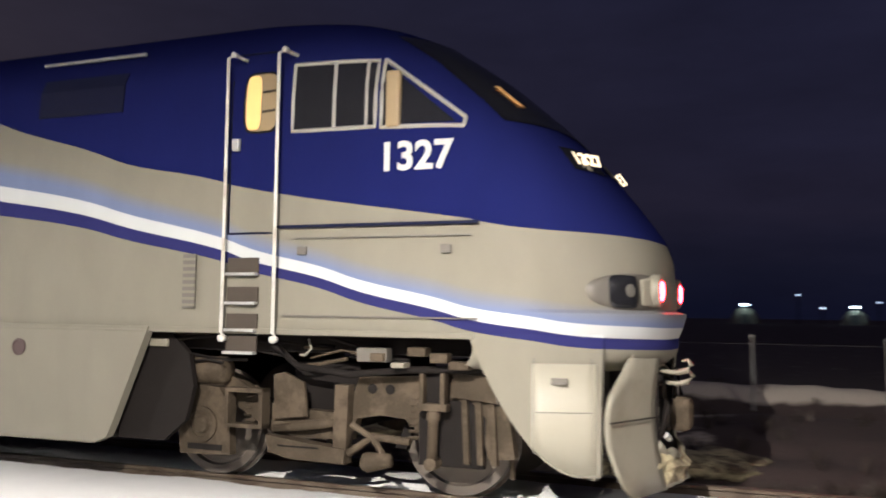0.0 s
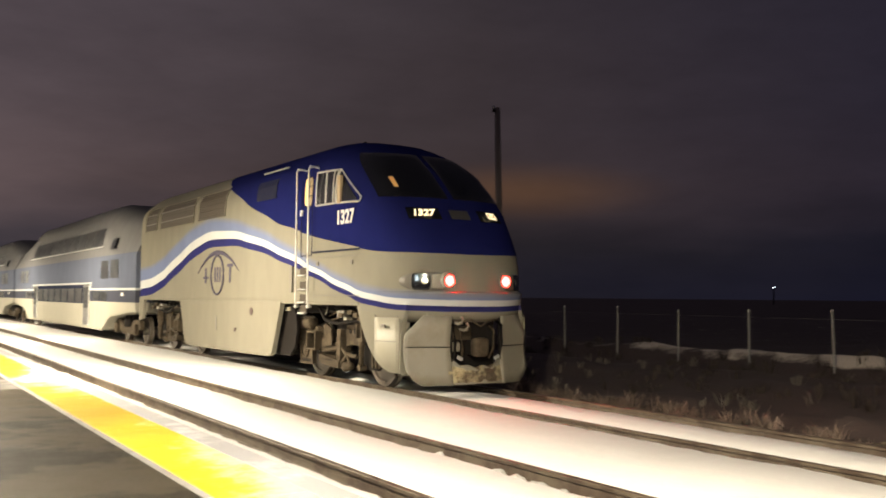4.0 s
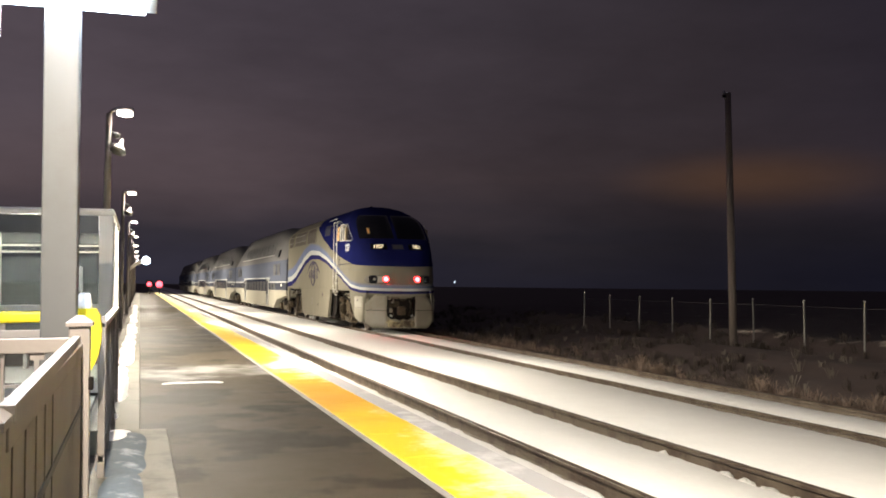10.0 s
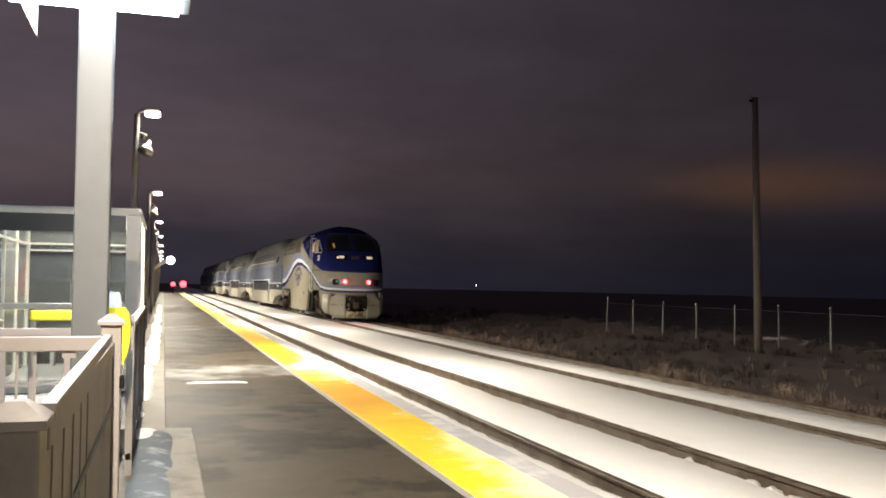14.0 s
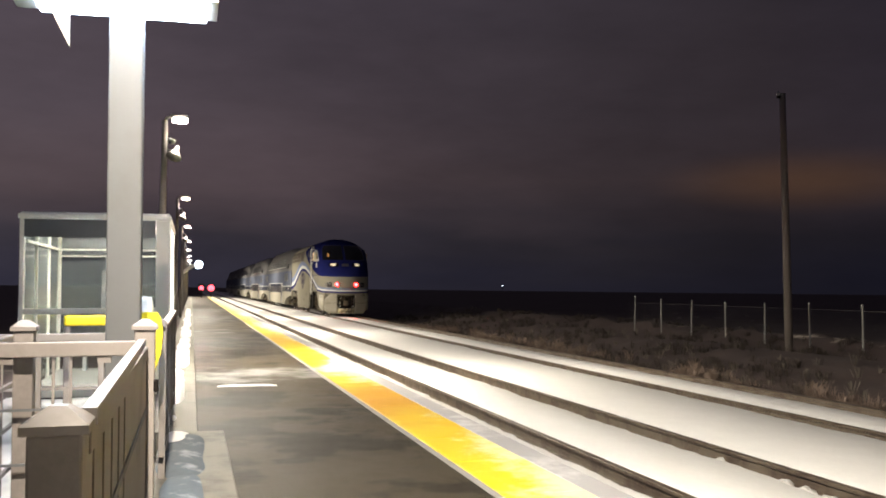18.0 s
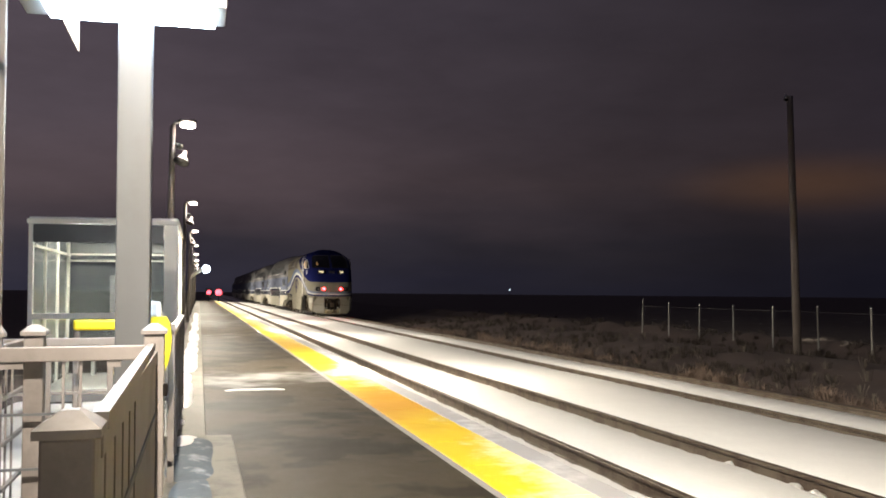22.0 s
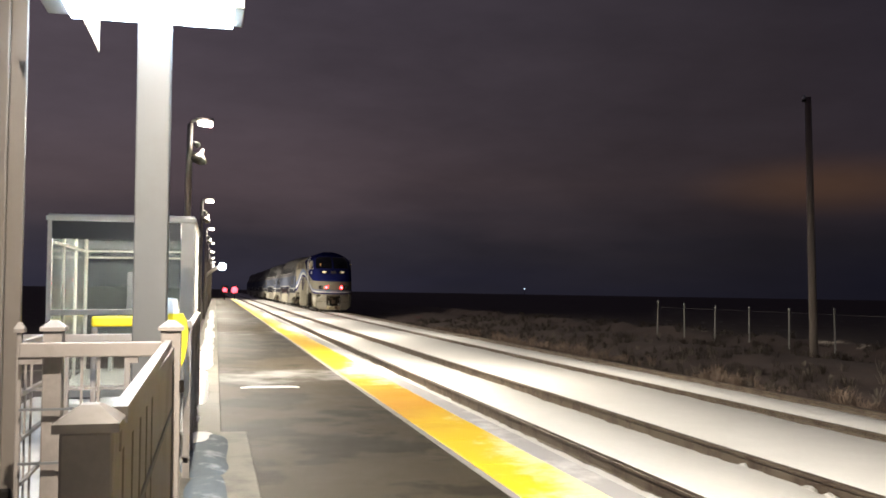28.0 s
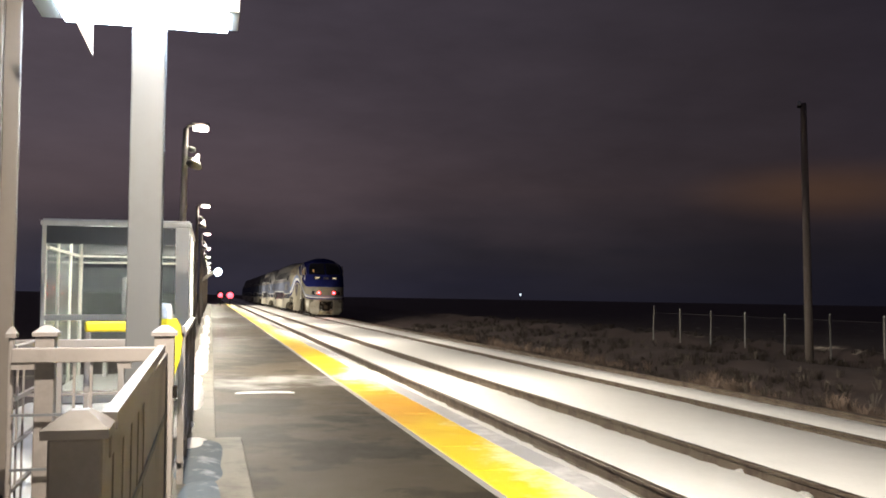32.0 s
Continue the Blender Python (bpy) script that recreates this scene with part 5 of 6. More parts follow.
    high = [(0.0, 0.42), (0.30, 0.46), (0.485, 0.54), (0.495, 1.25), (0.96, 1.26), (1.25, 0.96)]
    plow_y = lambda x: 0.30 + 0.36 * math.sqrt(x * x + 0.04)
    def plow_sheet(xs, s, wear=0.0):
        bm = bmesh.new()
        cols = []
        for x in xs:
            z0, z1 = interp(low, abs(x)), interp(high, abs(x))
            z1 += wear * noise.noise(Vector((x * 7, 0, 0)))
            cols.append([bm.verts.new((s * x, plow_y(abs(x)) + 0.06 * math.sin(math.pi * j / 6) - 0.05 * (1 - j / 6) + wear * noise.noise(Vector((x * 6, j, 2))), z0 + (z1 - z0) * j / 6)) for j in range(7)])
        for a, b in zip(cols, cols[1:]):
            for j in range(6):
                bm.faces.new((a[j], b[j], b[j + 1], a[j + 1]))
        bmesh.ops.recalc_face_normals(bm, faces=bm.faces[:])
        bmesh.ops.solidify(bm, geom=bm.faces[:], thickness=0.03)
        return bm
    for s in (-1, 1):
        part("plow", plow_sheet([0.495, 0.60, 0.72, 0.84, 0.96, 0.99, 1.05, 1.12, 1.18, 1.25], s), PLOW, loco, "worn silver snow plow half", True)
        part("plow_seam", tubed([(s * x, plow_y(x) - 0.016, 0.755) for x in (0.50, 0.7, 0.9, 1.05, 1.24)], 0.007, 5), DARK_STEEL, loco)
        part("plow_edge", tubed([(s * 0.50, plow_y(0.50) + 0.01, z) for z in (0.52, 0.62, 0.8, 1.0, 1.25)], 0.022, 6), DARK_STEEL, loco, "dark inner rim")
        for x in (0.53, 0.90):
            part("eye_bolt", tubed([(s * x, plow_y(x), 1.24), (s * x, plow_y(x), 1.32)], 0.014, 6), PLOW, loco)
        part("door_seam", tubed([(s * (1.574 - 0.27 * max(0.0, (1.70 - y) / 0.9) ** 1.6), y, 0.84) for y in (0.86, 0.95, 1.05, 1.15, 1.27)], 0.006, 5), GRILLE, loco)
        part("label_plate", boxed(s * 1.44, 1.03, 1.06, s * 1.466, 1.15, 1.11), GRILLE, loco)
        part("pilot_bracket", boxed(s * 1.08, 0.84, 0.30, s * 1.24, 0.92, 1.15, bevel=0.02), PLOW, loco, "pale bracket behind the plow")
        part("hose", tubed([(s * 0.50, 0.60, 1.16), (s * 0.50, 0.46, 1.10), (s * 0.48, 0.42, 0.85), (s * 0.46, 0.46, 0.62), (s * 0.40, 0.55, 0.55)], 0.024, 8), DARK_STEEL, loco, "hanging air hose", True)
        part("hose", tubed([(s * 0.34, 0.60, 1.08), (s * 0.34, 0.46, 1.0), (s * 0.32, 0.44, 0.72), (s * 0.28, 0.52, 0.56)], 0.020, 8), STEEL, loco, "hanging air hose", True)
        part("hose_coupling", tubed([(s * 0.42, 0.44, 0.60), (s * 0.34, 0.42, 0.56)], 0.03, 8), GALV, loco)
    part("plow_centre", plow_sheet([-0.485 + 0.97 * i / 20 for i in range(21)], 1, 0.055), PLOW, loco, "battered lower middle of the plow", True)
    for x, z in ((-0.47, 1.14), (-0.36, 1.04)):
        part("safety_hook", tubed([(x, 0.46, z), (x, 0.34, z - 0.01), (x, 0.26, z + 0.01), (x, 0.22, z + 0.06), (x, 0.25, z + 0.10), (x, 0.29, z + 0.09)], [0.018, 0.022, 0.026, 0.024, 0.018, 0.010], 8), PLOW, loco, "pale steel safety hook", True)
    part("uncoupling_rod", tubed([(-0.55, 0.52, 1.17), (-0.1, 0.50, 1.18), (0.05, 0.44, 1.08), (0.2, 0.46, 1.16), (0.55, 0.52, 1.20)], 0.016, 8), STEEL, loco, "dirty bent uncoupling rod", True)
    part("junction_box", boxed(-0.50, 0.50, 0.68, -0.32, 0.62, 0.83, bevel=0.02), PLOW, loco)
    part("draft_gear", boxed(-0.52, 0.56, 0.86, -0.05, 0.66, 1.08, bevel=0.02), STEEL, loco)
    crust = bmesh.new()
    rows = []
    for j in range(9):
        v = j / 8
        row = []
        for i in range(37):
            x = -0.62 + 1.14 * i / 36
            edge = math.sin(math.pi * v) * min(1.0, 6 * min(i, 36 - i) / 36)
            lump = noise.noise(Vector((x * 5, v * 3, 2))) + 0.6 * noise.noise(Vector((x * 13, v * 7, 5)))
            z = 0.19 + (0.27 + 0.10 * noise.noise(Vector((x * 4, 9, 0)))) * v
            row.append(crust.verts.new((x, plow_y(abs(x)) - 0.06 * (1 - v) - max(-0.02, 0.07 * lump + 0.02) * edge, z)))
        rows.append(row)
    for p, q in zip(rows, rows[1:]):
        for i in range(36):
            crust.faces.new((p[i], p[i + 1], q[i + 1], q[i]))
    part("caked_snow", crust, CLUMP, loco, "dirty snow caked on the bent plow")
    part("coupler_pocket", boxed(-0.46, 0.62, 0.40, 0.46, 0.9, 1.25), DARK_STEEL, loco)
    part("coupler", boxed(-0.12, 0.36, 0.62, 0.12, 0.8, 0.86, bevel=0.04), DARK_STEEL, loco, "dirty steel coupler")
    part("coupler_knuckle", boxed(-0.18, 0.26, 0.60, 0.12, 0.44, 0.90, bevel=0.06), STEEL, loco)
    part("end_door", boxed(-0.4, 15.54, 1.5, 0.4, 15.60, 3.4, bevel=0.01), GRILLE, loco)
    part("diaphragm", boxed(-0.55, 15.55, 1.35, 0.55, 15.95, 3.6, bevel=0.03), DARK_STEEL, loco, "black rubber gangway bellows")
    part("jumper_cable", tubed([(-0.9, 15.5, 1.5), (-0.9, 15.8, 1.1), (-0.9, 16.2, 1.1), (-0.9, 16.4, 1.4)], 0.03, 8), DARK_STEEL, loco)
    loco_truck(loco, 3.39, sets)
    loco_truck(loco, 13.2, sets, -1)
    loco.scale = (0.955, 1.02, 1.0)
    return loco, sets


CWIDE = [(0.30, 1.46), (0.42, 1.50), (2.75, 1.50), (2.95, 1.47), (4.2, 1.12), (4.45, 0.98), (4.64, 0.75), (4.74, 0.4)]
LENGTH = 25.4


def coach_roof(y):
    """Height of the roof along a coach, lower towards both ends."""
    e = min(y, LENGTH - y)
    return 3.80 + 0.94 * min(1.0, max(0.0, e / 5.2))


def coach_floor(y):
    e = min(y, LENGTH - y)
    return 1.02 if e < 0.4 else 1.02 - 0.20 * min(1, (e - 0.4) / 2.6) if e < 3.4 else max(0.32, 0.82 - (e - 3.4) * 0.45)


def build_coach():
    coach = empty("railway_coach", "silver and blue double-deck commuter coach with dark windows", "railway coach", group="coaches of the train")
    sets = []
    rings = []
    for y in [0, 0.15, 0.8, 1.6, 2.4, 3.2, 3.6, 4.0, 4.6, 5.2, 7, 10, 13, 16, 18.8, 20.2, 20.8, 21.4, 21.8, 22.2, 23.0, 23.8, 24.6, 25.25, LENGTH]:
        top, low = coach_roof(y), coach_floor(y)
        k = (top - 2.75) / (4.74 - 2.75)
        sec = []
        for z, w in CWIDE:
            zz = max(low, z) if z < 2.0 else 2.75 + (z - 2.75) * k
            if z == 0.42:
                zz = max(low + 0.1, 0.42)
            sec.append((w * (0.985 if y in (0, LENGTH) else 1.0), zz))
        ring = [(-w, y, z) for w, z in sec] + [(w, y, z) for w, z in sec[::-1]]
        rings.append(ring)
    body = part("body", loft(rings), COACH, coach, "silver coach body with blue and white bands", True)
    body.data.set_sharp_from_angle(angle=radians(25))

    def on_sides(name, bm, material, label="", smooth=False):
        ob = part(name, bm, material, coach, label, smooth)
        tagged(both_sides(ob, name), label)
    for i in range(7):
        y = 7.72 + 1.45 * i
        on_sides("lower_window", side_patch([(y + 1.25, 1.76), (y, 1.76), (y, 1.24), (y + 1.25, 1.24)], CWIDE, 0.008, 2), COACH_GLASS, "dark lower deck window")
    for y in (3.7, 4.85, 19.35, 20.5):
        on_sides("end_window", side_patch([(y + 0.95, 1.63), (y, 1.63), (y, 1.34), (y + 0.95, 1.34)], CWIDE, 0.008, 2), COACH_GLASS, "low dark window near the coach's end")
    for y in (6.5, 17.95):
        on_sides("door", side_patch([(y + 1.0, 1.89), (y, 1.89), (y, 0.42), (y + 1.0, 0.42)], CWIDE, 0.006, 2), DARK_BAND, "dark sliding door")
        on_sides("door_jamb", boxed(-1.53, y - 0.10, 0.42, -1.495, y, 1.89, bevel=0.008), GALV, "pale door jamb")
        for a in (0.08, 0.54):
            on_sides("door_window", side_patch([(y + a + 0.38, 1.80), (y + a, 1.80), (y + a, 1.05), (y + a + 0.38, 1.05)], CWIDE, 0.014, 2), COACH_GLASS)
    for y in (2.1, 3.5, 20.7, 22.1):
        on_sides("middle_window", side_patch([(y + 1.1, 2.68), (y, 2.68), (y, 2.08), (y + 1.1, 2.08)], CWIDE, 0.008, 2), COACH_GLASS, "dark intermediate deck window")
    for i in range(10):
        y = 5.2 + 1.5 * i
        on_sides("upper_window", side_patch([(y + 1.32, 3.86), (y, 3.86), (y, 3.26), (y + 1.32, 3.26)], CWIDE, 0.010, 3), COACH_GLASS, "dark sloping upper deck window")
    on_sides("number_plate", boxed(-1.512, 1.4, 1.50, -1.50, 1.7, 1.60), WHITE_PAINT)
    # pale metal bar puts the lamp glint along the ledge into its colour
    on_sides("gutter", side_bars([(20.6, 3.19), (4.8, 3.19)], CWIDE, 0.018, 0.02, 8), GALV, "thin ledge under the upper windows, pale for its glint")
    on_sides("end_window", side_patch([(3.3, 3.40), (2.75, 3.40), (2.75, 3.05), (3.3, 3.05)], CWIDE, 0.06, 2), COACH_GLASS)
    part("diaphragm", boxed(-0.55, -0.35, 1.2, 0.55, 0.05, 3.3, bevel=0.03), DARK_STEEL, coach, "black gangway bellows")
    part("diaphragm", boxed(-0.55, LENGTH - 0.05, 1.2, 0.55, LENGTH + 0.3, 3.3, bevel=0.03), DARK_STEEL, coach, "black gangway bellows")
    for yc in (2.35, LENGTH - 2.35):
        t = new("truck")
        t.parent = coach
        t.matrix_basis = pose(0, yc, 0)
        tagged(t, "dark steel coach truck")
        for s in (-1, 1):
            part("side_frame", plated([(-1.6, 0.46), (-1.55, 0.74), (-0.8, 0.74), (-0.45, 0.5), (0.45, 0.5), (0.8, 0.74), (1.55, 0.74), (1.6, 0.46), (1.0, 0.36), (0.5, 0.28), (-0.5, 0.28), (-1.0, 0.36)], s * 0.98, s * 1.12), STEEL, t)
            part("air_spring", tubed([(s * 0.95, 0, 0.5), (s * 0.95, 0, 0.92)], 0.26, 18), DARK_STEEL, t)
            for y in (-1.2, 1.2):
                part("axle_box", boxed(s * 1.08, y - 0.17, 0.28, s * 1.22, y + 0.17, 0.62, bevel=0.03), STEEL, t)
        part("bolster", boxed(-0.9, -0.3, 0.5, 0.9, 0.3, 0.95, bevel=0.03), DARK_STEEL, t)
        for y in (-1.2, 1.2):
            sets.append(wheelset(t, y, 0.42))
    return coach, sets


locomotive, loco_sets = build_locomotive()
first_coach, coach_sets = build_coach()
COACH_STEP = LENGTH + 0.75
coaches = [first_coach]
for k in range(1, 5):
    coaches.append(copy_thing(first_coach, Matrix()))


# ---- things on the platform ----
LEAN = -0.7  # the platform falls a little to one side, and all on it with it
RAMP = pose(-0.065, 0.04, 1.36) @ pose(0, 0, 0, 0, LEAN, 0) @ pose(0, 0, -1.35)

def square_post(name, parent, x0, x1, y0, y1, z0, z1, cap=True, label=""):
    part(name, boxed(x0, y0, z0, x1, y1, z1, bevel=0.006), POST_PAINT, parent, label)
    if cap:
        bm = bmesh.new()
        e = 0.012
        base = [bm.verts.new(p) for p in ((x0 - e, y0 - e, z1), (x1 + e, y0 - e, z1), (x1 + e, y1 + e, z1), (x0 - e, y1 + e, z1))]
        rim = [bm.verts.new(v.co + Vector((0, 0, 0.018))) for v in base]
        k = 0.72
        cx, cy = (x0 + x1) / 2, (y0 + y1) / 2
        top = [bm.verts.new((cx + (v.co.x - cx) * (1 - k), cy + (v.co.y - cy) * (1 - k), z1 + 0.05)) for v in base]
        for a, b in ((base, rim), (rim, top)):
            for i in range(4):
                bm.faces.new((a[i], a[(i + 1) % 4], b[(i + 1) % 4], b[i]))
        bm.faces.new(top)
        bm.faces.new(base[::-1])
        part("post_cap", bm, POST_PAINT, parent, "bevelled post cap")


def build_railings():
    r = empty("railing", "warm grey metal ramp railing with square posts and solid panel", "railing", RAMP)
    square_post("post", r, -0.282, -0.180, 1.86, 1.98, 0.0, 1.316)
    square_post("post", r, -0.240, -0.146, 4.53, 4.63, 0.0, 1.395)
    bm = bmesh.new()
    a = [(-0.196, 1.97, 1.352), (-0.164, 1.97, 1.352), (-0.187, 4.54, 1.352), (-0.220, 4.54, 1.352)]
    lo = [bm.verts.new((x, y, z - 0.035)) for x, y, z in a]
    hi = [bm.verts.new((x, y, z)) for x, y, z in a]
    for i in range(4):
        bm.faces.new((lo[i], lo[(i + 1) % 4], hi[(i + 1) % 4], hi[i]))
    bm.faces.new(hi)
    bm.faces.new(lo[::-1])
    part("handrail", bm, POST_PAINT, r, "flat broad handrail")
    part("upper_rail", boxed(-0.214, 1.985, 1.255, -0.176, 4.53, 1.316, bevel=0.004), POST_PAINT, r)
    part("bottom_rail", boxed(-0.216, 1.985, 0.30, -0.180, 4.53, 0.35, bevel=0.005), POST_PAINT, r)
    part("panel", boxed(-0.208, 1.99, 0.35, -0.184, 4.525, 1.256), POST_PAINT, r, "solid grey side panel")
    part("middle_rail", boxed(-0.184, 2.55, 1.005, -0.178, 4.53, 1.03), SIGN_PAINT, r, "thin pale strip along the panel")
    rib = mesh_of(boxed(-0.003, -0.009, 0.36, 0.003, 0.009, 1.25, bevel=0.002), "rib", POST_PAINT)
    for k in range(5):
        share("rib", rib, r, pose(-0.183, 2.1 + 0.24 * k, 0))
    part("latch", boxed(-0.150, 4.50, 1.10, -0.128, 4.54, 1.16, bevel=0.006), DARK_STEEL, r, "small dark gate latch")
    # cross rail and the far railing of the ramp
    c = empty("ramp_gate", "warm grey cross rail between two posts", "railing", RAMP)
    square_post("post", c, -0.772, -0.686, 4.56, 4.65, 0.0, 1.395)
    part("cross_rail", boxed(-0.86, 4.49, 1.276, -0.232, 4.53, 1.345, bevel=0.006), POST_PAINT, c)
    part("bracket", boxed(-0.86, 4.50, 1.245, -0.76, 4.54, 1.278), POST_PAINT, c)
    part("bracket", boxed(-0.40, 4.50, 1.245, -0.34, 4.54, 1.278), POST_PAINT, c)
    for z, x in ((1.035, -0.52), (0.787, -0.60), (0.54, -0.60)):
        part("thin_bar", boxed(-0.86, 4.515, z - 0.006, x, 4.527, z + 0.006), SIGN_PAINT, c, "thin pale bar")
    rod = mesh_of(boxed(-0.006, -0.006, 0.30, 0.006, 0.006, 1.28), "rod", POST_PAINT)
    for x in (-0.59, -0.515):
        share("rod", rod, c, pose(x, 4.512, 0))
    # open side of the ramp behind the cross rail
    w = empty("railing", "open grey side railing of the ramp with thin rails", "railing", RAMP)
    square_post("post", w, -0.885, -0.862, 4.56, 4.59, 0.0, 1.39)
    part("top_rail", boxed(-0.886, 4.59, 1.315, -0.85, 5.18, 1.352, bevel=0.005), POST_PAINT, w)
    for z in (1.10, 0.89, 0.68, 0.47, 0.26):
        part("thin_bar", boxed(-0.876, 4.59, z - 0.009, -0.858, 5.18, z + 0.009), POST_PAINT, w)
    thin = mesh_of(boxed(-0.004, -0.010, 0.0, 0.004, 0.010, 1.32), "picket", POST_PAINT)
    for y in (4.70, 4.85, 5.17):
        share("picket", thin, w, pose(-0.868, y, 0))
    # rail across the far end of the ramp
    q = empty("railing", "low grey rail across the end of the ramp", "railing", RAMP)
    part("top_rail", boxed(-1.28, 6.14, 1.255, -0.50, 6.18, 1.305, bevel=0.006), POST_PAINT, q)
    for x in (-1.26, -0.90, -0.53):
        part("post", boxed(x - 0.018, 6.142, 0.0, x + 0.018, 6.178, 1.257, bevel=0.004), POST_PAINT, q)
    part("thin_bar", boxed(-1.26, 6.15, 0.95, -0.53, 6.165, 0.968), POST_PAINT, q)
    # the railing goes on along the platform's back
    g = empty("railing", "grey metal railing along the platform's back", "railing", RAMP)
    for i, y in enumerate((6.95, 8.0, 9.6, 11.3)):
        part("post", boxed(-0.205, y, 0.05, -0.155, y + 0.06, 1.30 if i else 1.36, bevel=0.005), POST_PAINT, g)
    part("handrail", boxed(-0.215, 6.95, 1.27, -0.15, 11.36, 1.315, bevel=0.008), POST_PAINT, g)
    part("bottom_rail", boxed(-0.20, 6.95, 0.32, -0.165, 11.36, 0.36), POST_PAINT, g)
    p2 = mesh_of(boxed(-0.006, -0.012, 0.35, 0.006, 0.012, 1.28), "picket", POST_PAINT)
    for i in range(34):
        share("picket", p2, g, pose(-0.182, 7.1 + 0.124 * i, 0))


def build_sign_post():
    s = empty("sign_post", "tall grey post carrying a glowing white sign box", "sign", RAMP)
    part("post", boxed(-0.432, 5.25, 0.0, -0.252, 5.43, 3.16, bevel=0.008), SIGN_PAINT, s, "square white painted post")
    b = part("sign_box", boxed(-0.95, 5.15, 3.180, 0.150, 5.53, 3.80, bevel=0.006), GALV, s, "grey metal sign casing")
    part("sign_face", boxed(-0.83, 5.125, 3.197, 0.093, 5.146, 3.79), SIGN_GLOW, b, "glowing white sign face")
    # the rear face is unseen and added; its glow reaches the shelter
    part("sign_face", boxed(-0.83, 5.534, 3.197, 0.093, 5.554, 3.79), SIGN_GLOW, b)
    part("sign_underside", boxed(-0.82, 5.16, 3.163, 0.088, 5.52, 3.178), SIGN_GLOW, b)
    # small pointed blade that hangs beside the box
    bm = bmesh.new()
    tri = [(-0.83, 3.305), (-0.525, 3.305), (-0.525, 2.687)]
    a = [bm.verts.new((x, 4.34, z)) for x, z in tri]
    c = [bm.verts.new((x, 4.37, z)) for x, z in tri]
    bm.faces.new(a)
    bm.faces.new(c[::-1])
    for i in range(3):
        bm.faces.new((a[i], a[(i + 1) % 3], c[(i + 1) % 3], c[i]))
    part("blade", bm, WHITE_PAINT, s, "white pointed bracket blade")
    part("bracket_arm", boxed(-0.60, 4.34, 3.24, -0.53, 5.235, 3.30, bevel=0.01), WHITE_PAINT, s)


def build_near_post():
    p = empty("canopy_post", "tall grey steel column with a narrow flange", "post", RAMP)
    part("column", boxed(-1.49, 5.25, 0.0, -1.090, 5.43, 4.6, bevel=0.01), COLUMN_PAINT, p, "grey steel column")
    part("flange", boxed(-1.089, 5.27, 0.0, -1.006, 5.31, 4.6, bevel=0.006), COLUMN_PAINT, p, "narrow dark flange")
    part("latch", boxed(-1.103, 5.22, 0.25, -1.03, 5.27, 0.53, bevel=0.01), DARK_STEEL, p)


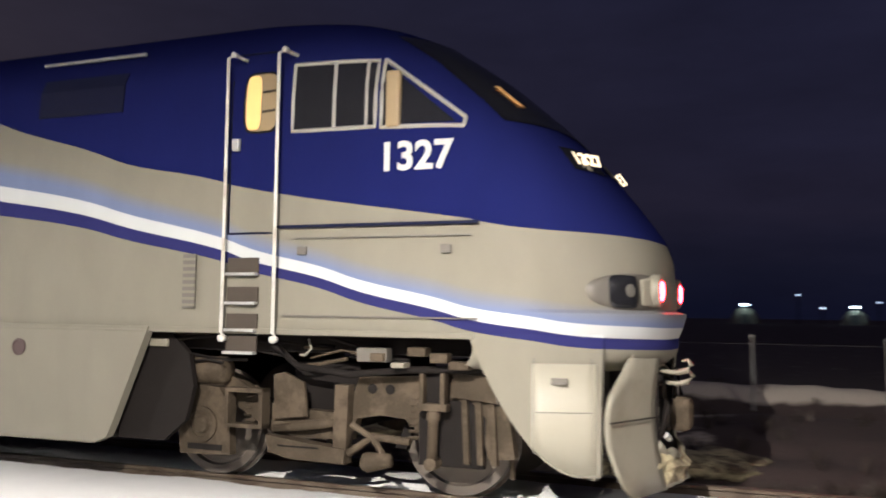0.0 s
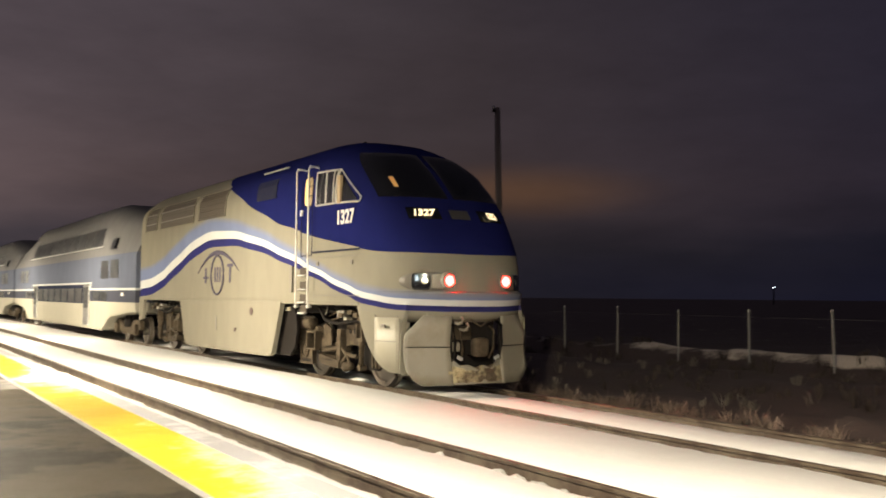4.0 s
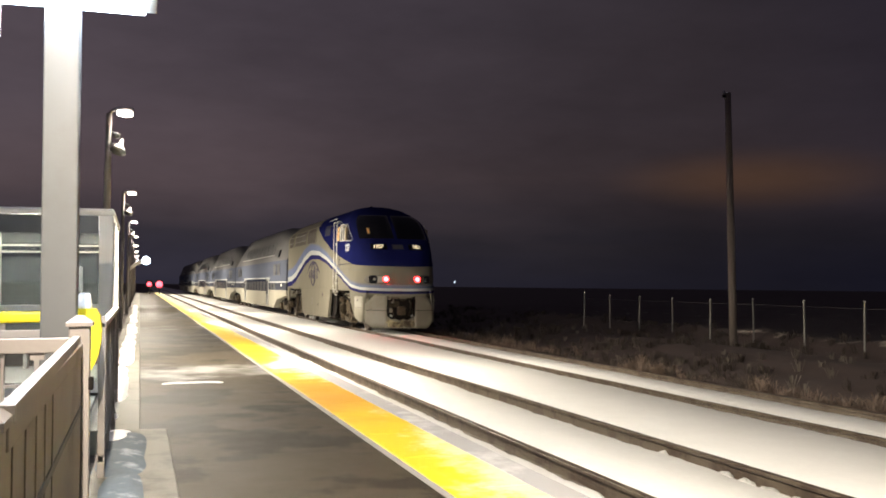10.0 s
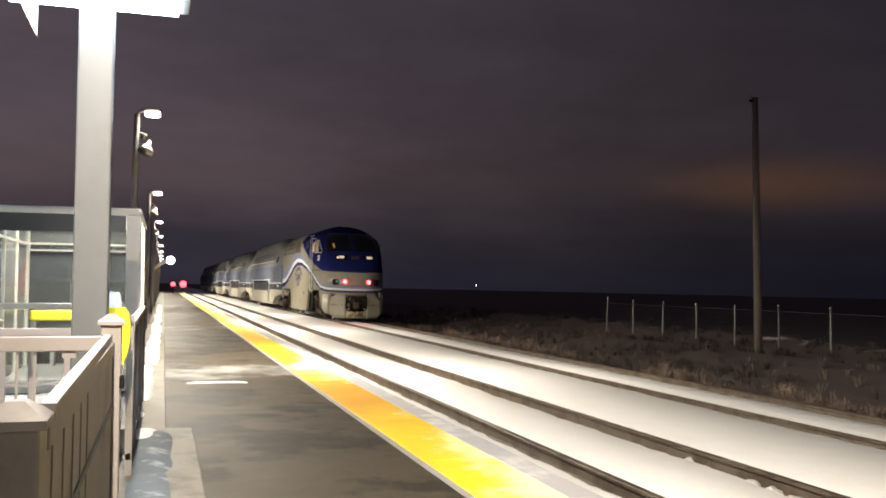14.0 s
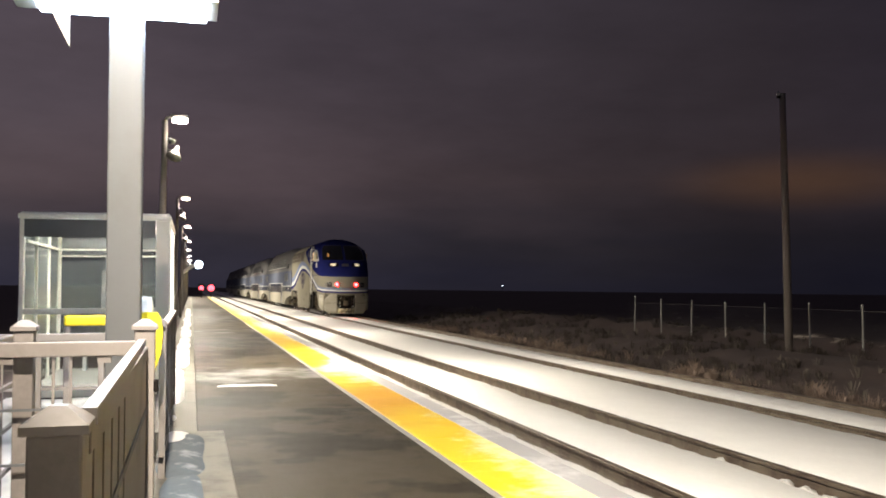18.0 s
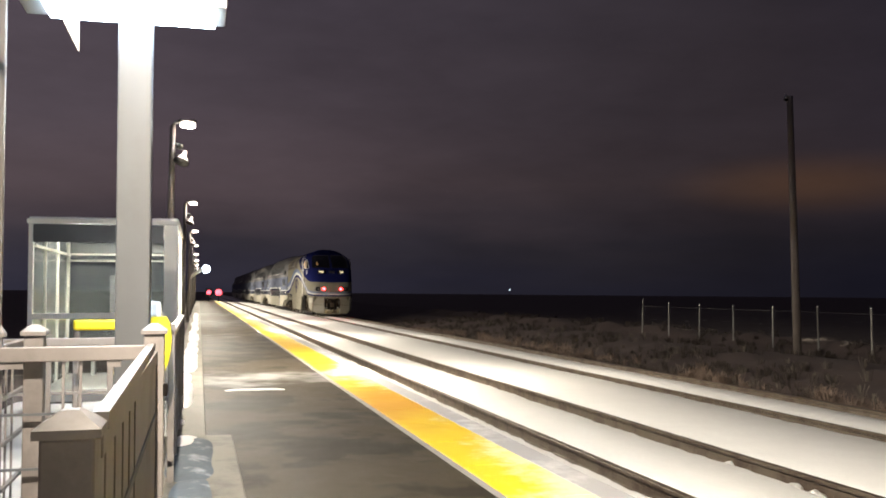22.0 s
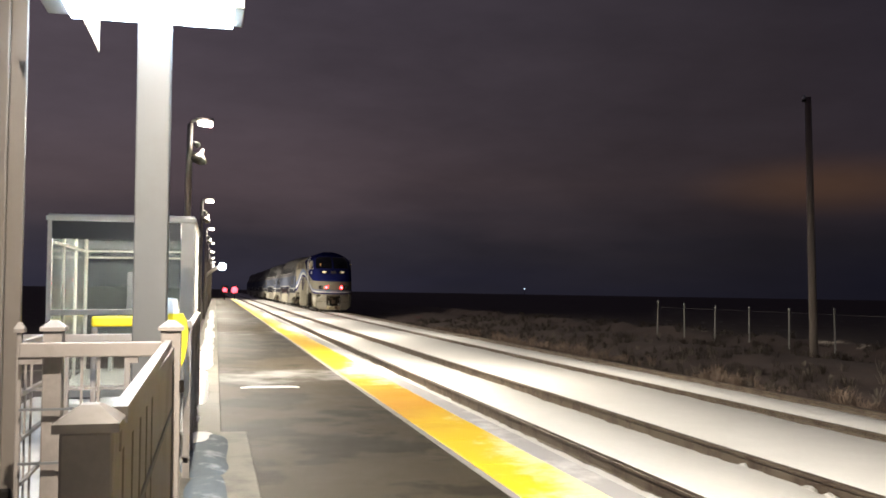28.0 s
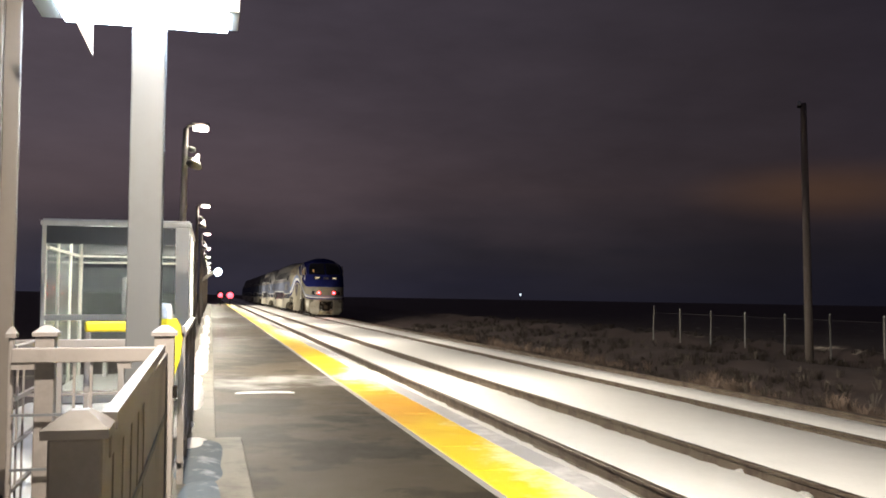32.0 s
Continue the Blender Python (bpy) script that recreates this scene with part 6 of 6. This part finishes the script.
def build_shelter():
    s = empty("shelter", "glass platform shelter with white metal frame and dark header", "shelter", pose(0, 0, 1.3) @ pose(0, 0, 0, 0, LEAN, 0) @ pose(0, 0, -1.3))
    x0, x1, y0, y1, z0, z1 = -2.38, -0.36, 13.9, 17.8, 0.05, 2.64
    part("roof", boxed(x0 - 0.02, y0 - 0.03, z1 - 0.07, x1 + 0.02, y1 + 0.02, z1, bevel=0.01), WHITE_PAINT, s, "flat white roof edge")
    part("roof_snow", boxed(x0, y0 + 0.03, z1 + 0.002, x1, y1, z1 + 0.03, bevel=0.012), SNOW, s, "thin snow on the roof")
    part("header", boxed(x0 + 0.06, y0, z1 - 0.33, x1 - 0.20, y0 + 0.05, z1 - 0.075), DARK_BAND, s, "dark header panel")
    part("header", boxed(x0 + 0.06, y1 - 0.05, z1 - 0.33, x1 - 0.06, y1, z1 - 0.075), DARK_BAND, s)
    for x, w in ((x0, 0.06), (x1 - 0.19, 0.19)):
        for y in (y0, y1 - 0.12):
            part("column", boxed(x, y, z0, x + w, y + 0.12, z1 - 0.072, bevel=0.006), WHITE_PAINT, s)
    for k in (1, 2):
        y = y0 + (y1 - y0) * k / 3
        part("mullion", boxed(x0, y - 0.03, z0, x0 + 0.05, y + 0.03, z1 - 0.08), WHITE_PAINT, s)
        part("mullion", boxed(x1 - 0.06, y - 0.03, z0, x1, y + 0.03, z1 - 0.08), WHITE_PAINT, s)
    part("sill", boxed(x0 + 0.06, y0 - 0.01, 1.22, x1 - 0.19, y0 + 0.06, 1.30, bevel=0.006), WHITE_PAINT, s, "white sill rail")
    part("sill", boxed(x0 + 0.06, y1 - 0.06, 0.62, x1 - 0.19, y1, 0.70, bevel=0.006), WHITE_PAINT, s)
    part("floor_snow", boxed(x0 + 0.05, y0 + 0.05, z0, x1 - 0.05, y1 - 0.05, 0.13, bevel=0.02), SNOW, s, "trodden snow on the shelter floor")
    part("base_rail", boxed(x0 + 0.06, y0, z0, x1 - 0.19, y0 + 0.05, 0.22), WHITE_PAINT, s)
    part("mid_rail", boxed(x0 + 0.06, y0, 0.70, x0 + 0.95, y0 + 0.04, 0.75), WHITE_PAINT, s)
    for a in ((x0 + 0.06, y0 + 0.015, 0.22, x1 - 0.19, y0 + 0.025, 1.22), (x0 + 0.06, y0 + 0.015, 1.30, x1 - 0.19, y0 + 0.025, z1 - 0.33),
              (x0 + 0.06, y1 - 0.03, 0.70, x1 - 0.19, y1 - 0.02, z1 - 0.33), (x0 + 0.02, y0 + 0.12, 0.15, x0 + 0.03, y1 - 0.12, z1 - 0.08), (x1 - 0.04, y0 + 0.12, 0.15, x1 - 0.03, y1 - 0.12, z1 - 0.08)):
        pane = part("pane", boxed(*a), GLASS, s, "clear glass pane")
        pane.visible_shadow = False
    # the middle tube's glow is added, to brighten the shelter's inside
    for k in range(3):
        part("ceiling_tube", boxed(x0 + 0.4, y0 + 0.8 + 1.1 * k, z1 - 0.17, x1 - 0.4, y0 + 0.86 + 1.1 * k, z1 - 0.13), SHELTER_FILL if k == 1 else WHITE_PAINT, s, "thin tube under the ceiling")
    for y, z in ((y1 - 0.75, z1 - 0.40), (y1 - 0.35, z1 - 0.50)):
        part("ceiling_rail", boxed(x0 + 0.06, y, z, x1 - 0.07, y + 0.04, z + 0.03), WHITE_PAINT, s, "thin white rail under the ceiling")
    for x in (x0 + 0.06, x1 - 0.10):
        part("ceiling_rail", boxed(x, y0 + 0.13, z1 - 0.40, x + 0.03, y1 - 0.13, z1 - 0.36), WHITE_PAINT, s)
    part("bench", boxed(x0 + 0.3, y1 - 0.7, 0.5, x1 - 0.3, y1 - 0.25, 0.56, bevel=0.02), GALV, s, "metal bench")
    part("bench_leg", boxed(x0 + 0.5, y1 - 0.6, 0.05, x0 + 0.56, y1 - 0.3, 0.5), GALV, s)
    part("bench_leg", boxed(x1 - 0.56, y1 - 0.6, 0.05, x1 - 0.5, y1 - 0.3, 0.5), GALV, s)
    part("notice_board", boxed(x0 + 0.75, y1 - 0.10, 1.0, x1 - 0.6, y1 - 0.07, 1.9), DARK_BAND, s)


def build_yellow_guard():
    g = empty("yellow_guard", "bright yellow metal hoop guard topped with snow", "guard rail", RAMP)
    part("crossbar", boxed(-0.80, 6.5, 1.337, -0.30, 6.56, 1.408, bevel=0.015), YELLOW, g)
    bm = bmesh.new()
    out = [(-0.33, 1.428), (-0.204, 1.424), (-0.179, 1.38), (-0.166, 1.28), (-0.173, 1.19), (-0.185, 1.12), (-0.206, 1.06), (-0.25, 0.98), (-0.29, 0.92), (-0.30, 0.05), (-0.34, 0.05)]
    a = [bm.verts.new((x, 6.46, z)) for x, z in out]
    c = [bm.verts.new((x, 6.60, z)) for x, z in out]
    bm.faces.new(a)
    bm.faces.new(c[::-1])
    for i in range(len(out)):
        bm.faces.new((a[i], a[(i + 1) % len(out)], c[(i + 1) % len(out)], c[i]))
    part("end_hoop", bm, YELLOW, g, "curved yellow end plate")
    part("leg", boxed(-0.80, 6.51, 0.0, -0.76, 6.55, 1.336, bevel=0.01), POST_PAINT, g)
    bm = bmesh.new()
    bmesh.ops.create_icosphere(bm, subdivisions=3, radius=1.0)
    for v in bm.verts:
        v.co *= 1 + 0.3 * noise.noise(v.co * 1.6)
    part("snow_cap", bm, SNOW, g, "small heap of snow", True, pose(-0.285, 6.53, 1.445) @ Matrix.Diagonal((0.065, 0.07, 0.085, 1)))


def build_lamps():
    first = empty("platform_lamp", "slim grey lamp post with a glowing flat head", "street lamp", group="lamps along the platform")
    part("pole", tubed([(-0.50, 0, -0.12), (-0.50, 0, 2.6), (-0.50, 0, 4.55)], [0.075, 0.065, 0.05], 14), POLE_PAINT, first, "", True)
    part("base_plate", boxed(-0.62, -0.12, -0.14, -0.38, 0.12, -0.06, bevel=0.01), POST_PAINT, first)
    part("arm", tubed([(-0.50, 0, 4.52), (-0.46, 0, 4.60), (-0.33, 0, 4.64)], 0.028, 10), POLE_PAINT, first, "", True)
    head = part("lamp_head", boxed(-0.40, -0.10, 4.60, -0.08, 0.10, 4.66, bevel=0.02), POLE_PAINT, first, "flat lamp head")
    # skirt added to cut off the light; its glow paints in the lamp's glare
    skirt = bmesh.new()
    rings = [[], [], [], []]
    for i in range(32):
        a = 2 * math.pi * i / 32
        lip = 4.531
        for ring, (r, z) in zip(rings, ((0.125, 4.60), (0.13, lip), (0.138, lip), (0.138, 4.60))):
            ring.append(skirt.verts.new((-0.23 + r * math.cos(a), r * math.sin(a), z)))
    for p, q in zip(rings, rings[1:]):
        for i in range(32):
            skirt.faces.new((p[i], p[(i + 1) % 32], q[(i + 1) % 32], q[i]))
    part("skirt", skirt, SKIRT_GLARE, head, "round added skirt that cuts off the light, glowing for glare", True)
    part("lens", lathe(bmesh.new(), [(4.598, 0.122), (4.578, 0.11), (4.568, 0.01)], "Z", (-0.23, 0, 0), 24), LAMP_GLOW, head, "glowing lens")
    part("camera_dome", lathe(bmesh.new(), [(-0.07, 0.02), (-0.05, 0.055), (0.0, 0.065), (0.03, 0.05)], "Z", (-0.37, 0, 4.17), 16), FENCE_POST, first, "small white camera dome", True)
    part("bracket", tubed([(-0.50, 0, 4.22), (-0.37, 0, 4.20)], 0.018, 8), GALV, first)
    horn = lathe(bmesh.new(), [(-0.13, 0.03), (-0.02, 0.05), (0.10, 0.14), (0.12, 0.145)], "Z", (0, 0, 0), 18)
    part("loudspeaker", horn, FENCE_POST, first, "white loudspeaker horn", True, pose(-0.30, -0.05, 3.96, 155, 18, 0))
    part("bracket", tubed([(-0.50, 0, 4.0), (-0.32, 0, 4.0)], 0.018, 8), GALV, first)
    first.matrix_basis = pose(-0.09, LAMP_Y[0], 0.12)
    for y in LAMP_Y[1:]:
        copy_thing(first, pose(-0.09, y, 0.12))


def build_far_signs():
    s = empty("sign_post", "distant lit station sign on an arm", "sign")
    part("post", boxed(-0.72, 60.9, 0.0, -0.58, 61.04, 3.3), POST_PAINT, s)
    part("arm", tubed([(-0.65, 61, 2.45), (-0.25, 61, 2.78), (0.15, 61, 3.0)], 0.10, 10), WHITE_PAINT, s, "pale curved arm", True)
    part("sign_face", lathe(bmesh.new(), [(-0.10, 0.05), (-0.09, 0.19), (-0.04, 0.25), (0.04, 0.25), (0.08, 0.17)], "Y", (0.36, 61, 3.02), 28), FAR_WHITE, s, "round glowing white sign", True)
    for x, w, mtl in ((1.15, 0.30, SIGNAL_RED), (2.36, 0.42, SIGNAL_RED)):
        g = empty("signal", "red railway signal light on a low mast", "signal", group="red signals")
        part("mast", tubed([(x, 120, -0.2), (x, 120, 1.4)], 0.06, 10), DARK_STEEL, g)
        part("hood", boxed(x - 0.4, 120.02, 0.9, x + 0.4, 120.2, 1.95, bevel=0.05), DARK_STEEL, g)
        part("lens", lathe(bmesh.new(), [(-0.06, 0.03), (-0.05, w * 0.8), (0.0, w)], "Y", (x, 120.0, 1.42), 24), mtl, g, "glowing red lens", True)


def build_fence():
    f = empty("fence", "chain-link fence of thin grey posts with a top rail", "fence")
    post = mesh_of(tubed([(0, 0, -0.5), (0, 0, 1.26)], 0.026, 8), "post", FENCE_POST)
    cap = mesh_of(lathe(bmesh.new(), [(0.0, 0.034), (0.03, 0.032), (0.05, 0.01)], "Z", (0, 0, 1.25), 10), "post_cap", GALV)
    ys = [34.07 - 2.203 * i for i in range(24)]
    for y in ys:
        z = random.uniform(-0.03, 0.05) + (0.10 if y > 33 else 0)
        p = share("post", post, f, pose(17.5, y, z, random.uniform(-1.2, 1.2), random.uniform(-1, 1), 0))
        share("post_cap", cap, p, Matrix())
    part("top_rail", tubed([(17.5, ys[-1], 1.12), (17.5, ys[0], 1.14)], 0.006, 6), WIRE, f)
    # wire mesh: crossing diagonals
    verts, faces = [], []
    step, w = 0.16, 0.0012
    y, top, low = ys[-1], 1.10, -0.05
    h = top - low
    while y < ys[0]:
        for d in (1, -1):
            ya, yb = (y, y + h) if d == 1 else (y + h, y)
            n = len(verts)
            verts += [(17.5, ya - w, low), (17.5, ya + w, low), (17.5, yb + w, top), (17.5, yb - w, top)]
            faces.append((n, n + 1, n + 2, n + 3))
        y += step
    me = bpy.data.meshes.new("wire_mesh")
    me.from_pydata(verts, [], faces)
    me.materials.append(WIRE)
    wire = new("wire_mesh", me)
    wire.parent = f
    tagged(wire, "thin wire mesh", kind="stuff")


def build_utility_pole():
    p = empty("utility_pole", "bare weathered wooden utility pole leaning slightly", "utility pole", pose(16.6, 22.8, -0.1, 0.3, -1.6, 0))
    part("pole", tubed([(0, 0, -0.4), (0, 0, 3.5), (0, 0, 7.5)], [0.120, 0.105, 0.088], 14), WOOD_POLE, p, "", True)
    part("insulator", lathe(bmesh.new(), [(0, 0.03), (0.06, 0.05), (0.12, 0.03), (0.15, 0.01)], "Z", (-0.14, 0, 7.42), 10), GALV, p)
    part("pole_bracket", boxed(-0.18, -0.03, 7.36, 0.0, 0.03, 7.43), DARK_STEEL, p)


def build_grass():
    """Tufts of dead grass on the ditch's banks, weeds along the ballast, and snow caught in them."""
    # (name, material, count, seed, x from, x to, y from, y to, lowest, tallest, blades, label)
    kinds = [("dead_grass", GRASS, 4200, 3, 10.9, 20.0, -14, 60, 0.12, 0.40, 14, "tufts of dead brown grass in the ditch"),
             ("snowy_grass", FROSTED_GRASS, 500, 5, 10.9, 17.0, -14, 60, 0.15, 0.40, 14, "grass tufts whitened by snow"),
             ("frosted_weeds", WEEDS, 620, 8, 10.8, 12.6, 5, 46, 0.25, 0.62, 26, "feathery frosted weeds beside the ballast")]
    for name, material, count, seed, xa, xb, yc, yd, ha, hb, blades, label in kinds:
        rnd = random.Random(seed)
        verts, faces = [], []
        for i in range(count):
            x, y = xa + (xb - xa) * rnd.random() ** 1.5, rnd.uniform(yc, yd)
            if noise.noise(Vector((x * 0.5, y * 0.33, seed))) < -0.05:
                continue
            if y < 9 and x > 12.4 and rnd.random() < 0.75:
                continue
            z = ground_height(x, y)
            tall = rnd.uniform(ha, hb)
            side = rnd.uniform(0, 6.283)
            for b in range(blades):
                a = side + rnd.gauss(0, 1.1)
                lean = rnd.uniform(0.3, 1.3)
                dx, dy = math.cos(a), math.sin(a)
                r0 = rnd.uniform(0, 0.12)
                bx, by = x + dx * r0, y + dy * r0
                hh = tall * rnd.uniform(0.5, 1.0)
                w = rnd.uniform(0.004, 0.010)
                n = len(verts)
                verts += [(bx - dy * w, by + dx * w, z - 0.05), (bx + dy * w, by - dx * w, z - 0.05),
                          (bx + dx * hh * lean * 0.4 + dy * w, by + dy * hh * lean * 0.4 - dx * w, z + hh * 0.65), (bx + dx * hh * lean * 0.4 - dy * w, by + dy * hh * lean * 0.4 + dx * w, z + hh * 0.65),
                          (bx + dx * hh * lean, by + dy * hh * lean, z + hh * (1 - 0.35 * lean))]
                faces += [(n, n + 1, n + 2, n + 3), (n + 3, n + 2, n + 4)]
        me = bpy.data.meshes.new(name)
        me.from_pydata(verts, [], faces)
        me.materials.append(material)
        tagged(new(name, me), label, "grass", kind="stuff")
    # snow-covered clumps on the ditch's bank
    rnd = random.Random(11)
    for i in range(34):
        x = rnd.uniform(12.4, 15.4) if i < 18 else rnd.uniform(11.7, 13.6)
        # they end early along the track, in place of the train's shadow
        y = rnd.uniform(0.8, 6.6) if i < 18 else rnd.uniform(0.6, 7.2)
        bm = bmesh.new()
        bmesh.ops.create_icosphere(bm, subdivisions=3, radius=1.0)
        for v in bm.verts:
            v.co *= 1 + 0.5 * noise.noise(v.co * 1.5 + Vector((i * 3, 0, 0))) + 0.2 * noise.noise(v.co * 4.5 + Vector((i, 0, 0)))
        m = pose(x, y, ground_height(x, y) + 0.02, 0, 0, rnd.uniform(0, 180)) @ Matrix.Diagonal((rnd.uniform(0.3, 0.6), rnd.uniform(0.3, 0.7), rnd.uniform(0.10, 0.18), 1))
        tagged(part("snow_clump", bm, CLUMP, None, "", True, m), "uneven clump of old snow on the bank", "snow clump", "snow clumps on the bank")


def build_distance():
    for x, y, z, r in ((330, 952, 6.0, 0.6), (300, 5.4, 8.6, 0.28), (300, -1.5, 4.6, 0.32), (300, -17.0, 6.4, 0.25), (296, 50.5, 5.2, 0.25), (238, 183, 5.0, 0.2)):
        l = empty("distant_lamp", "tiny far lamp on a mast in the dark field", "lamp", group="far lamps")
        part("mast", tubed([(x, y, -3), (x, y, z)], 0.2, 6), DARK_STEEL, l)
        bm = bmesh.new()
        bmesh.ops.create_icosphere(bm, subdivisions=2, radius=r, matrix=Matrix.Translation((x, y, z)))
        part("bulb", bm, FAR_SMALL, l, "white glowing bulb", True)
    for ang, d, r in ((4.0, 300, 4.4), (-2.0, 300, 4.0)):
        cx, cy = d * math.cos(radians(ang)), d * math.sin(radians(ang))
        h = empty("storage_dome", "dim round-roofed storage hall lit by a small lamp", "building", pose(cx, cy, 0.0, 0, 0, ang), "far storage halls")
        bm = bmesh.new()
        prof = [(r * math.cos(math.pi * i / 16), r * math.sin(math.pi * i / 16) * 1.15) for i in range(17)]
        a = [bm.verts.new((0, y, z - 0.5)) for y, z in prof]
        b = [bm.verts.new((18, y, z - 0.5)) for y, z in prof]
        for i in range(16):
            bm.faces.new((a[i], a[i + 1], b[i + 1], b[i]))
        bm.faces.new(a)
        bm.faces.new(b[::-1])
        part("hall_shell", bm, CONCRETE, h, "", True)
        part("door", boxed(-0.1, -1.2, -0.5, 0.05, 1.2, 2.6), DARK_BAND, h)
        part("yard_lamp", boxed(-1.6, -1.0, r * 1.15 + 0.2, -0.8, 1.0, r * 1.15 + 0.6, bevel=0.1), YARD_GLOW, h, "small white yard lamp")
        part("lamp_bracket", boxed(-1.4, -0.05, r * 1.15 - 0.6, 0.1, 0.05, r * 1.15 + 0.25), DARK_STEEL, h)


build_railings()
build_sign_post()
build_near_post()
build_shelter()
build_yellow_guard()
build_lamps()
build_far_signs()
build_fence()
build_utility_pole()
build_grass()
build_distance()


def motions():
    walk(locomotive, [(t, pose(TRACK_X, y, 0)) for t, y in TRAIN])
    for k, c in enumerate(coaches):
        walk(c, [(t, pose(TRACK_X, y + 16.45 + COACH_STEP * k, 0)) for t, y in TRAIN])
    times = [i * 0.25 for i in range(129)]
    for sets, r in ((loco_sets, 0.505), (coach_sets, 0.42)):
        for w in sets:
            y0, z0 = w.matrix_basis.translation.y, w.matrix_basis.translation.z
            walk(w, [(t, Matrix.Translation((0, y0, z0)) @ Matrix.Rotation(-(interp(TRAIN, t) - TRAIN[0][1]) / r, 4, "X")) for t in times])


motions()
